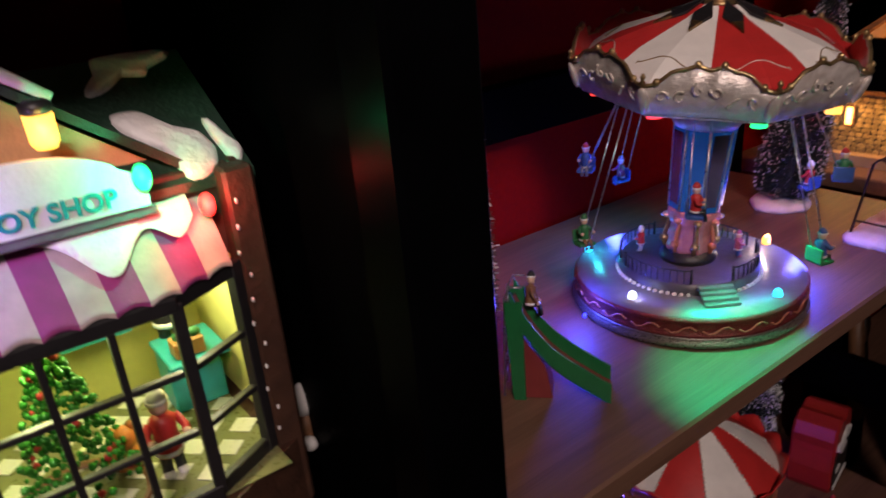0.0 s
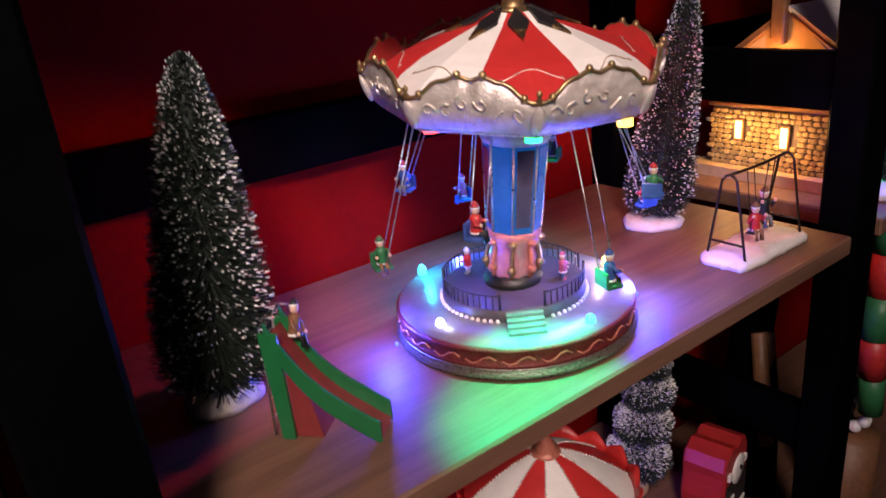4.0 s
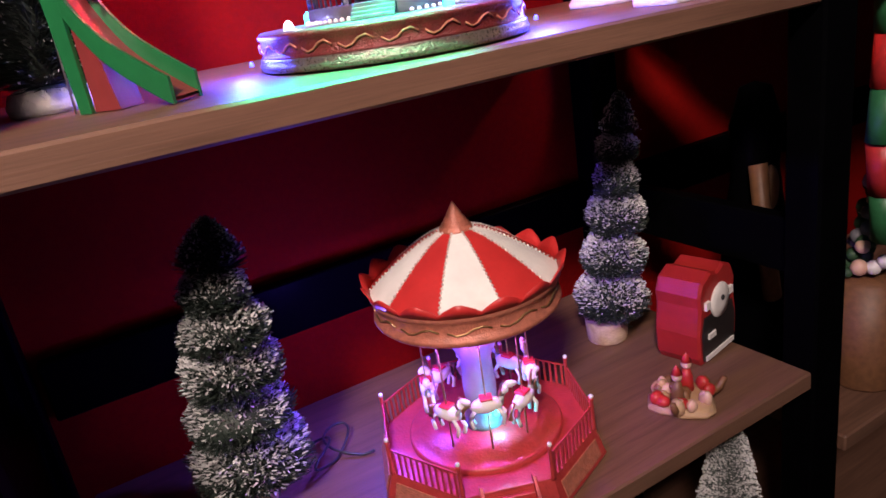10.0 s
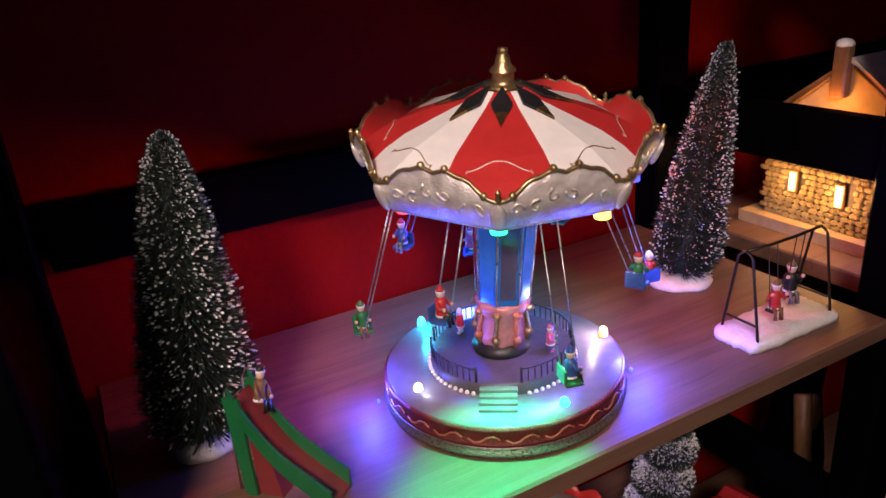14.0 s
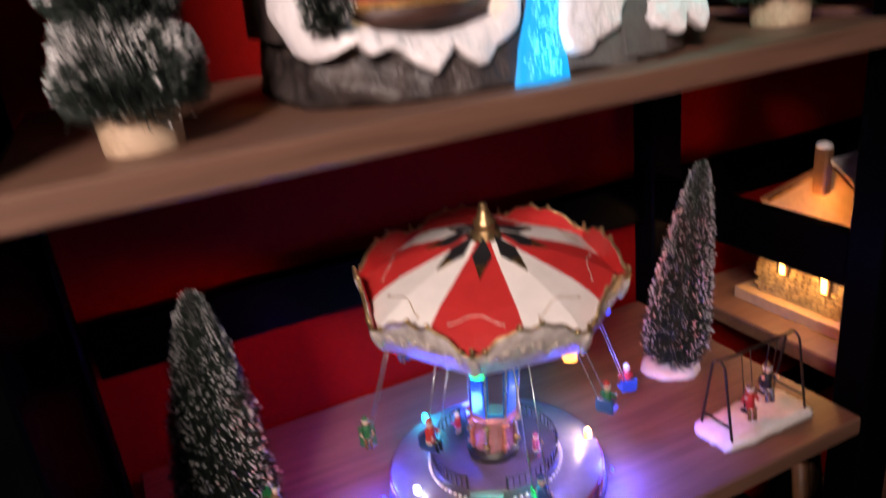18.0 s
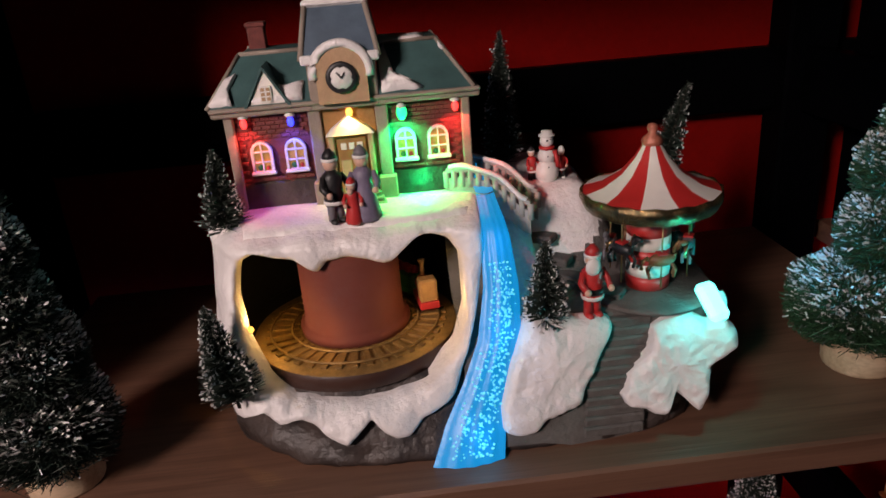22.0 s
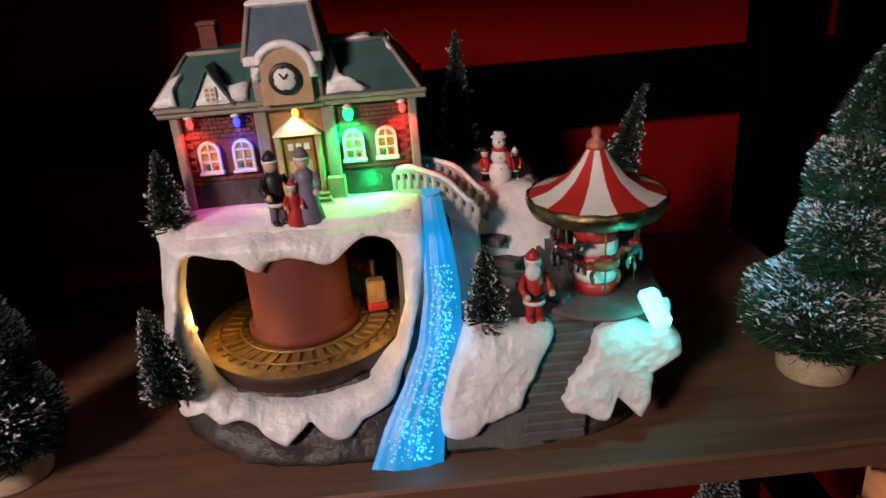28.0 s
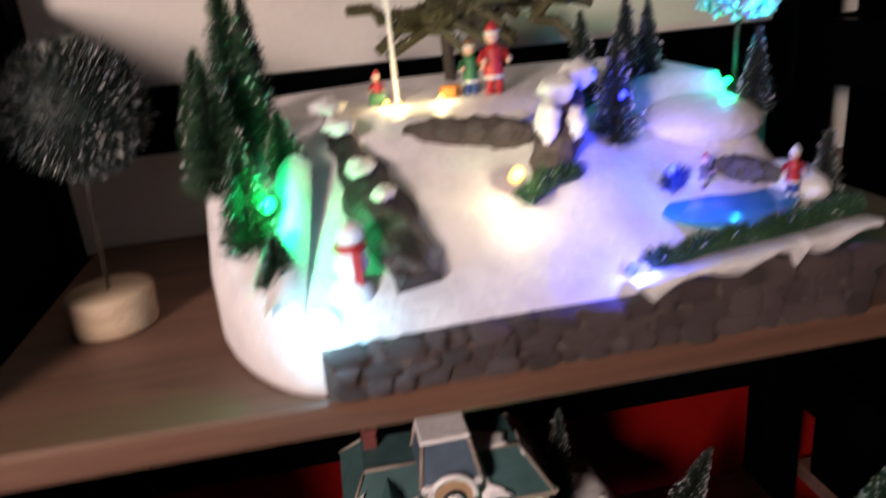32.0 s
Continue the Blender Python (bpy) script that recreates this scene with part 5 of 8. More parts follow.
def station():
    v = thing("station_village", 0, 0, 0, "lit snowy station ornament with a train tunnel and a glowing river", "village ornament")
    v.matrix_basis = pose(0.365, 0.15, ZC)
    I = pose(-0.365, -0.15, -ZC)
    rng = random.Random(31)

    def P(name, s, m, label="", parent=None):
        """A part given in the shelf's own coordinates."""
        if isinstance(s, Shape):
            s.v = [tuple(I @ Vector(p)) for p in s.v]
        return part(name, s, m, parent or v, label)

    # rock foot
    s = Shape()
    rings = []
    for k in range(19):
        z = 0.0005 + 0.0495 * k / 18
        g = float(np.interp(z, (0.0005, 0.004, 0.016, 0.030, 0.043, 0.050), (0.985, 1.0, 0.992, 0.975, 0.95, 0.90)))
        ring = squircle(0.365, 0.152, 0.177 * g, 0.128 * g, 260, 3.2, 0.05, 2.0 + 35 * z)
        row = []
        for x, y in ring:
            y = max(y, 0.028 + 0.52 * max(0.0, z - 0.004))
            cut = 0.045 * abs(noise.noise((x * 34, y * 34, z * 24))) + 0.018 * abs(noise.noise((x * 95, y * 95, z * 80 + 4)))
            row.append((0.365 + (x - 0.365) * (1 - 0.5 * cut), 0.152 + (y - 0.152) * (1 - cut), ZC + z))
        rings.append(row)
    loft(s, rings)
    P("rock_foot", s, M_ROCK, "dark grey moulded rock foot")
    # hill sides behind and beside the tunnel
    s = Shape()
    rings = []
    for z, g in ((0.046, 1.0), (0.07, 0.985), (0.10, 0.97), (0.125, 0.955), (0.1435, 0.94)):
        ring = squircle(0.286, 0.172, 0.098 * g, 0.104 * g, 96, 3.4, 0.04, 5.0)
        ring = [(x, max(y, front_y(x, ZC + z) + 0.006), ZC + z) for x, y in ring]
        rings.append([p for p in ring])
    n = 96
    keep = [i for i in range(n) if not (n * 0.60 < i < n * 0.93)]
    vs = [p for r in rings for p in r]
    fs = []
    for k in range(len(rings) - 1):
        for i in range(n):
            if i in keep and (i + 1) % n in keep:
                fs.append((k * n + i, k * n + (i + 1) % n, (k + 1) * n + (i + 1) % n, (k + 1) * n + i))
    s.add(vs, fs, 0, True)
    P("hill_side", s, M_ROCK, "dark rock sides of the hill")
    # plateau
    s = Shape()
    out = [(x, max(y, 0.088 + (0.02 if x < 0.215 else 0))) for x, y in squircle(0.287, 0.172, 0.096, 0.104, 96, 3.4, 0.03, 5.0)]
    rings = []
    for g, z in ((1.0, 0.136), (1.005, 0.1415), (0.97, 0.1465), (0.7, 0.1468), (0.3, 0.147)):
        rings.append([(0.287 + (x - 0.287) * g, 0.175 + (y - 0.175) * g, ZC + z + 0.0012 * noise.noise((x * 40, y * 40, z))) for x, y in out])
    loft(s, rings)
    P("plateau", s, M_SNOW, "snowy plateau under the station")
    # snow front with the tunnel mouth
    hole = [(0.2135, 1.531), (0.2175, 1.5405), (0.228, 1.5455), (0.243, 1.5395), (0.2545, 1.5370), (0.2615, 1.5300), (0.2665, 1.5290), (0.2720, 1.5350), (0.284, 1.5365), (0.2955, 1.5350), (0.3070, 1.5312), (0.3130, 1.5312), (0.319, 1.5360), (0.327, 1.5440), (0.339, 1.5455), (0.351, 1.5405), (0.357, 1.5310), (0.3570, 1.5150), (0.3565, 1.4980), (0.3480, 1.4760), (0.328, 1.4590), (0.304, 1.4540), (0.283, 1.4525), (0.2630, 1.4550), (0.244, 1.4585), (0.2275, 1.4680), (0.2160, 1.4910), (0.2110, 1.5150)]
    edge = [(0.193, 1.447), (0.186, 1.475), (0.190, 1.51), (0.192, 1.548), (0.215, 1.556), (0.25, 1.558), (0.32, 1.558), (0.374, 1.560), (0.372, 1.53), (0.366, 1.505), (0.3555, 1.475), (0.345, 1.449), (0.334, 1.4415), (0.324, 1.438), (0.314, 1.4275), (0.305, 1.4265), (0.297, 1.433), (0.290, 1.442), (0.282, 1.435), (0.273, 1.426), (0.262, 1.433), (0.252, 1.443), (0.243, 1.447), (0.232, 1.4435), (0.222, 1.453), (0.210, 1.4535), (0.203, 1.441)]
    c, n = (0.285, 1.503), 320
    rh, re = polar(hole, c, n, 2), polar(edge, c, n, 1)
    s = Shape()
    rows = ((0.0, 0.016), (0.0, 0.004), (0.05, -0.002), (0.11, -0.0045), (0.18, -0.0062), (0.28, -0.0075), (0.4, -0.0082), (0.52, -0.0085), (0.65, -0.0085), (0.76, -0.0082), (0.86, -0.0075), (0.93, -0.006), (0.97, -0.004), (1.0, 0.001), (0.985, 0.008))
    vs = []
    for g, dy in rows:
        for i in range(n):
            a = 2 * math.pi * i / n
            r = rh[i] + (re[i] - rh[i]) * g
            x, z = c[0] + r * math.cos(a), c[1] + r * math.sin(a)
            lump = 0.0042 * noise.noise((x * 40, z * 40, 3.0)) + 0.0014 * noise.noise((x * 110, z * 110, 1.0)) + 0.0007 * noise.noise((x * 330, z * 330, 7.0))
            y = front_y(x, z) + dy + lump * (1 if 0.02 < g < 0.99 else 0.3)
            if z > 1.548:
                y += (z - 1.548) * 1.8
            vs.append((x, y, z))
    s.add(vs, [(k * n + i, k * n + (i + 1) % n, (k + 1) * n + (i + 1) % n, (k + 1) * n + i) for k in range(len(rows) - 1) for i in range(n)], 0, True)
    P("snow_front", s, M_SNOW, "glittering white snow around the tunnel mouth, dripping over the rock")
    # tunnel inside: near-black, its darkness put into the colour
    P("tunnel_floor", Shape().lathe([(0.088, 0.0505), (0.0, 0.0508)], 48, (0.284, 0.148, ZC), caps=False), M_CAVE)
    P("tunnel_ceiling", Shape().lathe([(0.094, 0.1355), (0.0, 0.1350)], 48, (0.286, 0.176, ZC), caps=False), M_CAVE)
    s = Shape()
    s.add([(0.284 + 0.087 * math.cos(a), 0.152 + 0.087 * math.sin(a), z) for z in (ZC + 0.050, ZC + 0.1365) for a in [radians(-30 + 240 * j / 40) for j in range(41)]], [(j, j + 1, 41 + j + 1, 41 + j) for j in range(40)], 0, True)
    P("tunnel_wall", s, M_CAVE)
    tc = (0.2825, 0.115, ZC + 0.0042)
    P("track_bed", Shape().lathe([(0.0700, 0.0450), (0.0725, 0.0465), (0.0725, 0.0560), (0.0715, 0.0575)], 72, tc, caps=False), M_RIMBROWN, "dark brown rim of the round track bed")
    P("track_top", Shape().lathe([(0.0720, 0.0572), (0.0705, 0.0580), (0.036, 0.0580)], 72, tc, caps=False), M_TRACK, "golden-brown moulded track")
    for r in (0.0450, 0.0600):
        P("rail", Shape().tube([(tc[0] + r * math.cos(2 * math.pi * j / 64), tc[1] + r * math.sin(2 * math.pi * j / 64), tc[2] + 0.0600) for j in range(65)], 0.0010, n=5), M_TRACK, "curved rail")
    for j in range(40):
        a = 2 * math.pi * j / 40
        P("sleeper", Shape().box((0, 0, 0), (0.024, 0.0042, 0.0018), at=pose(tc[0] + 0.0525 * math.cos(a), tc[1] + 0.0525 * math.sin(a), tc[2] + 0.0586, 0, 0, math.degrees(a))), M_TRACK)
    P("drum", Shape().lathe([(0.0385, 0.0575), (0.0390, 0.0635), (0.0365, 0.065), (0.0350, 0.067), (0.0345, 0.1315)], 48, tc), M_DRUM, "plain brown turning drum")
    # train
    for k, (deg, m1, m2, hh) in enumerate(((8, M_FRED, M_DOOR, 0.013), (40, M_FGREEN, M_FRED, 0.010), (72, M_FBLUE, M_FBLK, 0.010))):
        a = radians(deg)
        m = pose(tc[0] + 0.0525 * math.cos(a), tc[1] + 0.0525 * math.sin(a), tc[2] + 0.0607, 0, 0, deg + 90)
        w = Shape().box((0, 0, 0.0045), (0.022, 0.011, 0.004), 0, at=m)
        if k == 0:
            w.lathe([(0.0045, -0.010), (0.0045, 0.004), (0.003, 0.005)], 12, slot=0, at=m @ pose(0.004, 0, 0.0105, 0, 90, 0))
            w.box((-0.0065, 0, 0.012), (0.008, 0.010, 0.012), 1, at=m)
            w.lathe([(0.0016, 0.0), (0.0012, 0.006), (0.0022, 0.009)], 8, slot=1, at=m @ pose(0.006, 0, 0.0145))
        else:
            w.box((0, 0, 0.0095), (0.020, 0.0105, 0.008), 0, at=m)
            for q in range(5):
                w.ball((-0.007 + 0.0035 * q, 0.001 * (q % 2), 0.0145), 0.0028, 1, 6, 5, at=m)
        w.v = [tuple(m @ Matrix.Diagonal((1.25, 1.3, 1.45, 1)) @ m.inverted() @ Vector(p)) for p in w.v]
        car = P("train_car" if k else "locomotive", w, [m1, m2], "small red locomotive with a gilt cab" if k == 0 else "small painted train car")
        for wx in (-0.007, 0.007):
            for wy in (-1, 1):
                P("wheel", Shape().lathe([(0.0030, -0.0006), (0.0030, 0.0006)], 12, at=m @ pose(wx, wy * 0.0054, 0.0030, 90, 0, 0)), M_FBLK, "", car)
        if k == 0:
            P("headlight", Shape().ball((0, 0, 0), 0.0020, 0, 8, 6, at=m @ pose(0.0100, 0, 0.0160)), L_AMBER, "", car)
    lamp("train_lamp_light", 0.262, 0.070, ZC + 0.078, AMBER, 0.012)
    lamp("tunnel_lamp_light", 0.2215, 0.088, ZC + 0.088, (1, 0.58, 0.16), 0.07)
    lamp("tunnel_lamp_light", 0.338, 0.080, ZC + 0.092, (1, 0.58, 0.16), 0.05)
    P("tunnel_lamp", Shape().ball((0.2165, 0.078, ZC + 0.084), 0.0022, 0, 8, 6), L_AMBER)

    # ground on the other bank
    def ground(x, y):
        z = 1.425 + 0.062 * smooth01(y, 0.026, 0.064)
        hill = smooth01(y, 0.105, 0.150) * (1 - smooth01(x, 0.455, 0.500))
        z += 0.058 * hill + 0.004 * smooth01(y, 0.16, 0.24)
        return z + 0.0012 * noise.noise((x * 60, y * 60, 0.5))

    s = Shape()

    def bank(u, w):
        x, y = 0.352 + 0.190 * u, 0.026 + 0.244 * w
        ex = max(0.0, abs(x - 0.365) / 0.174)
        ey = abs(y - 0.152) / 0.125
        k = (ex ** 3.2 + ey ** 3.2) ** (1 / 3.2)
        if k > 1:
            x, y = 0.365 + (x - 0.365) / k, 0.152 + (y - 0.152) / k
        return (x, y, ground(x, y) - 0.035 * smooth01(k, 0.985, 1.05))
    s.sheet(bank, 44, 56)
    P("bank", s, M_PATH, "grey paved bank with a path")
    # snow hill at the back
    s = Shape()

    def hill(u, w):
        a = 2 * math.pi * u
        r = w
        x, y = 0.434 + 0.056 * r * math.cos(a) * (1 + 0.1 * math.sin(3 * a)), 0.182 + 0.066 * r * math.sin(a) * (1 + 0.06 * math.sin(5 * a))
        return (x, y, ground(x, y) + 0.006 * (1 - r ** 3) - 0.0008)
    s.sheet(hill, 40, 10)
    P("snow_hill", s, M_SNOW, "snowy knoll behind the bridge")

    def blob(name, outline, c, thick, slope, y0, label, drop=0.0):
        """A cushion of snow over the sloping bank."""
        n = 160
        rr = polar(outline, c, n, 1)
        vs = []
        rows = ((1.0, -0.007), (1.0, 0.25), (0.97, 0.62), (0.93, 0.80), (0.87, 0.90), (0.81, 0.95), (0.74, 0.97), (0.68, 0.98), (0.62, 0.99), (0.56, 1.0), (0.5, 1.0), (0.36, 1.0), (0.22, 1.0), (0.1, 1.0))
        for g, t in rows:
            for i in range(n):
                a = 2 * math.pi * i / n
                x, z = c[0] + rr[i] * g * math.cos(a), c[1] + rr[i] * g * math.sin(a)
                y = y0 + slope * (z - 1.41)
                lump = 0.0030 * noise.noise((x * 50, z * 50, 2.0)) + 0.0011 * noise.noise((x * 150, z * 150, 5.0)) + 0.0006 * noise.noise((x * 340, z * 340, 5.0))
                vs.append((x, y + 0.003 - thick * t + lump, z))
        s = Shape().add(vs, [(k * n + i, k * n + (i + 1) % n, (k + 1) * n + (i + 1) % n, (k + 1) * n + i) for k in range(len(rows) - 1) for i in range(n)] + [tuple((len(rows) - 1) * n + i for i in range(n))], 0, True)
        return P(name, s, M_SNOW, label)

    blob("snow_patch", [(0.3917, 1.488), (0.3848, 1.4723), (0.3778, 1.4566), (0.372, 1.4409), (0.372, 1.4262), (0.3781, 1.4233), (0.3924, 1.4236), (0.4003, 1.4316), (0.4056, 1.4311), (0.415, 1.4351), (0.4242, 1.4375), (0.4288, 1.4469), (0.4396, 1.464), (0.4459, 1.4733), (0.4513, 1.4794), (0.4507, 1.4844), (0.4421, 1.4885), (0.4276, 1.4881), (0.4171, 1.4917), (0.4062, 1.49), (0.3959, 1.4948)], (0.412, 1.460), 0.013, 0.42, 0.0245, "thick snow between the river and the steps")
    blob("snow_patch", [(0.4754, 1.4772), (0.4726, 1.4676), (0.4663, 1.4599), (0.4554, 1.4494), (0.4556, 1.4444), (0.4499, 1.4417), (0.4538, 1.4331), (0.4651, 1.4303), (0.4701, 1.4266), (0.4773, 1.4252), (0.4816, 1.4321), (0.486, 1.4389), (0.491, 1.4345), (0.501, 1.4246), (0.5075, 1.4346), (0.5104, 1.4442), (0.5131, 1.4523), (0.5267, 1.4593), (0.5326, 1.4621), (0.5318, 1.4722), (0.5252, 1.4794), (0.5139, 1.4771), (0.5034, 1.483), (0.4907, 1.4841)], (0.490, 1.456), 0.013, 0.42, 0.0245, "thick snow below the corner lamp")
    blob("snow_patch", [(0.392, 1.470), (0.406, 1.482), (0.413, 1.510), (0.412, 1.537), (0.404, 1.549), (0.393, 1.545), (0.393, 1.515), (0.392, 1.485)], (0.402, 1.508), 0.006, 1.2, -0.0174, "snow along the river bank")
    for k in range(12):
        z = 1.4185 + 0.0056 * k
        P("step", Shape().box((0.4445 + 0.0012 * k, 0.0325 + 0.00255 * k, z), (0.040, 0.013, 0.0075), bevel=0.0012), M_PATH, "grey stone step")
    s = Shape()
    pts = [(0.455, 0.083), (0.446, 0.098), (0.436, 0.110), (0.428, 0.119), (0.419, 0.127)]
    for k, (x, y) in enumerate(pts):
        P("paving_slab", Shape().box((x, y, ground(x, y) + 0.003), (0.026, 0.013, 0.006), bevel=0.001, turn=-38), M_PATH)
    # river
    keys = ((1.562, 0.3745, 0.3860), (1.540, 0.3718, 0.3905), (1.510, 0.3695, 0.3930), (1.480, 0.3625, 0.3910), (1.455, 0.3500, 0.3830), (1.4335, 0.3360, 0.3750), (1.4095, 0.3250, 0.3715))

    def river(u, w):
        z = 1.4105 + (1.560 - 1.4105) * (1 - w)
        zs = [k[0] for k in keys][::-1]
        a, b = np.interp(z, zs, [k[1] for k in keys][::-1]), np.interp(z, zs, [k[2] for k in keys][::-1])
        bulge = 0.0045 * math.sin(math.pi * u) + 0.004 * smooth01(1.46 - z, 0.0, 0.04)
        return (a + (b - a) * u, front_y(0.3, z) - 0.004 - bulge + 0.0004 * math.sin(u * 26 + z * 20) + (max(0, z - 1.548) * 2.2), z)
    s = Shape()
    s.sheet(river, 20, 40)
    P("river", s, M_RIVER, "glowing blue river of moulded plastic")
    s = Shape()
    s.sheet(lambda u, w: (river(u, 0)[0], river(u, 0)[1] + 0.075 * w, 1.561), 10, 6)
    P("river_top", s, M_RIVER, "glowing blue water under the bridge")
    s = Shape()
    for _ in range(520):
        u, w = rng.choice((0.30, 0.52, 0.60, 0.72)) + rng.gauss(0, 0.07), rng.random() ** 0.75
        if 0.04 < u < 0.96 and 0.22 < w < 0.97:
            p = river(u, w)
            s.ball((p[0], p[1] - 0.0004, p[2]), rng.uniform(0.0004, 0.0010), 0, 5, 4)
    P("sparkle", s, M_FIBRE, "tiny glowing points of light in the water")
    for z, x, p in ((1.545, 0.384, 0.016), (1.49, 0.378, 0.016), (1.43, 0.358, 0.014)):
        lamp("river_light", x, front_y(0.3, z) - 0.022, z, (0.05, 0.5, 1), p, 0.006)
    # bridge
    bridge = P("bridge", Shape(), M_BRIDGE, "small arched grey footbridge with snow on its rails")
    s = Shape()
    A, B = Vector((0.357, 0.136, 1.561)), Vector((0.411, 0.110, 1.540))

    def deck(q, side, h):
        p = A.lerp(B, q)
        n = Vector((0.386, 0.922, 0)).normalized() * side
        return (p.x + n.x, p.y + n.y, p.z + 0.009 * math.sin(math.pi * min(1, q * 1.1)) + h)
    s = Shape()
    for side in (0.0, 0.026):
        for h0, h1, th in ((-0.013, 0.0045, 0.0020), (0.0085, 0.0118, 0.0026)):
            vs = [deck(j / 16, side + d, h) for j in range(17) for h in (h0, h1) for d in (-th / 2, th / 2)]
            fs = []
            for j in range(16):
                b = j * 4
                fs += [(b, b + 4, b + 5, b + 1), (b + 2, b + 3, b + 7, b + 6), (b, b + 2, b + 6, b + 4), (b + 1, b + 5, b + 7, b + 3)]
            fs += [(0, 1, 3, 2), (64, 65, 67, 66)]
            s.add(vs, fs)
    s.add([deck(j / 16, d, -0.002) for j in range(17) for d in (0, 0.026)], [(2 * j, 2 * j + 1, 2 * j + 3, 2 * j + 2) for j in range(16)], 0)
    P("bridge_side", s, M_BRIDGE, "arched bridge side", bridge)
    for side in (0.0, 0.026):
        for j in range(11):
            p0, p1 = deck(j / 10, side, -0.002), deck(j / 10, side, 0.0095)
            P("baluster", Shape().tube([p0, p1], 0.0025, n=6), M_BRIDGE, "", bridge)
        P("rail_snow", Shape().tube([deck(0.04 + 0.92 * j / 12, side, 0.0122 + 0.001 * math.sin(j)) for j in range(13)], 0.0019, n=6), M_SNOW, "", bridge)
    # carousel on the bank
    car = P("little_carousel", Shape().lathe([(0.044, 0.0), (0.0445, 0.002), (0.042, 0.0034), (0.0, 0.0036)], 36, (0.488, 0.092, 1.4855)), M_PATH, "little red and white roundabout")
    cc = (0.488, 0.092, 1.4855)
    for k in range(6):
        P("roundabout_pole", Shape().lathe([(0.0146, 0.0034 + 0.0096 * k), (0.0150, 0.0082 + 0.0096 * k), (0.0146, 0.0130 + 0.0096 * k)], 24, cc), M_CRED if k % 2 == 0 else M_CREAM, "", car)
    prof = [(0.0450, 0.0725), (0.0320, 0.0765), (0.0195, 0.0845), (0.0110, 0.0945), (0.0055, 0.1035)]
    for i in range(12):
        vs = []
        for r, z in prof:
            for j in range(4):
                a = 2 * math.pi * (i + j / 3) / 12 + radians(242)
                vs.append((cc[0] + r * math.cos(a), cc[1] + r * math.sin(a), cc[2] + z))
        P("roof_panel", Shape().add(vs, [(k * 4 + j, k * 4 + j + 1, (k + 1) * 4 + j + 1, (k + 1) * 4 + j) for k in range(4) for j in range(3)], 0, True), M_CRED if i % 2 else M_CREAM, "", car)
    P("roof_rim", Shape().lathe([(0.0400, 0.0600), (0.0435, 0.0620), (0.0462, 0.0680), (0.0455, 0.0735), (0.0440, 0.073), (0.0395, 0.0605)], 48, cc, wave=lambda a, k: (1 + 0.012 * math.sin(16 * a), 0.0008 * math.sin(16 * a)), caps=False), M_RIMGOLD, "tarnished gilt rim", car)
    P("roof_floor", Shape().lathe([(0.041, 0.0612), (0, 0.0614)], 32, cc, caps=False), M_DARK, "", car)
    P("roof_knob", Shape().lathe([(0.0065, 0.1025), (0.0070, 0.1045), (0.0060, 0.107), (0.0025, 0.110), (0.0036, 0.113), (0.0028, 0.1155), (0, 0.1165)], 12, cc), M_COPPER, "", car)
    for i in range(6):
        a = 2 * math.pi * i / 6 + 0.5
        x, y = cc[0] + 0.026 * math.cos(a), cc[1] + 0.026 * math.sin(a)
        P("roundabout_rod", Shape().tube([(x, y, cc[2] + 0.012), (x, y, cc[2] + 0.0712)], 0.0006, n=5), M_GOLD, "", car)
        hs = horse()
        o = part("roundabout_horse", hs, None, car, "", I @ pose(x, y, cc[2] + 0.020 + 0.005 * (i % 2), 0, 0, math.degrees(a) + 90))
        o.data.materials[0] = (M_FBLK, M_FBROWN, M_FGREY)[i % 3]
    # corner spotlight
    P("spot_lamp", Shape().lathe([(0.004, -0.004), (0.006, 0.0), (0.0065, 0.004), (0.006, 0.006)], 14, at=pose(0.521, 0.052, 1.489, -38, -20, 0)), M_SNOW, "small corner spotlight")
    tilt = Matrix.Translation((0.5145, 0.0480, 1.4925)) @ Vector((0.20, -0.62, -0.62)).to_track_quat("Z", "Y").to_matrix().to_4x4()
    P("spot_led", Shape().box((0, 0, 0), (0.0150, 0.0080, 0.0265), bevel=0.0030, at=tilt), led_mat("spot_glow", (0.22, 1.0, 0.94), 26), "glowing corner lamp")
    lamp("spot_light", 0.5130, 0.0340, 1.5040, (0.01, 0.85, 0.80), 0.17, 0.003)
    spot("spot_light", (0.534, 0.056, 1.5005), (0.650, 0.085, 1.540), (0.01, 0.50, 1.0), 0.95, 100, 0.003)
    # people of the village: painted figures
    for x, y, z, c, h, sk, t, lab in ((0.2810, 0.0940, 1.5562, (M_FBLK, M_FGREY, M_FBLK), 0.047, False, 35, "painted figure in a black coat"), (0.3005, 0.0960, 1.5562, (M_FLILAC, M_FGREY, M_FGREY), 0.047, True, -5, "painted figure in a lilac-grey cloak"), (0.2925, 0.0905, 1.5562, (M_FRED, M_FBLUE, M_FRED), 0.029, True, 5, "painted child in red"),
                                  (0.439, 0.058, 1.4865, (M_FRED, M_FRED, M_FRED), 0.0485, False, 15, "painted bearded figure in a red suit"), (0.424, 0.166, 1.548, (M_FRED, M_FBLK, M_FBLK), 0.026, False, 30, "painted child in red"), (0.446, 0.163, 1.549, (M_FRED, M_FBLK, M_FWHITE), 0.024, False, -20, "painted child in red")):
        f = part("figure", doll(*c, h=h, skirt=sk, arms=0.2), None, v, lab, I @ pose(x, y, z, 0, 0, t))
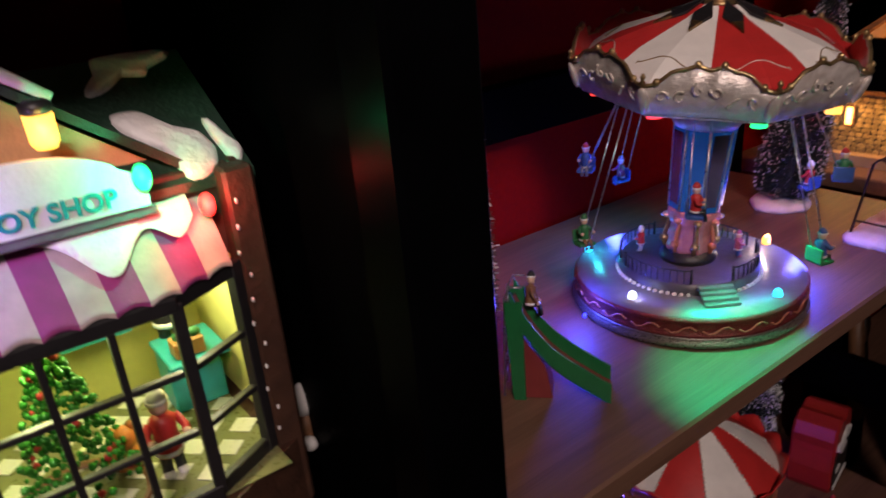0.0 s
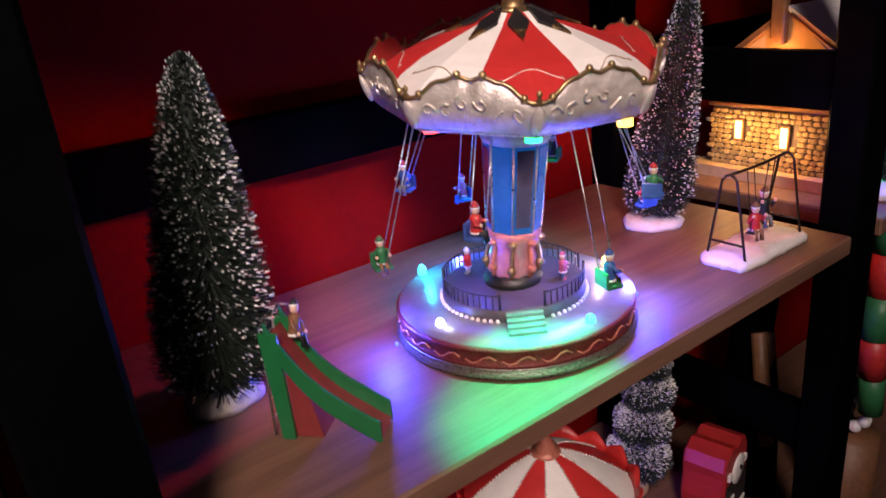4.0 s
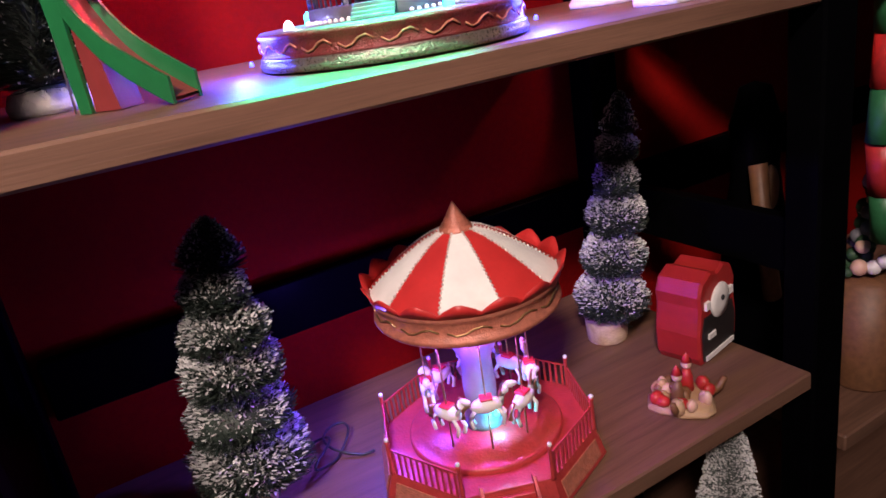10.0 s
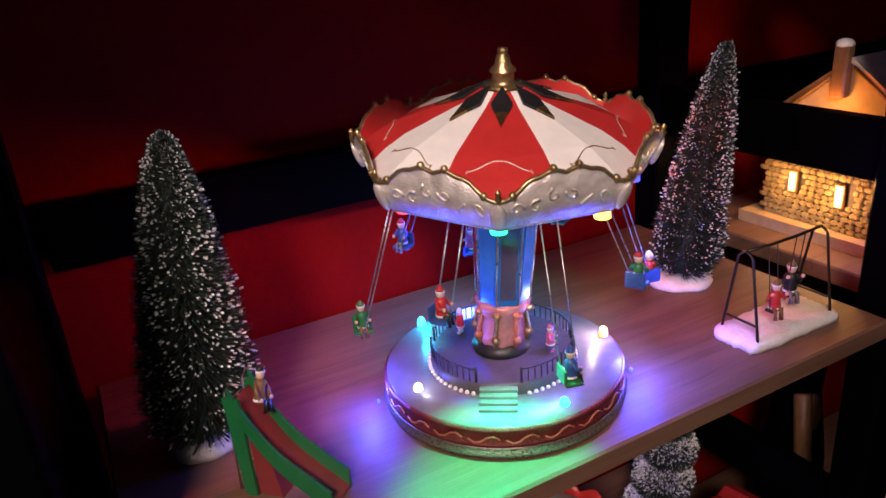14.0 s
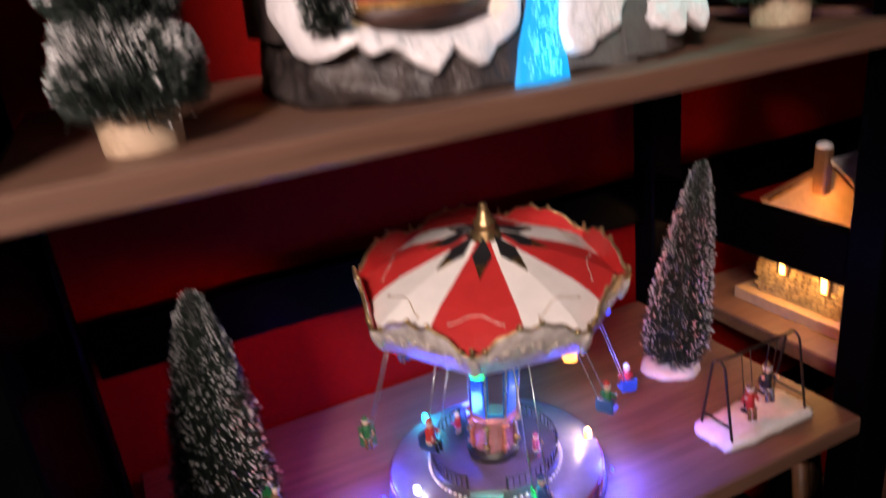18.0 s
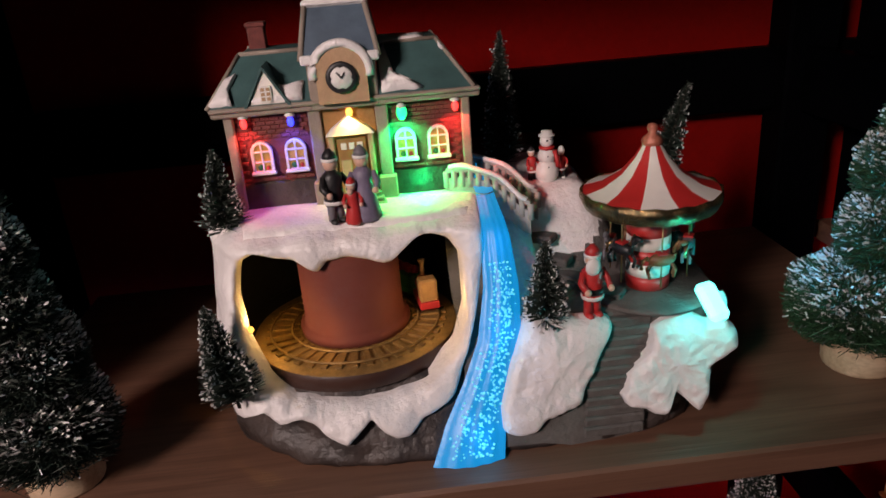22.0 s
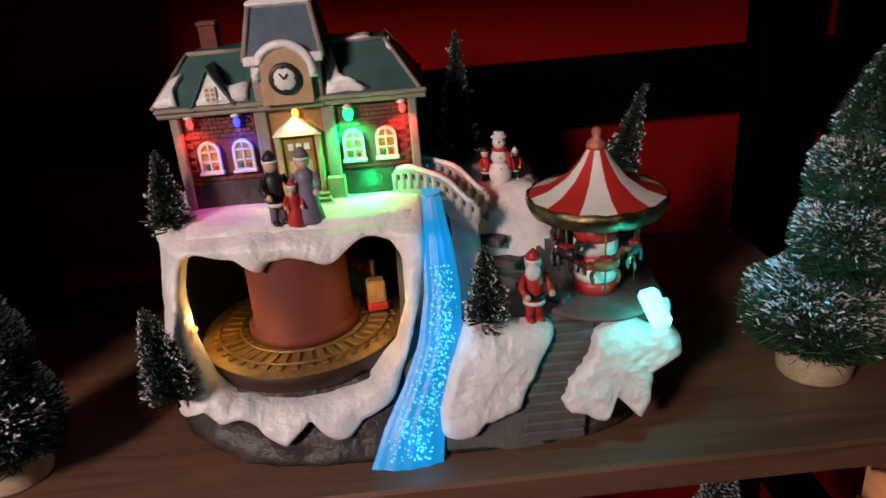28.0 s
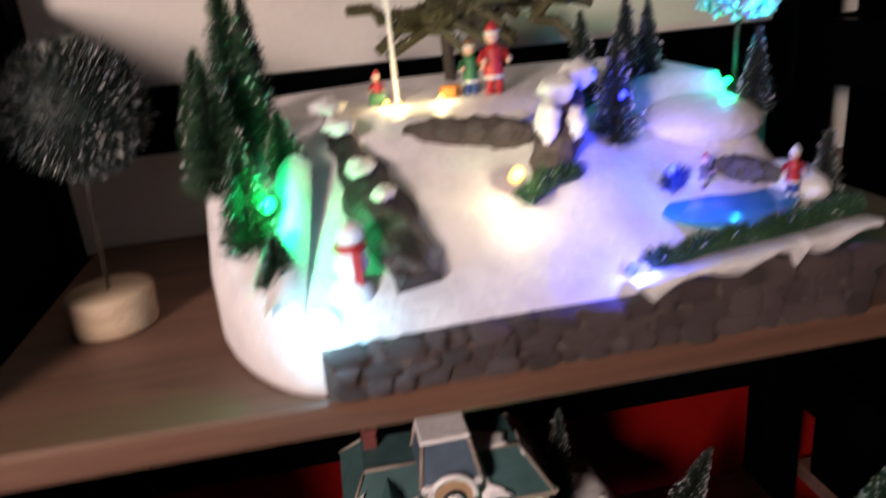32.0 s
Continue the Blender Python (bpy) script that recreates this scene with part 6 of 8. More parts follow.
    P("beard", Shape().ball((0.4380, 0.0528, 1.5235), (0.0050, 0.0032, 0.0060), 0, 12, 9).ball((0.4395, 0.0600, 1.5262), (0.0056, 0.0040, 0.0045), 0, 10, 7), M_FWHITE)
    P("belt", Shape().lathe([(0.0072, 1.5040), (0.0074, 1.5060), (0.0068, 1.5078)], 14, (0.439, 0.058, 0)), M_FBLK)
    sm = Shape().ball((0.4345, 0.1605, 1.556), (0.0088, 0.0085, 0.0098), 0, 14, 10).ball((0.4345, 0.1605, 1.5685), (0.0066, 0.0064, 0.007), 0, 14, 10).ball((0.4345, 0.160, 1.5795), (0.0052, 0.0052, 0.0052), 0, 12, 9)
    sm.lathe([(0.0055, 1.5735), (0.0062, 1.5745), (0.0055, 1.5757)], 14, (0.4345, 0.1603, 0), 1)
    sm.tube([(0.4385, 0.1535, 1.5735), (0.4405, 0.1525, 1.5655), (0.4405, 0.1520, 1.561)], 0.0016, 1, 6)
    sm.lathe([(0.0062, 1.5832), (0.0060, 1.5842), (0.0042, 1.5846), (0.0040, 1.5872)], 14, (0.4345, 0.160, 0), 0)
    sm.ball((0.4338, 0.1552, 1.5805), 0.0009, 2, 6, 5).ball((0.4365, 0.1555, 1.5812), 0.0006, 2, 6, 5).ball((0.434, 0.1543, 1.569), 0.0006, 2, 6, 5).ball((0.434, 0.1530, 1.561), 0.0006, 2, 6, 5)
    P("snowman", sm, [M_FWHITE, M_FRED, M_FBLK], "painted snowman with a red scarf")
    # trees
    small_tree(v, *(I @ Vector((0.2060, 0.112, 1.551))), 0.055, 0.019, 41, frost=0.16)
    small_tree(v, *(I @ Vector((0.2095, 0.040, 1.464))), 0.060, 0.022, 42, lean=(-0.012, 0.012), frost=0.32, count=2600)
    small_tree(v, *(I @ Vector((0.4085, 0.0570, 1.484))), 0.058, 0.0185, 43, frost=0.25)
    small_tree(v, *(I @ Vector((0.409, 0.212, 1.552))), 0.102, 0.020, 44, lean=(0.002, -0.003), frost=0.13, count=2600)
    small_tree(v, *(I @ Vector((0.520, 0.195, 1.490))), 0.120, 0.026, 45, lean=(0.024, -0.026), frost=0.16, count=2600)
    return v, I, P


village, V_IN, VP = station()


def station_house():
    """The station building on its plateau, in shelf coordinates."""
    hx0, hx1, hy0, hy1, zb, ze = 0.2125, 0.3755, 0.141, 0.232, 1.553, 1.6225
    h = VP("station_house", Shape().box(((hx0 + hx1) / 2, (hy0 + hy1) / 2 + 0.001, (zb + ze) / 2), (hx1 - hx0, hy1 - hy0, ze - zb), bevel=0.001), M_BRICKJ, "red brick station house with a clock tower")

    def Q(name, s, m, label=""):
        return VP(name, s, m, label, h)

    # plinth, corner pilasters, cornice
    Q("plinth", Shape().box(((hx0 + hx1) / 2, hy0 - 0.0005, zb + 0.011), (hx1 - hx0 + 0.002, 0.004, 0.022), bevel=0.0008), M_ROCK, "dark stone plinth")
    for x, w in ((hx0 + 0.002, 0.006), (hx1 - 0.002, 0.006), (0.2715, 0.0085), (0.3165, 0.0085)):
        Q("pilaster", Shape().box((x, hy0 - 0.002, (zb + ze) / 2), (w, 0.006, ze - zb), bevel=0.0008), M_PILLAR, "grey stone pilaster")
        if 0.25 < x < 0.34:
            Q("pilaster_foot", Shape().box((x, hy0 - 0.004, zb + 0.010), (w + 0.004, 0.010, 0.020), bevel=0.001), M_PILLAR)
    Q("cornice", Shape().box(((hx0 + hx1) / 2, (hy0 + hy1) / 2, ze + 0.0015), (hx1 - hx0 + 0.016, hy1 - hy0 + 0.016, 0.004), bevel=0.001).box(((hx0 + hx1) / 2, (hy0 + hy1) / 2, ze + 0.0048), (hx1 - hx0 + 0.017, hy1 - hy0 + 0.021, 0.003), bevel=0.001), M_PILLAR, "grey moulded cornice")
    # hipped roof wings
    for x0, x1 in ((hx0 - 0.009, 0.272), (0.3165, hx1 + 0.004)):
        left = x0 < 0.25
        b = [(x0, hy0 - 0.009), (x1, hy0 - 0.009), (x1, hy1 + 0.009), (x0, hy1 + 0.009)]
        t = [(x0 + (0.021 if left else 0.0), hy0 + 0.022), (x1 - (0 if left else 0.021), hy0 + 0.022), (x1 - (0 if left else 0.021), hy1 - 0.022), (x0 + (0.021 if left else 0), hy1 - 0.022)]
        z0, z1 = ze + 0.0065, ze + 0.0365
        vs = [(x, y, z0) for x, y in b] + [(x, y, z1) for x, y in t]
        Q("roof", Shape().add(vs, [(0, 1, 5, 4), (1, 2, 6, 5), (2, 3, 7, 6), (3, 0, 4, 7), (4, 5, 6, 7), (0, 3, 2, 1)]), M_ROOF, "teal slate hipped roof")
        edge = [(vs[i], vs[i + 4]) for i in ((0, 3) if left else (1, 2))]
        for p, q in edge:
            Q("hip_ridge", Shape().tube([p, q], 0.0016, n=6), M_PILLAR)
        Q("ridge", Shape().tube([vs[4], vs[5]], 0.0018, n=6).tube([vs[5 if left else 4], vs[6 if left else 7]], 0.0018, n=6), M_PILLAR)
    rng = random.Random(9)

    def roof_snow(pts, lift=0.0034):
        n = len(pts)
        cx = Vector((sum(p[0] for p in pts) / n, sum(p[1] for p in pts) / n, sum(p[2] for p in pts) / n))
        ring = []
        for k in range(n):
            a, b = Vector(pts[k]), Vector(pts[(k + 1) % n])
            for q in (0, 0.25, 0.5, 0.75):
                p = a.lerp(b, q)
                ring.append(p + (cx - p) * 0.10 * rng.random())
        m = len(ring)
        up = Vector((0, -0.6, 0.8)) * lift
        vs = [tuple(p - up * 0.4) for p in ring] + [tuple(p + up * 0.7) for p in ring] + [tuple(p.lerp(cx, 0.35) + up) for p in ring] + [tuple(cx + up)]
        Q("roof_snow", Shape().add(vs, [(i, (i + 1) % m, m + (i + 1) % m, m + i) for i in range(m)] + [(m + i, m + (i + 1) % m, 2 * m + (i + 1) % m, 2 * m + i) for i in range(m)] + [(2 * m + i, 2 * m + (i + 1) % m, 3 * m) for i in range(m)], 0, True), M_SNOW, "patch of snow")

    yf = hy0 - 0.009
    def on_roof(x, k):
        return (x, yf + 0.031 * k, ze + 0.0068 + 0.030 * k)
    roof_snow([on_roof(0.2045, 0.02), on_roof(0.220, 0.02), on_roof(0.2175, 0.30), on_roof(0.2235, 0.62), on_roof(0.2155, 0.5)])
    roof_snow([on_roof(0.231, 0.02), on_roof(0.266, 0.02), on_roof(0.268, 0.36), on_roof(0.255, 0.28), on_roof(0.243, 0.40)])
    roof_snow([on_roof(0.318, 0.02), on_roof(0.347, 0.02), on_roof(0.334, 0.14), on_roof(0.325, 0.30), on_roof(0.322, 0.95), on_roof(0.3175, 0.6)])
    roof_snow([on_roof(0.318, 0.95), on_roof(0.350, 1.0), (0.352, yf + 0.050, ze + 0.0375), (0.318, yf + 0.060, ze + 0.0375)])
    roof_snow([(0.3590, yf + 0.022, ze + 0.0330), (0.3720, yf + 0.026, ze + 0.0170), (0.3780, yf + 0.055, ze + 0.0100), (0.3610, yf + 0.055, ze + 0.0345)])
    # small dormer gable
    gx, gy = 0.243, hy0 - 0.0085
    Q("dormer", Shape().prism([(gx - 0.0115, ze + 0.007), (gx + 0.0115, ze + 0.007), (gx, ze + 0.029)], -0.018, 0.0, at=pose(0, gy, 0, 90, 0, 0) @ pose(0, 0, 0)), M_CREAM, "little plaster dormer")
    for sx in (-1, 1):
        Q("dormer_roof", Shape().add([(gx, gy - 0.002, ze + 0.0315), (gx + sx * 0.0155, gy - 0.002, ze + 0.0055), (gx + sx * 0.0155, gy + 0.020, ze + 0.0055), (gx, gy + 0.026, ze + 0.0315), (gx, gy - 0.002, ze + 0.0292), (gx + sx * 0.0135, gy - 0.002, ze + 0.0055), (gx + sx * 0.0135, gy + 0.020, ze + 0.0055), (gx, gy + 0.026, ze + 0.0292)],
          [(0, 1, 2, 3), (4, 5, 6, 7), (0, 1, 5, 4), (1, 2, 6, 5), (2, 3, 7, 6), (3, 0, 4, 7)]), M_ROOF)
    dw = Q("dormer_window", Shape().box((gx, gy - 0.0008, ze + 0.0135), (0.0078, 0.0014, 0.0105), bevel=0.0003), M_FWHITE)
    for kx in (-1, 1):
        for kz in (-1, 0, 1):
            VP("dormer_pane", Shape().box((gx + 0.0018 * kx, gy - 0.0016, ze + 0.0135 + 0.0031 * kz), (0.0024, 0.0006, 0.0021), bevel=0.0001), M_TAN, "", dw)
    # tower
    tx, tw = 0.2935, 0.0225
    Q("tower", Shape().box((tx, 0.158, ze + 0.016), (2 * tw, 0.052, 0.033), bevel=0.001), M_PILLAR, "clock tower body")
    zt = ze + 0.0325
    b = [(tx - tw - 0.003, 0.130), (tx + tw + 0.003, 0.130), (tx + tw + 0.003, 0.190), (tx - tw - 0.003, 0.190)]
    t = [(tx - 0.0195, 0.145), (tx + 0.0195, 0.145), (tx + 0.0195, 0.180), (tx - 0.0195, 0.180)]
    vs = [(x, y, zt) for x, y in b] + [(x, y, zt + 0.032) for x, y in t]
    Q("tower_roof", Shape().add(vs, [(0, 1, 5, 4), (1, 2, 6, 5), (2, 3, 7, 6), (3, 0, 4, 7), (4, 5, 6, 7), (0, 3, 2, 1)]), M_ROOFB, "steep blue-grey slate tower roof")
    for i in range(4):
        Q("hip_ridge", Shape().tube([vs[i], vs[i + 4]], 0.0020, n=6), M_PILLAR)
    Q("tower_cap", Shape().box((tx, 0.1625, zt + 0.0335), (0.043, 0.039, 0.005), bevel=0.0018), M_SNOW, "snow on the tower's flat top")
    for sx in (-1, 1):
        Q("tower_eave", Shape().box((tx + sx * (tw - 0.002), 0.1325, zt), (0.010, 0.010, 0.006), bevel=0.001), M_SNOW)
    arch = [(tx - 0.0165, ze + 0.004)] + [(tx + 0.0165 * math.cos(radians(180 - 180 * j / 14)), ze + 0.0235 + 0.0165 * math.sin(radians(180 * j / 14))) for j in range(15)] + [(tx + 0.0165, ze + 0.004)]
    Q("clock_gable", Shape().prism([(x, z) for x, z in arch], -0.006, 0.0035, at=pose(0, 0.130, 0, 90, 0, 0)), M_TAN, "rounded tan clock gable")
    Q("gable_hood", Shape().tube([(tx + 0.0185 * math.cos(radians(190 - 200 * j / 16)), 0.1275, ze + 0.0235 + 0.0185 * math.sin(radians(-10 + 200 * j / 16))) for j in range(17)], 0.0030, n=8), M_SNOW, "snow over the clock gable")
    clk = Q("clock", Shape().lathe([(0.0098, 0), (0.0104, 0.0008), (0.0098, 0.0022), (0.0080, 0.0022)], 28, at=pose(tx, 0.1262, ze + 0.0205, 90, 0, 0)), M_FBLK, "round clock with a white face")
    VP("clock_face", Shape().lathe([(0.0074, 0.0022), (0.0070, 0.0028), (0, 0.0028)], 24, at=pose(tx, 0.1262, ze + 0.0205, 90, 0, 0), wave=lambda a, k: (1 - 0.14 * (math.cos(4 * a) > 0.75), 0)), M_FWHITE, "", clk)
    for ang, ln in ((38, 0.0050), (-35, 0.0042)):
        VP("clock_hand", Shape().box((0, ln / 2, 0.0032), (0.0011, ln, 0.0005), at=pose(tx, 0.1262, ze + 0.0205, 90, 0, 0) @ pose(0, 0, 0, 0, 0, ang)), M_FBLK, "", clk)
    # windows
    for x in (0.2325, 0.2555, 0.3310, 0.3535):
        zc, w, hh = 1.5925, 0.0057, 0.0092
        def arc(k, g=0.0):
            return [(x - w * k, zc - hh - g)] + [(x + w * k * math.cos(radians(180 - 180 * j / 8)), zc + 0.004 + w * k * math.sin(radians(180 * j / 8))) for j in range(9)] + [(x + w * k, zc - hh - g)]
        win = Q("window", Shape().prism(arc(1.0), 0, 0.0012, at=pose(0, hy0 - 0.0002, 0, 90, 0, 0)), M_WINLIT, "lit arched window")
        o, i2 = arc(1.28, 0.0014), arc(0.96)
        n = len(o)
        vs = [(a, hy0 - 0.0034, c) for a, c in o] + [(a, hy0 - 0.0034, c) for a, c in i2] + [(a, hy0 - 0.0002, c) for a, c in o] + [(a, hy0 - 0.0002, c) for a, c in i2]
        fs = [(i, (i + 1) % n, n + (i + 1) % n, n + i) for i in range(n)] + [(i, (i + 1) % n, 2 * n + (i + 1) % n, 2 * n + i) for i in range(n)] + [(n + i, n + (i + 1) % n, 3 * n + (i + 1) % n, 3 * n + i) for i in range(n)]
        VP("window_frame", Shape().add(vs, fs), M_FWHITE, "", win)
        VP("mullion", Shape().box((x, hy0 - 0.0024, zc), (0.0011, 0.0014, 0.0200), bevel=0.0002).box((x, hy0 - 0.0024, zc - 0.003), (0.0108, 0.0014, 0.0010), bevel=0.0002).box((x, hy0 - 0.0024, zc + 0.0040), (0.0108, 0.0014, 0.0012), bevel=0.0002), M_FWHITE, "", win)
        VP("window_sill", Shape().box((x, hy0 - 0.003, zc - 0.0106), (0.0165, 0.005, 0.002), bevel=0.0004), M_FWHITE, "", win)
        q = Shape()
        q.ball((x - 0.002, hy0 - 0.0016, zc - 0.007), (0.0022, 0.0008, 0.0022), 0, 6, 5).ball((x + 0.003, hy0 - 0.0016, zc - 0.0075), (0.0015, 0.0008, 0.0018), 1, 6, 5)
        VP("window_wreath", q, [M_FGREEN, M_FRED], "", win)
    # door bay
    dx = 0.2940
    Q("door_bay", Shape().box((dx, hy0 - 0.0006, 1.5875), (0.036, 0.003, 0.069), bevel=0.0005), M_DOOR, "golden door bay")
    Q("door_hood", Shape().prism([(dx - 0.0165, 1.604), (dx + 0.0165, 1.604), (dx + 0.0130, 1.608), (dx, 1.617), (dx - 0.0130, 1.608)], 0.0, 0.010, at=pose(0, hy0, 0, 90, 0, 0)), M_CREAM, "little pediment over the door")
    door = Q("door", Shape().box((dx, hy0 - 0.003, 1.577), (0.020, 0.003, 0.047), bevel=0.0005), M_DOOR, "panelled golden door")
    for kx in (-1, 0, 1):
        VP("door_pane", Shape().box((dx + 0.0055 * kx, hy0 - 0.0050, 1.5955), (0.0038, 0.001, 0.0045), bevel=0.0002), M_CREAM, "", door)
    for kx in (-1, 1):
        VP("door_panel", Shape().box((dx + 0.0048 * kx, hy0 - 0.0048, 1.572), (0.007, 0.001, 0.028), bevel=0.0003), M_TAN, "", door)
        Q("door_column", Shape().box((dx + 0.0135 * kx, hy0 - 0.004, 1.579), (0.004, 0.006, 0.050), bevel=0.0006), M_TAN)
    for k in range(3):
        Q("door_step", Shape().box((dx + 0.002, hy0 - 0.008 - 0.004 * k, 1.5615 - 0.0026 * k), (0.030 + 0.003 * k, 0.008, 0.0026), bevel=0.0004), M_PILLAR)
    # wall lamps
    for x, m, c, p, z in ((0.2245, L_RED, RED, 0.09, 1.6170), (0.2555, L_BLUE, BLUE, 0.09, 1.6160), (0.2950, L_AMBER, AMBER, 0.19, 1.6185), (0.3300, L_GREEN, (0.0, 1.0, 0.22), 0.50, 1.6150), (0.3665, L_RED, RED, 0.13, 1.6160)):
        lm = Q("wall_lamp", Shape().lathe([(0.0030, 0.0035), (0.0036, 0.0045), (0.0012, 0.0065)], 10, (x, hy0 - 0.0050, z)), M_FWHITE, "small coloured wall lamp")
        VP("bulb", Shape().ball((x, hy0 - 0.0050, z), (0.0023, 0.0023, 0.0036) if c != (0.0, 1.0, 0.22) else (0.0036, 0.0030, 0.0052), 0, 10, 8), m, "", lm)
        spot("wall_lamp_light", (x, hy0 - 0.0115, z - 0.002), (x, hy0 - 0.003, z - 0.030), c, p * 1.5, 120, 0.0015)
    Q("shop_ledge", Shape().box((0.3405, hy0 - 0.006, 1.5555), (0.036, 0.008, 0.003), bevel=0.0006), M_SNOW, "snowy ledge")
    # Added green light for the ledge's bright edge; no lamp stands here.
    lamp("wall_lamp_light", 0.3405, hy0 - 0.014, 1.566, (0.0, 1.0, 0.22), 0.09, 0.0015)
    Q("chimney", Shape().box((0.2330, 0.200, ze + 0.0445), (0.012, 0.012, 0.019), bevel=0.0006).box((0.2330, 0.200, ze + 0.0530), (0.014, 0.014, 0.003), bevel=0.0006), M_BRICKJ, "dark brick chimney")
    # brick courses on the two wings, each brick proud of its joint
    me = Shape().box((0, 0, 0), (0.0060, 0.0010, 0.0027), bevel=0.0002).mesh("brick", [M_BRICK])
    for x0, x1 in ((0.2195, 0.2660), (0.3220, 0.3705)):
        for row in range(15):
            z = 1.5765 + 0.0030 * row
            x = x0 + (0.0031 if row % 2 else 0)
            while x < x1:
                if not any(abs(x - wx) < 0.0115 and 1.579 < z < 1.6065 for wx in (0.2325, 0.2555, 0.3310, 0.3535)):
                    o = part("brick", me, None, h, "", V_IN @ pose(x, hy0, z))
                x += 0.0062


station_house()

# ---- shelf D: the skating and sledging hill ----


def topiary():
    t = thing("topiary_ball", 0.066, 0.158, ZD, "round frosted bristle ball on a stick in a pale log foot", "tree")
    part("foot", Shape().lathe([(0.0285, 0.0004), (0.0295, 0.003), (0.030, 0.026), (0.029, 0.028), (0, 0.028)], 28), M_LOG, t, "round pale wooden foot")
    part("stem", Shape().tube([(0, 0, 0.024), (0.003, 0, 0.08), (0.008, -0.002, 0.150)], 0.0013, n=6), M_BARK, t)
    rng = random.Random(51)
    s = Shape()
    vs, fs, ms = [], [], []
    c = Vector((0.010, -0.003, 0.154))
    for _ in range(14000):
        d = Vector((rng.gauss(0, 1), rng.gauss(0, 1), rng.gauss(0, 1))).normalized()
        r = 0.0445 * (0.88 + 0.16 * rng.random())
        p0, p1 = c + d * (r - 0.011), c + d * r + Vector((rng.gauss(0, 1), rng.gauss(0, 1), rng.gauss(0, 1))) * 0.0022
        side = d.cross(Vector((rng.gauss(0, 1), rng.gauss(0, 1), rng.gauss(0, 1)))).normalized() * 0.00035
        o = len(vs)
        mid = p0.lerp(p1, 0.65)
        vs += [p0 - side, p0 + side, mid + side, mid - side, p1 + side, p1 - side]
        fs += [[o, o + 1, o + 2, o + 3], [o + 3, o + 2, o + 4, o + 5]]
        ms += [0, 1 if rng.random() < 0.15 else 2 if rng.random() < 0.2 else 0]
    s.v, s.f, s.m = [tuple(p) for p in vs], fs, ms
    ob = part("crown", raw_mesh(s, "crown", [M_NEEDLE, M_FROST, M_FROSTG]), None, t, "frosted bristle ball")
    part("inner_bristles", Shape().ball(tuple(c), 0.040, 0, 16, 12), M_NEEDLE, t)


topiary()


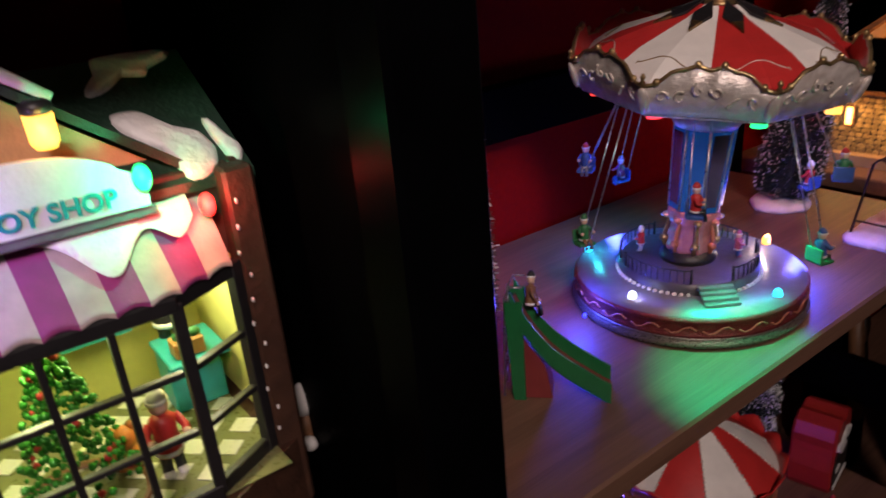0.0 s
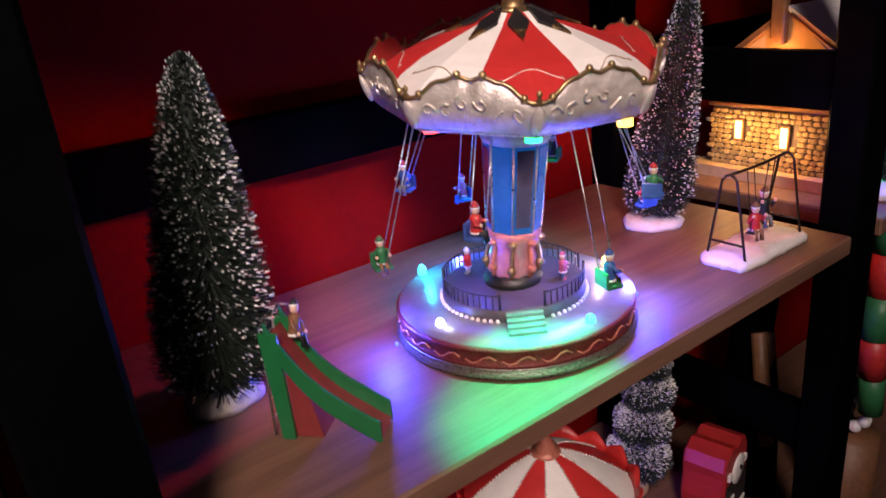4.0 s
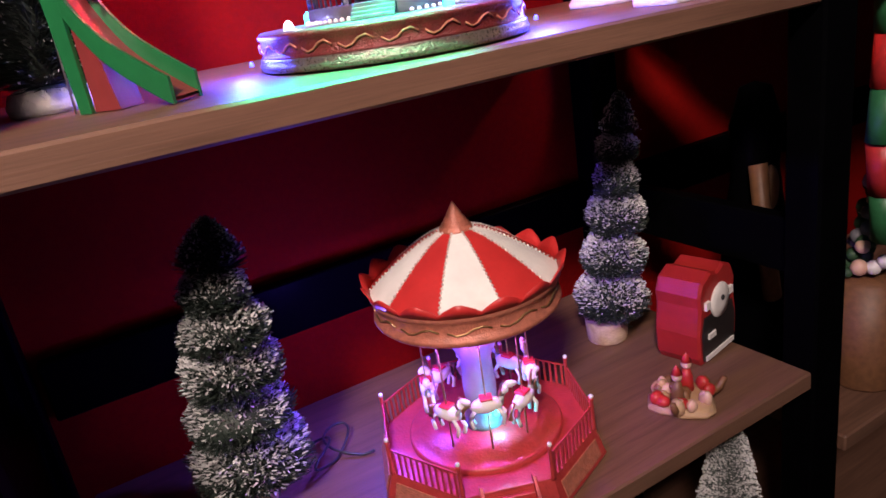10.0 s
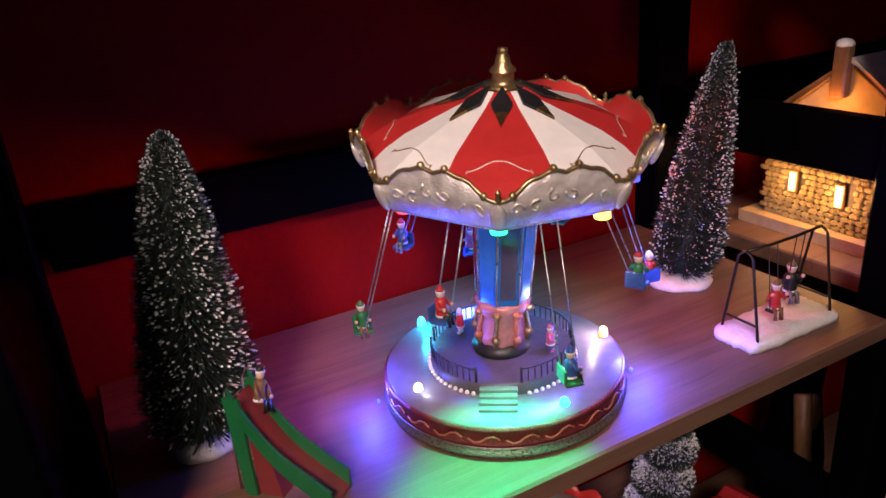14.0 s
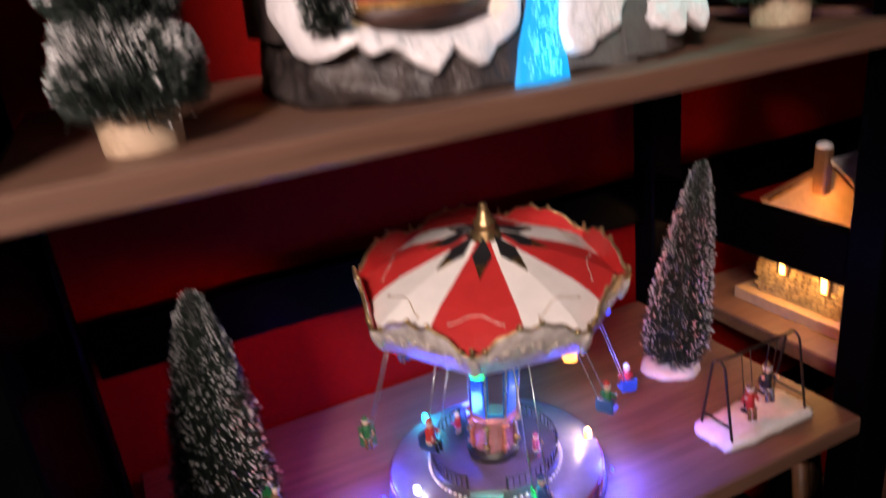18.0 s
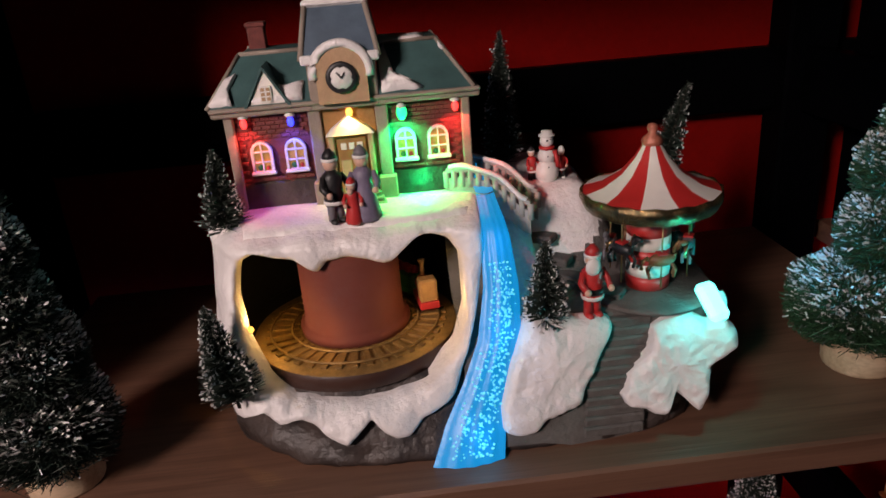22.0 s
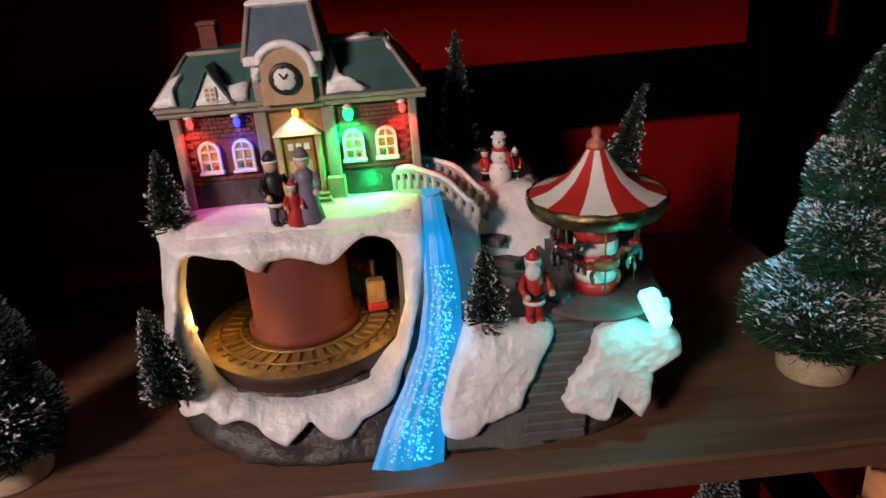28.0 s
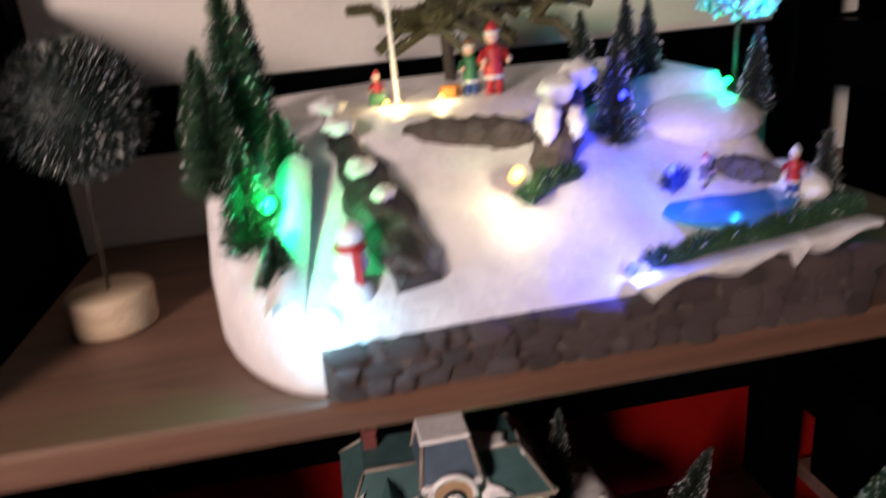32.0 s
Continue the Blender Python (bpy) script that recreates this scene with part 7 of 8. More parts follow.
def hill_village():
    v = thing("hill_village", 0.35, 0.14, ZD, "lit snowy hill ornament with a frozen pond and a stone wall", "village ornament")
    I = pose(-0.35, -0.14, -ZD)
    rng = random.Random(61)

    def P(name, s, m, label="", parent=None):
        s.v = [tuple(I @ Vector(p)) for p in s.v]
        return part(name, s, m, parent or v, label)

    def slope(x, y):
        z = 1.861 + 0.55 * max(0.0, y) + 0.003 * noise.noise((x * 25, y * 25, 0.2))
        z -= 0.018 * smooth01(x, 0.40, 0.46) * smooth01(y, 0.03, 0.09) * (1 - smooth01(y, 0.16, 0.20))
        z += 0.012 * (1 - smooth01(x, 0.17, 0.23)) * smooth01(y, 0.05, 0.12)
        z = min(z, 1.955 + 0.1 * max(0, y - 0.2))
        return z

    outline = [(0.214, -0.002), (0.190, 0.012), (0.168, 0.040), (0.150, 0.078), (0.146, 0.110), (0.148, 0.160), (0.158, 0.220), (0.185, 0.285), (0.30, 0.305), (0.45, 0.305), (0.53, 0.290), (0.556, 0.21), (0.556, 0.10), (0.545, 0.030), (0.528, 0.010), (0.45, 0.008), (0.35, 0.008), (0.28, 0.006)]
    c, n = (0.35, 0.14), 160
    rr = polar(outline, c, n, 2)
    ring = [(c[0] + rr[i] * math.cos(2 * math.pi * i / n), c[1] + rr[i] * math.sin(2 * math.pi * i / n)) for i in range(n)]

    def at(i, g):
        return (c[0] + (ring[i][0] - c[0]) * g, c[1] + (ring[i][1] - c[1]) * g)
    # snow body
    rows = []
    for g, q in ((0.975, 0.0), (0.99, 0.15), (0.99, 0.55), (0.97, 0.88), (0.945, 1.0)):
        rows.append([(*at(i, g), ZD + 0.0006 + (slope(*at(i, g)) - 0.002 - ZD) * q) for i in range(n)])
    for g in (0.88, 0.78, 0.66, 0.54, 0.42, 0.30, 0.18, 0.07):
        rows.append([(*at(i, g), slope(*at(i, g))) for i in range(n)])
    s = Shape()
    loft(s, rows)
    P("snow_hill", s, M_SNOW, "glittering white snow hill")
    # stone wall along the front, stone by stone
    wall = P("stone_wall", Shape().add([(0.214 + 0.322 * j / 30, -0.0012 + d, z) for j in range(31) for z in (ZD + 0.001, ZD + 0.030 + 0.010 * smooth01(j, 16, 24)) for d in (-0.001, 0.012)],
        [f for j in range(30) for f in ((j * 4, j * 4 + 4, j * 4 + 6, j * 4 + 2), (j * 4 + 1, j * 4 + 3, j * 4 + 7, j * 4 + 5), (j * 4 + 2, j * 4 + 6, j * 4 + 7, j * 4 + 3))]), M_MORTAR, "low wall of grey-brown moulded stones")
    kinds = []
    for k in range(8):
        me = Shape().ball((0, 0, 0), (0.5, 0.5, 0.5), 0, 10, 7)
        pts = []
        for x, y, z in me.v:
            f = 1 + 0.38 * noise.noise((x * 2.5 + k * 7, y * 2.5, z * 2.5))
            e = 0.62
            pts.append((math.copysign(abs(2 * x) ** e / 2, x) * f, math.copysign(abs(2 * y) ** e / 2, y) * f, math.copysign(abs(2 * z) ** e / 2, z) * f))
        me.v = pts
        kinds.append(me.mesh("stone", [M_STONE]))
    x = 0.214
    rows_n = 3
    for row in range(rows_n):
        x = 0.2165 + 0.004 * (row % 2)
        while x < 0.534:
            w = rng.uniform(0.010, 0.027)
            top = 0.031 + 0.011 * smooth01(x, 0.38, 0.46)
            hh = top / rows_n
            o = part("stone", rng.choice(kinds), None, wall, "", I @ pose(x + w / 2, -0.0012 + 0.0022 * rng.random(), ZD + 0.0012 + hh * (row + 0.5) + rng.uniform(-0.0008, 0.0008), rng.uniform(-10, 10), rng.uniform(-14, 14), rng.uniform(-8, 8)))
            o.scale = (w * 1.04, 0.0085 + 0.003 * rng.random(), hh * rng.uniform(1.0, 1.35))
            x += w
    # snow lip with drips over the right of the wall
    def lip(u, w):
        x = 0.391 + 0.147 * u
        top = 1.8690 + 0.0170 * u + 0.0012 * noise.noise((x * 60, 0, 0))
        fall = 0.0065 + 0.0035 * math.sin(5.5 * math.pi * u + 0.6) + 0.011 * math.exp(-((u - 0.66) / 0.022) ** 2) + 0.003 * math.exp(-((u - 0.08) / 0.05) ** 2)
        fall *= min(1, 12 * u + 0.15)
        th = w * 3.4
        return (x, 0.010 - 0.0195 * min(1, w * 2.2) + 0.005 * max(0, w - 0.75) * 4 + 0.0008 * noise.noise((x * 140, w * 4, 2)), top + 0.0025 * math.sin(min(math.pi, th)) - fall * max(0, (w - 0.3) / 0.7) ** 1.2)
    s = Shape().sheet(lip, 90, 12)
    P("snow_lip", s, M_SNOW, "snow dripping over the wall")

    def bush(name, pts, r, count, seed, green, frost, label, parent=None):
        g = random.Random(seed)
        s = Shape()
        vs, fs, ms = [], [], []
        for _ in range(count):
            q = g.random() * (len(pts) - 1)
            k = min(int(q), len(pts) - 2)
            a, b = Vector(pts[k]), Vector(pts[k + 1])
            cen = a.lerp(b, q - k)
            d = Vector((g.gauss(0, 1), g.gauss(0, 1), abs(g.gauss(0, 0.8)))).normalized()
            rr2 = r * (0.7 + 0.4 * g.random()) * (1 + 0.25 * math.sin(q * 9))
            p0, p1 = cen + d * rr2 * 0.25, cen + d * rr2
            side = d.cross(Vector((g.gauss(0, 1), g.gauss(0, 1), g.gauss(0, 1)))).normalized() * 0.0005
            o = len(vs)
            vs += [p0 - side, p0 + side, p1 + side * 0.7, p1 - side * 0.7]
            fs.append([o, o + 1, o + 2, o + 3])
            ms.append(1 if g.random() < frost else 0)
        s.v, s.f, s.m = [tuple(I @ p) for p in vs], fs, ms
        s2 = Shape()
        s2.tube([tuple(I @ Vector(p)) for p in pts], r * 0.6, 0, 8)
        o = len(s.v)
        s.v += s2.v
        s.f += [[o + i for i in q] for q in s2.f]
        s.m += [0] * len(s2.f)
        return part(name, raw_mesh(s, name, [green, M_FROST]), None, parent or v, label)

    bush("hedge", [(0.408, 0.014, 1.873), (0.440, 0.012, 1.880), (0.475, 0.010, 1.884), (0.510, 0.010, 1.888), (0.540, 0.014, 1.892)], 0.009, 2600, 71, M_NEEDLE_G, 0.04, "dark green hedge behind the wall")
    bush("bush", [(0.352, 0.072, 1.905), (0.372, 0.086, 1.912), (0.392, 0.092, 1.912)], 0.010, 1300, 72, M_NEEDLE_G, 0.05, "low green bush")
    # evergreen slope on the near side with a tall tree
    for k, (x, y, h, r) in enumerate(((0.166, 0.105, 0.085, 0.030), (0.182, 0.068, 0.070, 0.024), (0.180, 0.135, 0.12, 0.030), (0.196, 0.045, 0.036, 0.017), (0.158, 0.140, 0.07, 0.026), (0.205, 0.115, 0.05, 0.02))):
        small_tree(v, *(I @ Vector((x, y, slope(x, y) - 0.008))), h, r, 80 + k, frost=0.06, green=M_NEEDLE_G, count=2600, label="dark green bristle evergreen")
    small_tree(v, *(I @ Vector((0.186, 0.185, 1.935))), 0.115, 0.022, 90, lean=(0.004, -0.01), frost=0.07, count=2600, label="tall dark bristle tree")
    s = Shape()
    s.sheet(lambda u, w: (0.186 + 0.022 * u + 0.014 * (1 - w), 0.105 - 0.085 * w, slope(0.2, 0.105 - 0.085 * w) + 0.008 * math.sin(math.pi * u) + 0.012 * (1 - w)), 10, 14)
    P("snow_chute", s, M_SNOW, "snowy gully between the evergreens")
    def lump(x, y, z, r, label):
        s = Shape().ball((0, 0, 0), (1, 1, 1), 0, 18, 12)
        pts = []
        for a, b, c2 in s.v:
            k = 1 + 0.42 * noise.noise((a * 1.7 + x * 90, b * 1.7 + y * 90, c2 * 1.7)) + 0.16 * noise.noise((a * 4.5 + x * 50, b * 4.5, c2 * 4.5))
            pts.append((x + a * r[0] * k, y + b * r[1] * k, z + c2 * r[2] * k))
        s.v = pts
        P("rock_snow", s, M_SNOW, label)

    # rocky ridges
    def ridge(name, a, b, r0, r1, seed, label, m=M_ROCK):
        s = Shape()
        a, b = Vector(a), Vector(b)
        t = (b - a).normalized()
        u = t.cross(Vector((0, 0, 1))).normalized()
        w = u.cross(t)
        nn = 14
        vs = []
        for j in range(19):
            q = j / 18
            p = a.lerp(b, q)
            r = (r0 + (r1 - r0) * q) * (0.35 + 0.65 * math.sin(math.pi * min(0.97, max(0.05, q))) ** 0.5)
            for i in range(nn):
                th = 2 * math.pi * i / nn
                k = 1 + 0.45 * noise.noise((q * 9 + seed, math.cos(th) * 1.6, math.sin(th) * 1.6))
                vs.append(p + (u * math.cos(th) + w * math.sin(th) * 0.9) * r * k)
        s.add(vs, [(j * nn + i, j * nn + (i + 1) % nn, (j + 1) * nn + (i + 1) % nn, (j + 1) * nn + i) for j in range(18) for i in range(nn)] + [tuple(range(nn))[::-1], tuple(18 * nn + i for i in range(nn))], 0, False)
        return P(name, s, m, label)
    ridge("rock_ridge", (0.238, 0.175, 1.950), (0.274, 0.026, 1.876), 0.012, 0.026, 3.0, "dark rocky ridge beside the slope")
    for x, y, z, r in ((0.2435, 0.145, 1.953, 0.008), (0.252, 0.105, 1.932, 0.007), (0.262, 0.080, 1.920, 0.006), (0.236, 0.172, 1.963, 0.009)):
        lump(x, y, z, (r * 1.5, r * 2.4, r * 0.7), "snow on the rock")
    ridge("rock_ridge", (0.288, 0.150, 1.940), (0.372, 0.122, 1.936), 0.013, 0.014, 5.0, "brown bank below the upper terrace", M_MORTAR)
    s = Shape()
    s.sheet(lambda u, w: (0.275 + 0.10 * u, 0.158 + 0.10 * w - 0.03 * u, 1.948 + 0.004 * math.sin(6 * u) + 0.004 * w), 16, 10)
    P("upper_terrace", s, M_SNOW, "snowy upper terrace")
    ridge("boulder", (0.372, 0.095, 1.905), (0.402, 0.125, 1.965), 0.017, 0.012, 7.0, "snow-capped brown boulder", M_MORTAR)
    for x, y, z, rx, rz in ((0.386, 0.108, 1.966, 0.013, 0.010), (0.404, 0.118, 1.973, 0.012, 0.009), (0.376, 0.098, 1.948, 0.008, 0.013), (0.396, 0.100, 1.944, 0.006, 0.010)):
        lump(x, y, z, (rx, 0.010, rz), "snow on the boulder")
    # pond
    P("pond", Shape().lathe([(0.052, 0.0), (0.053, 0.002), (0.050, 0.0032), (0.0, 0.0034)], 40, (0.487, 0.072, 1.8845), wave=lambda a, k: (1 + 0.10 * math.sin(2 * a) + 0.05 * math.sin(3 * a + 1), 0)), M_POND, "frozen blue pond")
    # Blue needles stand for the blue light falling on this bush.
    bush("bush", [(0.455, 0.085, 1.895), (0.468, 0.100, 1.897)], 0.008, 700, 73, M_FBLUE, 0.02, "small bush with blue light put into its needle colour")
    for x, y, cset, hgt, trn in ((0.482, 0.088, (M_FGREY, M_FGREY, M_FRED), 0.026, 40), (0.525, 0.055, (M_FRED, M_FBLUE, M_FWHITE), 0.032, -30)):
        part("skater_figure", doll(*cset, h=hgt), None, v, "small painted skater", I @ pose(x, y, 1.888, 0, 0, trn))
    ridge("rock_ridge", (0.498, 0.105, 1.900), (0.530, 0.075, 1.897), 0.011, 0.010, 9.0, "grey rock at the pond's edge", M_PATH)
    P("snow_bank", Shape().ball((0.515, 0.175, 1.920), (0.055, 0.06, 0.022), 0, 18, 10), M_SNOW, "snow bank behind the pond")
    P("snow_bank", Shape().ball((0.542, 0.080, 1.890), (0.016, 0.035, 0.013), 0, 18, 11), M_SNOW, "snow bank beside the pond")
    for k, (x, y, h, r) in enumerate(((0.436, 0.130, 0.078, 0.022), (0.470, 0.190, 0.066, 0.016), (0.556, 0.150, 0.065, 0.017), (0.552, 0.060, 0.046, 0.013), (0.425, 0.165, 0.07, 0.018), (0.495, 0.205, 0.060, 0.016))):
        small_tree(v, *(I @ Vector((x, y, slope(x, y) - 0.003))), h, r, 95 + k, frost=0.12, green=M_NEEDLE, count=1500, label="dark blue-green bristle tree")
    # lamp tree on a pole
    pole = P("lamp_pole", Shape().tube([(0.572, 0.205, 1.925), (0.572, 0.205, 1.975), (0.573, 0.203, 1.998)], 0.0022, n=8).lathe([(0.008, 1.924), (0.006, 1.928), (0.003, 1.934)], 12, (0.572, 0.205, 0)), M_FBLK, "thin dark pole with a frosty lit crown")
    s = Shape()
    for _ in range(260):
        d = Vector((rng.gauss(0, 1), rng.gauss(0, 1), rng.gauss(0, 0.6))).normalized()
        p = Vector((0.573, 0.203, 2.008)) + Vector((d.x * 0.034, d.y * 0.034, d.z * 0.020)) * rng.random() ** 0.4
        s.ball(tuple(p), 0.003, 0, 5, 4)
    P("frosty_crown", s, mat("frosty_blue", (0.45, 0.62, 0.72), 0.6, 0, 0.2, 90, 0.2), "frosty pale blue crown", pole)
    # upper terrace: lamp post, parcels, figures, palm-like dark fronds behind
    P("lamp_post", Shape().lathe([(0.004, 1.948), (0.0022, 1.953), (0.0018, 2.02), (0.003, 2.025), (0.0042, 2.035), (0.0, 2.045)], 10, (0.291, 0.205, 0)), M_CREAM, "slim pale lamp post")
    for x, y, m in ((0.276, 0.205, M_FGREEN), (0.330, 0.200, M_FORANGE), (0.335, 0.205, M_DOOR)):
        P("parcel", Shape().box((x, y, 1.957), (0.012, 0.010, 0.014), bevel=0.0008).box((x, y, 1.957), (0.0025, 0.0104, 0.0144), bevel=0.0003), m, "small wrapped parcel")
    for x, y, cset, hgt in ((0.366, 0.195, (M_FRED, M_FRED, M_FRED), 0.055), (0.350, 0.205, (M_FGREEN, M_FBLUE, M_FBROWN), 0.045), (0.277, 0.212, (M_FRED, M_FGREEN, M_FRED), 0.028)):
        part("figure", doll(*cset, h=hgt), None, v, "small painted figure", I @ pose(x, y, 1.951))
    for k in range(26):
        a = -0.3 + 3.7 * rng.random()
        x0, y0, z0 = 0.29 + 0.14 * rng.random(), 0.255, 2.0 + 0.02 * rng.random()
        ln = rng.uniform(0.03, 0.075)
        tip = (x0 + ln * math.cos(a), y0 - 0.03 * rng.random(), z0 + ln * math.sin(a) * 0.7 - 0.015)
        bush("fir_sprig", [(x0, y0, z0), tuple((Vector((x0, y0, z0)) + Vector(tip)) / 2 + Vector((0, 0, 0.008))), tip], 0.007, 170, 200 + k, M_OLIVE, 0.03, "dark olive fir sprig")
    P("fir_trunk", Shape().tube([(0.345, 0.262, 1.948), (0.343, 0.260, 2.0), (0.346, 0.258, 2.05)], 0.005, n=8), M_BARK, "dark trunk of the fir")
    # snowman
    sm = Shape().ball((0.236, 0.030, 1.876), (0.0135, 0.012, 0.0135), 0, 14, 10).ball((0.237, 0.032, 1.895), (0.0105, 0.010, 0.0105), 0, 14, 10).ball((0.238, 0.034, 1.910), (0.0085, 0.008, 0.0082), 0, 12, 9)
    sm.lathe([(0.0085, 1.9015), (0.0098, 1.9035), (0.0085, 1.9055)], 14, (0.2375, 0.033, 0), 1).box((0.240, 0.0225, 1.892), (0.005, 0.002, 0.022), 1)
    P("snowman", sm, [M_FWHITE, M_FRED], "painted snowman with a red scarf")
    # lights
    for x, y, z, m, col, p, r in ((0.1945, 0.068, 1.924, L_GREEN, GREEN, 0.42, 0.0045), (0.2155, 0.0065, 1.868, led_mat("led_ice_white", (0.55, 0.92, 1.0), 40), (0.28, 0.72, 1), 0.30, 0.0100), (0.3465, 0.073, 1.921, L_AMBER, (1, 0.86, 0.55), 0.16, 0.0050), (0.4500, 0.073, 1.911, L_BLUE, BLUE, 0.32, 0.0034), (0.3950, 0.0125, 1.872, L_BLUE, BLUE, 0.30, 0.0034), (0.5560, 0.190, 1.944, L_GREEN, GREEN, 0.20, 0.0036),
                                 (0.281, 0.192, 1.957, L_AMBER, (1, 0.8, 0.4), 0.04, 0.0026), (0.289, 0.186, 1.956, L_AMBER, (1, 0.8, 0.4), 0.04, 0.0028), (0.322, 0.188, 1.957, L_AMBER, (1, 0.8, 0.4), 0.06, 0.0028), (0.566, 0.176, 1.996, L_BLUE, (0.03, 0.45, 1), 0.30, 0.0030), (0.436, 0.118, 1.955, L_BLUE, BLUE, 0.16, 0.0026)):
        P("led", Shape().ball((x, y, z), r, 0, 12, 8), m, "small glowing lamp")
        lamp("hill_light", x, y - 2.1 * r - 0.004, z + 0.7 * r + 0.003, col, p, 0.002)


hill_village()

# ---- the toy shop on the next rack ----


def text_mesh(body, size, depth):
    cu = bpy.data.curves.new("letters", "FONT")
    cu.body, cu.size, cu.extrude, cu.align_x, cu.offset = body, size, depth, "CENTER", 0.0003
    tmp = bpy.data.objects.new("letters", cu)
    scene.collection.objects.link(tmp)
    me = bpy.data.meshes.new_from_object(tmp.evaluated_get(bpy.context.evaluated_depsgraph_get()))
    bpy.data.objects.remove(tmp)
    return me


def toy_shop():
    v = thing("toy_shop", -0.22, 0.17, ZB, "lit toy shop ornament with a bay window and snowy roof", "house ornament")
    I = pose(0.22, -0.17, -ZB)

    def P(name, s, m, label="", parent=None):
        s.v = [tuple(I @ Vector(p)) for p in s.v]
        return part(name, s, m, parent or v, label)
    m_wall = mat("brown_boards", (0.065, 0.026, 0.014), 0.6, 0, 0.35, 70, 0.4)
    m_in = mat("yellow_green_wall", (0.55, 0.52, 0.16), 0.7, 0, 0.12, 40, 0.1)
    m_tile_w, m_tile_g = mat("white_tile", (0.72, 0.72, 0.60), 0.3, 0, 0.1, 60, 0.05), mat("olive_tile", (0.20, 0.21, 0.09), 0.3, 0, 0.15, 60, 0.05)
    m_roof = mat("dark_green_roof", (0.015, 0.045, 0.028), 0.5, 0, 0.3, 60, 0.5)
    m_awn = mat("purple_awning", (0.32, 0.045, 0.20), 0.6, 0, 0.2, 60, 0.2)
    m_awn2 = mat("pale_awning", (0.56, 0.44, 0.43), 0.6, 0, 0.2, 60, 0.2)
    m_teal = mat("teal_paint", (0.03, 0.36, 0.36), 0.4, 0, 0.2, 60, 0.1)
    zb, y0, y1 = ZB, 0.166, 0.330
    # walls of the shop room
    P("back_wall", Shape().box((-0.235, 0.262, 1.118), (0.285, 0.006, 0.235), bevel=0.001), m_in, "yellow-green back wall of the shop room")
    P("side_wall", Shape().box((-0.0850, 0.200, 1.118), (0.008, 0.124, 0.235), bevel=0.001), m_wall, "brown boarded side wall")
    P("side_wall", Shape().box((-0.379, 0.215, 1.118), (0.008, 0.098, 0.235), bevel=0.001), m_wall, "brown boarded side wall")
    P("inner_lining", Shape().box((-0.0915, 0.201, 1.118), (0.003, 0.120, 0.125), bevel=0.0005), m_in)
    P("upper_wall", Shape().box((-0.236, 0.142, 1.207), (0.292, 0.010, 0.054), bevel=0.001), m_wall, "brown boarded wall above the awning")
    P("shop_ceiling", Shape().prism([(-0.372, 0.258), (-0.372, 0.150), (-0.342, 0.108), (-0.148, 0.108), (-0.110, 0.128), (-0.094, 0.140), (-0.094, 0.258)], 1.1778, 1.1808), m_in)
    P("step_base", Shape().prism([(-0.380, 0.265), (-0.380, 0.150), (-0.345, 0.092), (-0.140, 0.092), (-0.092, 0.118), (-0.080, 0.126), (-0.080, 0.265)], ZB + 0.0005, ZB + 0.052), m_wall, "brown moulded base")
    fl = P("shop_floor", Shape().box((-0.235, 0.180, 1.0530), (0.27, 0.16, 0.001), bevel=0.0002), m_tile_g, "olive tiled floor")
    for i in range(16):
        for j in range(9):
            if (i + j) % 2 == 0:
                x, y = -0.355 + 0.0165 * i, 0.108 + 0.0165 * j
                if y > 0.108 + max(0, (x + 0.149) * 0.6) and x < -0.102:
                    P("tile", Shape().box((x, y, 1.0540), (0.0145, 0.0145, 0.0008), bevel=0.0002, turn=45), m_tile_w, "", fl)
    # corner board
    P("corner_board", Shape().box((-0.0900, 0.1300, 1.117), (0.018, 0.016, 0.233), bevel=0.002), m_wall, "brown corner board dusted with snow")
    for k in range(14):
        P("snow_speck", Shape().ball((-0.0965 + 0.0025 * math.sin(k * 2.1), 0.1215, 1.02 + 0.015 * k), (0.0012, 0.0006, 0.0018), 0, 5, 4), M_SNOW)
    # bay window
    bay = P("bay_window", Shape().box((-0.2445, 0.102, 1.1775), (0.204, 0.008, 0.009), bevel=0.001), M_FBLK, "black framed bay window")
    P("window_bar", Shape().box((-0.2445, 0.102, 1.0575), (0.204, 0.008, 0.010), bevel=0.001), M_FBLK, "", bay)
    for k, x in enumerate((-0.1435, -0.1765, -0.2095, -0.2425, -0.2755, -0.3085, -0.346)):
        P("window_bar", Shape().box((x, 0.102, 1.1175), (0.0065 if k in (0, 6) else 0.0036, 0.0065, 0.120), bevel=0.0006), M_FBLK, "", bay)
    for z in (1.137, 1.100):
        P("window_bar", Shape().box((-0.2475, 0.102, z), (0.200, 0.005, 0.0036), bevel=0.0006), M_FBLK, "", bay)
    for side in (1, -1):
        A = Vector((-0.1435, 0.103, 0)) if side > 0 else Vector((-0.346, 0.103, 0))
        B = Vector((-0.1035, 0.1235, 0)) if side > 0 else Vector((-0.376, 0.1235, 0))
        mid, ang, ln = (A + B) / 2, math.degrees(math.atan2(B.y - A.y, B.x - A.x)), (B - A).length
        for z, th in ((1.1775, 0.009), (1.137, 0.0036), (1.100, 0.0036), (1.0575, 0.010)):
            P("window_bar", Shape().box((mid.x, mid.y, z), (ln, 0.0055, th), bevel=0.0006, turn=ang), M_FBLK, "", bay)
        P("window_bar", Shape().box((B.x, B.y, 1.1175), (0.0075, 0.007, 0.128), bevel=0.0006, turn=ang), M_FBLK, "", bay)
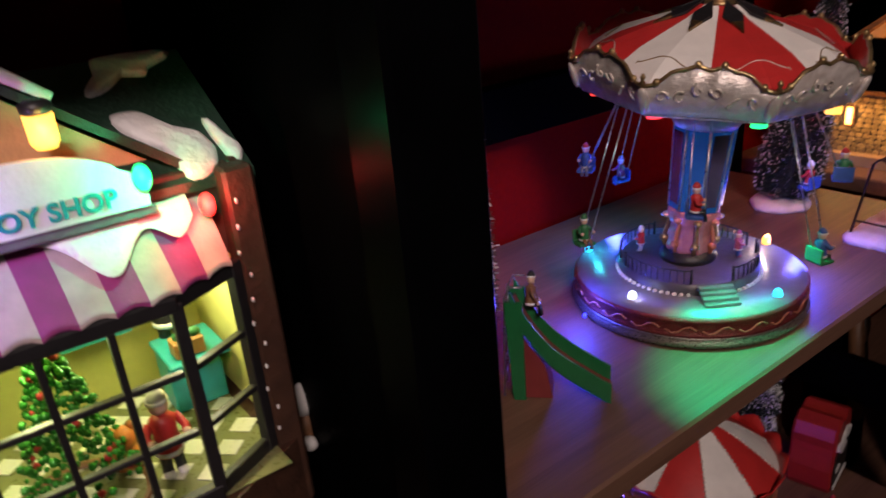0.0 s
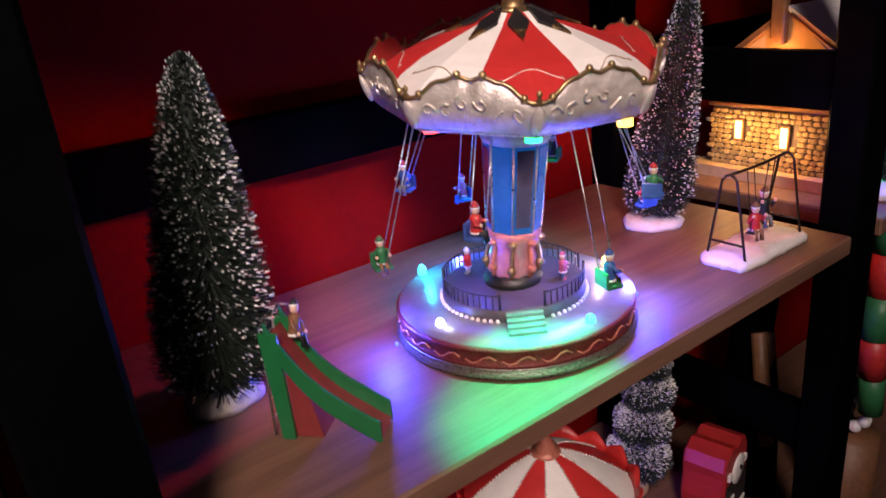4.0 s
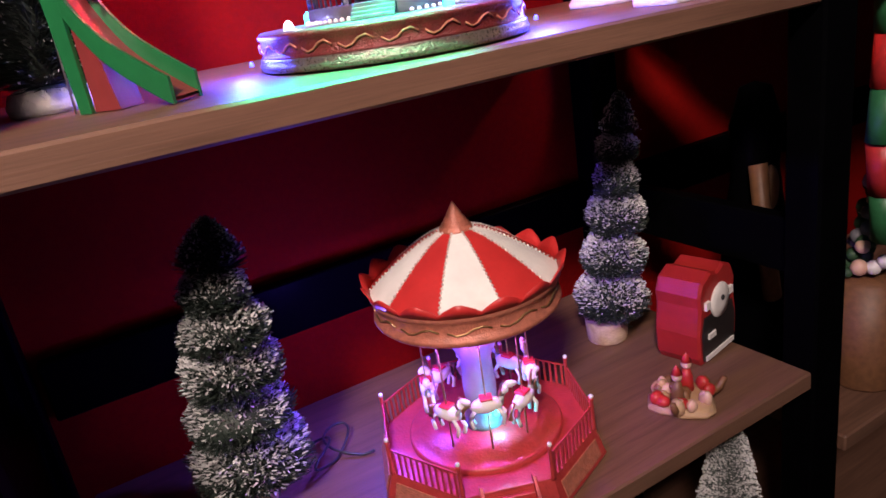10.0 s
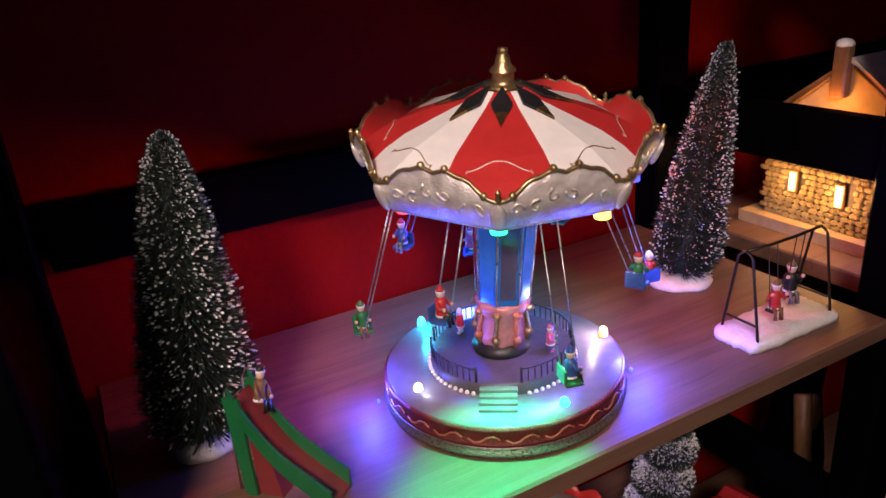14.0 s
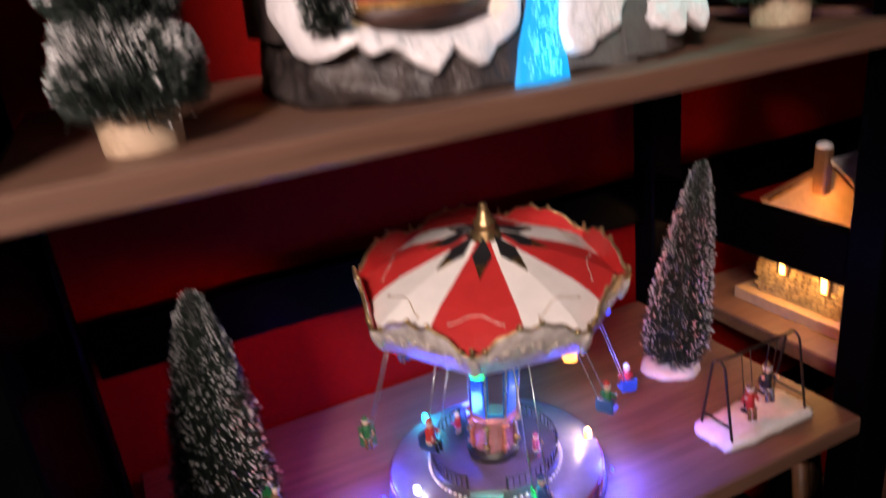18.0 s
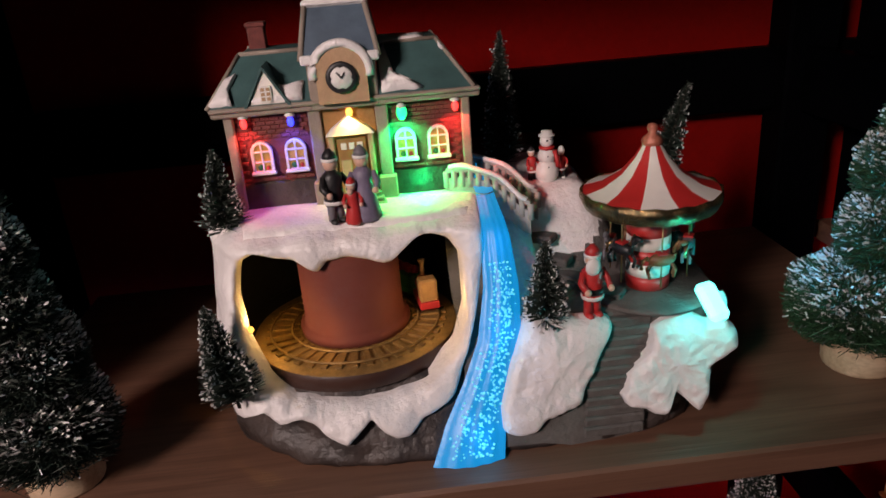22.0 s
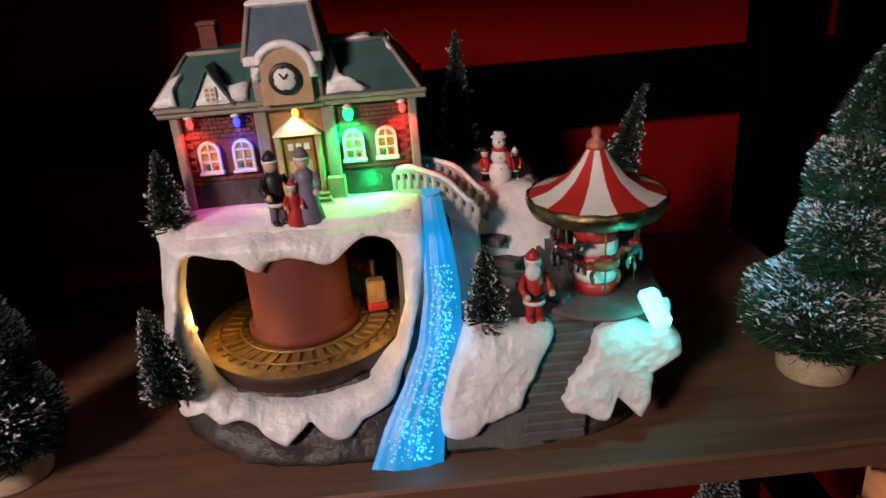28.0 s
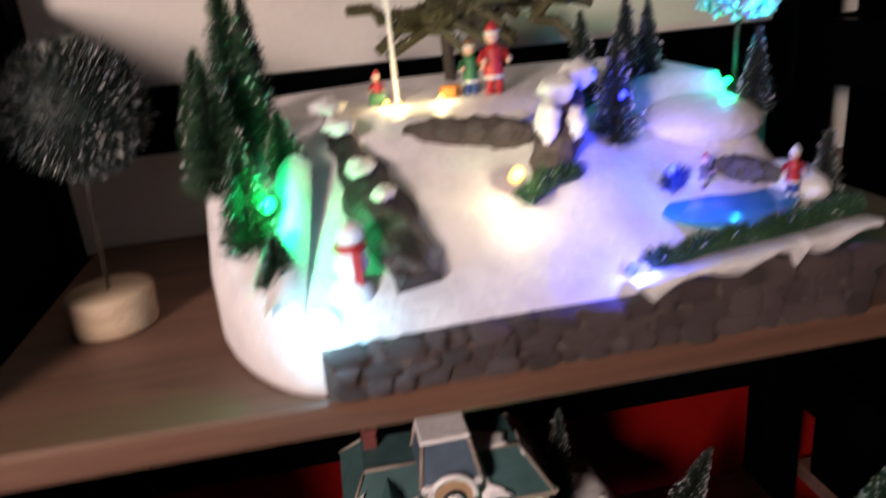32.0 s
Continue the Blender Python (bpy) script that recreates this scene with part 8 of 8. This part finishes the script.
    # awning with stripes, falling from the wall to a wavy edge
    for k in range(16):
        a0, a1 = -0.372 + 0.0165 * k, -0.372 + 0.0165 * (k + 1)

        def awn(u, w, lift=0.0):
            x = a0 + (a1 - a0) * u
            out = 0.040 * w * (1 if x < -0.150 else max(0.40, 1 - (x + 0.150) / 0.050 * 0.55))
            return (x + 0.002 * w, 0.1365 - out, 1.2185 - 0.026 * w - 0.009 * w * w + 0.003 * math.sin(math.pi * u) * (w > 0.9) + lift)
        s = Shape()
        s.sheet(lambda u, w: awn(u, w), 4, 8)
        s.sheet(lambda u, w: awn(u, w, -0.002), 4, 8)
        P("awning_stripe", s, m_awn if k % 2 == 0 else m_awn2, "purple awning stripe" if k % 2 == 0 else "cream awning stripe")
    s = Shape()

    def snow_awn(u, w):
        x = -0.225 + 0.107 * u
        reach = 0.20 + 0.55 * math.exp(-((u - 0.55) / 0.15) ** 2) + 0.34 * math.exp(-((u - 0.90) / 0.10) ** 2) - 0.10 * (1 - u)
        q = w * reach
        out = 0.040 * q * (1 if x < -0.150 else max(0.40, 1 - (x + 0.150) / 0.050 * 0.55))
        return (x, 0.1335 - out, 1.2215 - 0.026 * q - 0.009 * q * q + 0.004 * math.sin(math.pi * min(0.999, w)) ** 0.5)
    s.sheet(snow_awn, 60, 10)
    P("awning_snow", s, M_SNOW, "snow on the awning")
    # sign
    out = [(-0.262, 1.226), (-0.139, 1.226), (-0.139, 1.2415)] + [(-0.2005 + 0.052 * math.cos(radians(a)), 1.2435 + 0.017 * math.sin(radians(a))) for a in range(10, 171, 16)] + [(-0.262, 1.2415)]
    sign = P("sign", Shape().prism(out, 0, 0.004, at=pose(0, 0.1215, 0, 90, 0, 0)), M_FWHITE, "white shop sign with teal letters")
    part("letters", text_mesh("TOY SHOP", 0.0125, 0.0007), None, sign, "teal lettering", I @ pose(-0.1840, 0.1168, 1.2300, 90, 0, 0)).data.materials.append(m_teal)
    P("sign_rail", Shape().box((-0.2, 0.1225, 1.2225), (0.128, 0.006, 0.005), bevel=0.0008), M_FGREY, "", sign)
    P("sign_arm", Shape().box((-0.162, 0.145, 1.2275), (0.004, 0.045, 0.004)).box((-0.238, 0.145, 1.2275), (0.004, 0.045, 0.004)), M_FBLK, "", sign)
    # gable with a lantern
    P("gable", Shape().prism([(-0.275, 1.234), (-0.118, 1.234), (-0.1965, 1.291)], -0.020, 0.0, at=pose(0, 0.150, 0, 90, 0, 0)), M_TAN, "tan plaster gable")
    for sx in (-1, 1):
        cx = -0.1965
        P("gable_roof", Shape().add([(cx, 0.140, 1.3000), (cx + sx * 0.092, 0.140, 1.2335), (cx + sx * 0.092, 0.235, 1.2335), (cx, 0.235, 1.3000), (cx, 0.140, 1.2945), (cx + sx * 0.086, 0.140, 1.2315), (cx + sx * 0.086, 0.235, 1.2315), (cx, 0.235, 1.2945)], [(0, 1, 2, 3), (4, 5, 6, 7), (0, 1, 5, 4), (1, 2, 6, 5), (2, 3, 7, 6), (3, 0, 4, 7)]), m_roof, "dark green gable roof")
        P("gable_snow", Shape().tube([(cx + sx * 0.004, 0.141, 1.3015), (cx + sx * 0.016, 0.141, 1.2935), (cx + sx * 0.030, 0.141, 1.283)], 0.0042, n=8, taper=0.6), M_SNOW, "snow on the gable")
    lan = P("lantern", Shape().lathe([(0.004, -0.002), (0.007, 0.0), (0.0075, 0.004), (0.004, 0.006)], 10, (-0.176, 0.127, 1.279)), M_FBLK, "glowing lantern")
    P("lantern_glass", Shape().lathe([(0.0045, -0.016), (0.0065, -0.013), (0.0068, 0.0)], 10, (-0.176, 0.127, 1.278)), L_AMBER, "", lan)
    # main roof
    P("roof", Shape().add([(-0.40, 0.134, 1.228), (-0.076, 0.134, 1.228), (-0.082, 0.209, 1.2905), (-0.40, 0.209, 1.2905), (-0.40, 0.330, 1.233), (-0.078, 0.330, 1.233), (-0.40, 0.134, 1.222), (-0.076, 0.134, 1.222), (-0.078, 0.330, 1.227), (-0.40, 0.330, 1.227)],
        [(0, 1, 2, 3), (3, 2, 5, 4), (6, 9, 8, 7), (0, 6, 7, 1), (1, 7, 8, 5), (1, 5, 2), (4, 5, 8, 9), (0, 3, 4, 9, 6)]), m_roof, "dark green shop roof")
    P("eave_board", Shape().box((-0.235, 0.1385, 1.2250), (0.305, 0.006, 0.008), bevel=0.001), m_wall)

    def roof_patch(outline, label="patch of snow"):
        c = (sum(p[0] for p in outline) / len(outline), sum(p[1] for p in outline) / len(outline))
        n = 64
        rr = polar(outline, c, n, 1)
        vs = []
        for g, lift in ((1.0, -0.001), (1.0, 0.002), (0.85, 0.0042), (0.4, 0.005), (0.05, 0.005)):
            for i in range(n):
                a = 2 * math.pi * i / n
                x, q = c[0] + rr[i] * g * math.cos(a), c[1] + rr[i] * g * math.sin(a)
                y = 0.140 + q * 0.77
                vs.append((x, y - lift * 0.6, 1.233 + q * 0.64 + lift * 0.8))
        s = Shape().add(vs, [(k * n + i, k * n + (i + 1) % n, (k + 1) * n + (i + 1) % n, (k + 1) * n + i) for k in range(4) for i in range(n)] + [tuple(4 * n + i for i in range(n))], 0, True)
        P("roof_snow", s, M_SNOW, label)
    roof_patch([(-0.139, 0.047), (-0.134, 0.034), (-0.125, 0.021), (-0.119, 0.017), (-0.115, 0.003), (-0.114, -0.007), (-0.104, -0.008), (-0.094, -0.001), (-0.091, 0.010), (-0.095, 0.023), (-0.108, 0.031), (-0.122, 0.047)])
    roof_patch([(-0.133, 0.089), (-0.134, 0.077), (-0.144, 0.065), (-0.142, 0.061), (-0.128, 0.066), (-0.120, 0.074), (-0.107, 0.071), (-0.100, 0.083), (-0.088, 0.082), (-0.087, 0.089), (-0.116, 0.090)])
    roof_patch([(-0.091, 0.038), (-0.090, 0.018), (-0.087, 0.001), (-0.081, -0.003), (-0.077, 0.005), (-0.082, 0.015), (-0.087, 0.029)])
    # lamps
    for x, y, z, m, col, p, r in ((-0.110, 0.1225, 1.2170, L_RED, RED, 0.22, 0.0045), (-0.1405, 0.116, 1.2410, L_GREEN, (0.03, 1, 0.40), 0.26, 0.0048), (-0.235, 0.105, 1.2405, L_WHITE, (0.45, 0.16, 1), 0.20, 0.0040)):
        P("lamp_bulb", Shape().ball((x, y, z), (r, r, r * 1.5), 0, 10, 8), m, "coloured shop lamp")
        lamp("shop_light", x - 0.002, y - r - 0.006, z + 0.001, col, p, 0.002)
    lamp("shop_lantern_light", -0.176, 0.114, 1.272, AMBER, 0.05, 0.003)
    lamp("shop_room_light", -0.215, 0.160, 1.165, (0.92, 1.0, 0.45), 0.62, 0.012)
    lamp("shop_room_light", -0.128, 0.190, 1.165, (1.0, 0.95, 0.6), 0.62, 0.010)
    # inside: glitter tree, toys, counter and figures
    rng = random.Random(77)
    s = Shape()
    for k in range(520):
        q = rng.random()
        r = 0.031 * (1 - q) ** 0.9 * (0.65 + 0.4 * rng.random()) + 0.002
        a = rng.random() * 6.283
        s.ball((-0.205 + r * math.cos(a), 0.155 + r * math.sin(a), 1.063 + 0.100 * q), rng.uniform(0.0014, 0.0030), 0 if rng.random() < 0.93 else 1, 5, 4)
    P("glitter_tree", s, [mat("glitter_green", (0.05, 0.32, 0.04), 0.25, 0.3, 0.3, 120, 0.2), M_FRED], "glittering green tree in the window")
    P("shop_counter", Shape().box((-0.118, 0.205, 1.0985), (0.040, 0.050, 0.004), bevel=0.001).box((-0.118, 0.215, 1.076), (0.036, 0.030, 0.044), bevel=0.001), m_teal, "teal counter")
    P("wall_shelf", Shape().box((-0.170, 0.240, 1.118), (0.050, 0.022, 0.012), bevel=0.001).box((-0.260, 0.250, 1.150), (0.10, 0.016, 0.004), bevel=0.001), m_teal, "teal wall shelf")
    for k in range(9):
        P("toy_box", Shape().box((-0.300 + 0.011 * k, 0.248, 1.1565 + 0.0015 * (k % 3)), (0.008, 0.008, 0.009 + 0.003 * (k % 3)), bevel=0.0005), (M_FRED, M_FORANGE, M_FWHITE, M_FBLUE)[k % 4], "little toy box")
    for x, y, z, cset, hgt in ((-0.158, 0.140, 1.0545, (M_FRED, M_FBLK, M_FWHITE), 0.058), (-0.122, 0.228, 1.0900, (M_FBLK, M_FBLK, M_FORANGE), 0.070), (-0.262, 0.150, 1.0545, (M_FORANGE, M_FBROWN, M_FRED), 0.040)):
        part("figure", doll(*cset, h=hgt), None, v, "small painted figure in the shop", I @ pose(x, y, z))
    P("gift", Shape().box((-0.122, 0.192, 1.107), (0.020, 0.014, 0.012), bevel=0.001), M_DOOR, "small gift with a green bow")
    P("gift_bow", Shape().ball((-0.125, 0.190, 1.1155), (0.006, 0.003, 0.004), 0, 8, 6).ball((-0.117, 0.190, 1.1155), (0.005, 0.003, 0.0035), 0, 8, 6), M_FGREEN)
    P("toy_bear", Shape().ball((-0.178, 0.165, 1.064), (0.012, 0.010, 0.011), 0, 10, 8).ball((-0.178, 0.160, 1.079), 0.008, 0, 10, 8).ball((-0.184, 0.160, 1.086), 0.003, 0, 6, 5).ball((-0.172, 0.160, 1.086), 0.003, 0, 6, 5), M_FORANGE, "yellow toy bear")
    P("toy_train_ring", Shape().lathe([(0.040, 0.0), (0.041, 0.002), (0.037, 0.002), (0.036, 0.0)], 40, (-0.210, 0.150, 1.0545), caps=False), M_FBROWN, "round toy track")
    P("snow_globe", Shape().ball((-0.245, 0.128, 1.064), 0.010, 0, 12, 9), M_FWHITE, "white toy globe")
    P("red_bauble", Shape().ball((-0.121, 0.118, 1.0385), 0.0065, 0, 12, 9).lathe([(0.0060, 1.0), (0.0050, 1.030)], 10, (-0.121, 0.118, 0.001)), M_FRED, "red ball on the shop's step")


toy_shop()
gn = Shape().lathe([(0.008, 0.0005), (0.0085, 0.004), (0.0065, 0.012), (0.0060, 0.028)], 12, slot=1).lathe([(0.0064, 0.027), (0.0072, 0.034), (0.0060, 0.044), (0.0025, 0.051), (0, 0.052)], 12, slot=0).ball((-0.004, -0.010, 0.006), (0.006, 0.007, 0.006), 0, 8, 6)
solid("snowy_post", gn, [M_FWHITE, M_FBROWN], "little brown post with a white snow cap beside the shop", "figurine", at=pose(-0.056, 0.180, ZB))

# ---- the stone house on the rack beyond ----


def stone_house():
    v = thing("stone_house", 0.905, 0.18, ZB, "lit stone house ornament with a tan timbered gable", "house ornament")
    I = pose(-0.905, -0.18, -ZB)

    def P(name, s, m, label="", parent=None):
        s.v = [tuple(I @ Vector(p)) for p in s.v]
        return part(name, s, m, parent or v, label)
    m_st = mat("pale_house_stone", (0.50, 0.34, 0.17), 0.7, 0, 0.35, 80, 0.6, random_tint=0.25)
    x0, x1, ya, yb = 0.842, 0.97, 0.085, 0.262
    wall = P("wall", Shape().box(((x0 + x1) / 2, (ya + yb) / 2, 1.058), (x1 - x0 - 0.004, yb - ya - 0.004, 0.086), bevel=0.001), M_MORTAR, "stone ground-floor wall")
    P("snow_ground", Shape().prism([(0.825, 0.06), (1.0, 0.06), (1.0, 0.285), (0.825, 0.285)], ZB + 0.0005, ZB + 0.016), M_TAN, "moulded tan ground")
    rng = random.Random(5)
    kinds = []
    for k in range(5):
        b = Shape().box((0, 0, 0), (1, 1, 1), bevel=0.2)
        b.v = [(x * (1 + 0.1 * math.sin(k + 3 * y)), y * (1 + 0.12 * math.sin(2 * k + 5 * z)), z * (1 + 0.1 * math.sin(k + 4 * y))) for x, y, z in b.v]
        kinds.append(b.mesh("stone", [m_st]))
    wins = (0.2165, 0.152)
    for row in range(11):
        z = 1.0195 + 0.0072 * row
        y = ya + 0.003 * (row % 2)
        while y < yb - 0.004:
            w = rng.uniform(0.007, 0.014)
            if not any(abs(y + w / 2 - q) < 0.0115 and 1.052 < z < 1.084 for q in wins):
                o = part("stone", rng.choice(kinds), None, wall, "", I @ pose(x0 + 0.001, y + w / 2, z))
                o.scale = (0.0045, w * 0.86, 0.0060)
            y += w
    P("string_course", Shape().box((x0 - 0.001, (ya + yb) / 2, 1.1005), (0.006, yb - ya + 0.006, 0.004), bevel=0.0008), M_FBROWN, "dark timber band")
    P("upper_wall", Shape().box(((x0 + x1) / 2, (ya + yb) / 2, 1.1245), (x1 - x0, yb - ya, 0.044), bevel=0.001), M_TAN, "tan plaster upper wall")
    P("gable", Shape().prism([(ya, 1.146), (yb, 1.146), (yb - 0.004, 1.156), ((ya + yb) / 2 - 0.016, 1.222), (ya + 0.004, 1.156)], x0, x1, at=Matrix(((0, 0, 1, 0), (1, 0, 0, 0), (0, 1, 0, 0), (0, 0, 0, 1)))), M_TAN, "tan timbered gable")
    yc = (ya + yb) / 2 - 0.016
    for sy in (-1, 1):
        P("roof", Shape().add([(x0 - 0.006, yc, 1.2285), (x0 - 0.006, yc + sy * 0.102, 1.154), (x1 + 0.01, yc + sy * 0.102, 1.154), (x1 + 0.01, yc, 1.2285), (x0 - 0.006, yc, 1.2225), (x0 - 0.006, yc + sy * 0.096, 1.152), (x1 + 0.01, yc + sy * 0.096, 1.152), (x1 + 0.01, yc, 1.2225)], [(0, 1, 2, 3), (4, 5, 6, 7), (0, 1, 5, 4), (1, 2, 6, 5), (2, 3, 7, 6), (3, 0, 4, 7)]), M_SNOW2 if sy < 0 else M_FBROWN, "snow-covered roof slope" if sy < 0 else "dark brown roof slope")
        P("barge_beam", Shape().tube([(x0 - 0.004, yc + sy * 0.088, 1.155), (x0 - 0.004, yc + sy * 0.004, 1.219)], 0.0035, n=4), M_FBROWN, "dark timber beam")
    P("chimney", Shape().box((x0 - 0.006, yc + 0.010, 1.212), (0.014, 0.018, 0.060), bevel=0.002), M_FBROWN, "brown stone chimney")
    P("chimney_snow", Shape().ball((x0 - 0.006, yc + 0.010, 1.243), (0.009, 0.011, 0.006), 0, 10, 7), M_SNOW2)
    glow = led_mat("house_window_glow", (1.0, 0.66, 0.30), 14.0)
    for y, z, h in ((wins[0], 1.068, 0.024), (wins[1], 1.063, 0.026), (0.206, 1.124, 0.015), (0.145, 1.122, 0.015)):
        win = P("window", Shape().box((x0 - 0.0025, y, z), (0.004, 0.0135, h + 0.006), bevel=0.001), M_FBROWN, "lit window in a dark frame")
        P("pane", Shape().box((x0 - 0.0048, y, z), (0.002, 0.0085, h), bevel=0.0005), glow, "", win)
        lamp("house_light", x0 - 0.020, y, z + 0.002, (1, 0.54, 0.17) if z < 1.1 else (1, 0.40, 0.09), 0.22 if z < 1.1 else 0.07, 0.004)
    lamp("house_light", x0 - 0.028, 0.165, 1.175, (1, 0.36, 0.07), 0.11, 0.004)


stone_house()


def elf_stocking():
    """A long red and green striped hanging leg at the next rack's front."""
    s = Shape()
    pts = [(0, 0, 0), (0.004, 0, -0.06), (0.000, 0, -0.12), (-0.006, 0, -0.18), (0.004, 0, -0.24), (0.012, 0, -0.30)]
    for k in range(5):
        s.tube([pts[k], tuple((Vector(pts[k]) + Vector(pts[k + 1])) / 2), pts[k + 1]], 0.020 - 0.001 * k, k % 2, 12)
    return s


solid("striped_garland", elf_stocking(), [M_FGREEN, M_FRED], "red and green striped stuffed garland hanging from the board", "garland", at=pose(0.862, 0.020, 0.990))
rd = thing("snow_stand", 0.872, 0.045, ZB, "round white snow stand with blue and green lit ornaments", "ornament")
part("plate", Shape().lathe([(0.040, 0.0005), (0.046, 0.004), (0.047, 0.010), (0.044, 0.014), (0, 0.015)], 32), M_SNOW2, rd, "round white snow plate")
part("blue_tree", raw_mesh((lambda s: (needles(s, (0.0, 0.0, 0.014), (0, 0, 0.09), lambda k: 0.03 * (1 - k), 1500, 0.02, random.Random(3), frost=0.1), s)[1])(Shape()), "blue_tree", [M_NEEDLE_G, M_FROST, M_FROSTG]), None, rd, "small dark bristle tree")
led(rd, -0.012, -0.024, 0.090, L_BLUE, 0.0045)
led(rd, 0.026, -0.014, 0.030, L_GREEN, 0.0035)
lamp("stand_light", 0.850, 0.004, ZB + 0.100, BLUE, 0.9)
lamp("stand_light", 0.905, 0.020, ZB + 0.034, GREEN, 0.14)
st = thing("snowy_figures", 0.915, 0.060, ZA - 0.12, "snowy painted figure group on a round wooden stand", "figurine")
part("stand", Shape().lathe([(0.040, 0.0005), (0.042, 0.004), (0.042, 0.148), (0, 0.150)], 24), M_FBROWN, st, "round wooden stand")
gs = Shape()
rg = random.Random(13)
for i in range(46):
    q = rg.random()
    gs.ball((0.028 * (1 - 0.7 * q) * rg.uniform(-1, 1), 0.028 * (1 - 0.7 * q) * rg.uniform(-1, 1), 0.152 + 0.125 * q), rg.uniform(0.006, 0.012), rg.choice((0, 1, 1, 3, 2)), 8, 6)
part("resin_figure", gs, [M_FWHITE, M_NEEDLE_G, M_SKIN, M_FGREY], st, "white and pink painted figures")
dk = Shape().lathe([(0.05, 0.0005), (0.052, 0.01), (0.045, 0.12), (0.03, 0.20), (0.034, 0.24), (0.02, 0.275), (0, 0.28)], 20, slot=0)
dk.tube([(-0.035, -0.03, 0.21), (-0.040, -0.045, 0.14), (-0.030, -0.05, 0.08)], 0.012, 1, 8)
dk.ball((-0.015, -0.035, 0.185), (0.012, 0.010, 0.022), 1, 10, 8)
solid("dark_statue", dk, [M_BLACK, M_FBROWN], "dark statuette with pale folds standing in the shade", "statue", at=pose(0.880, 0.200, ZA - 0.12) @ Matrix.Diagonal((1, 1, 1.43, 1)))
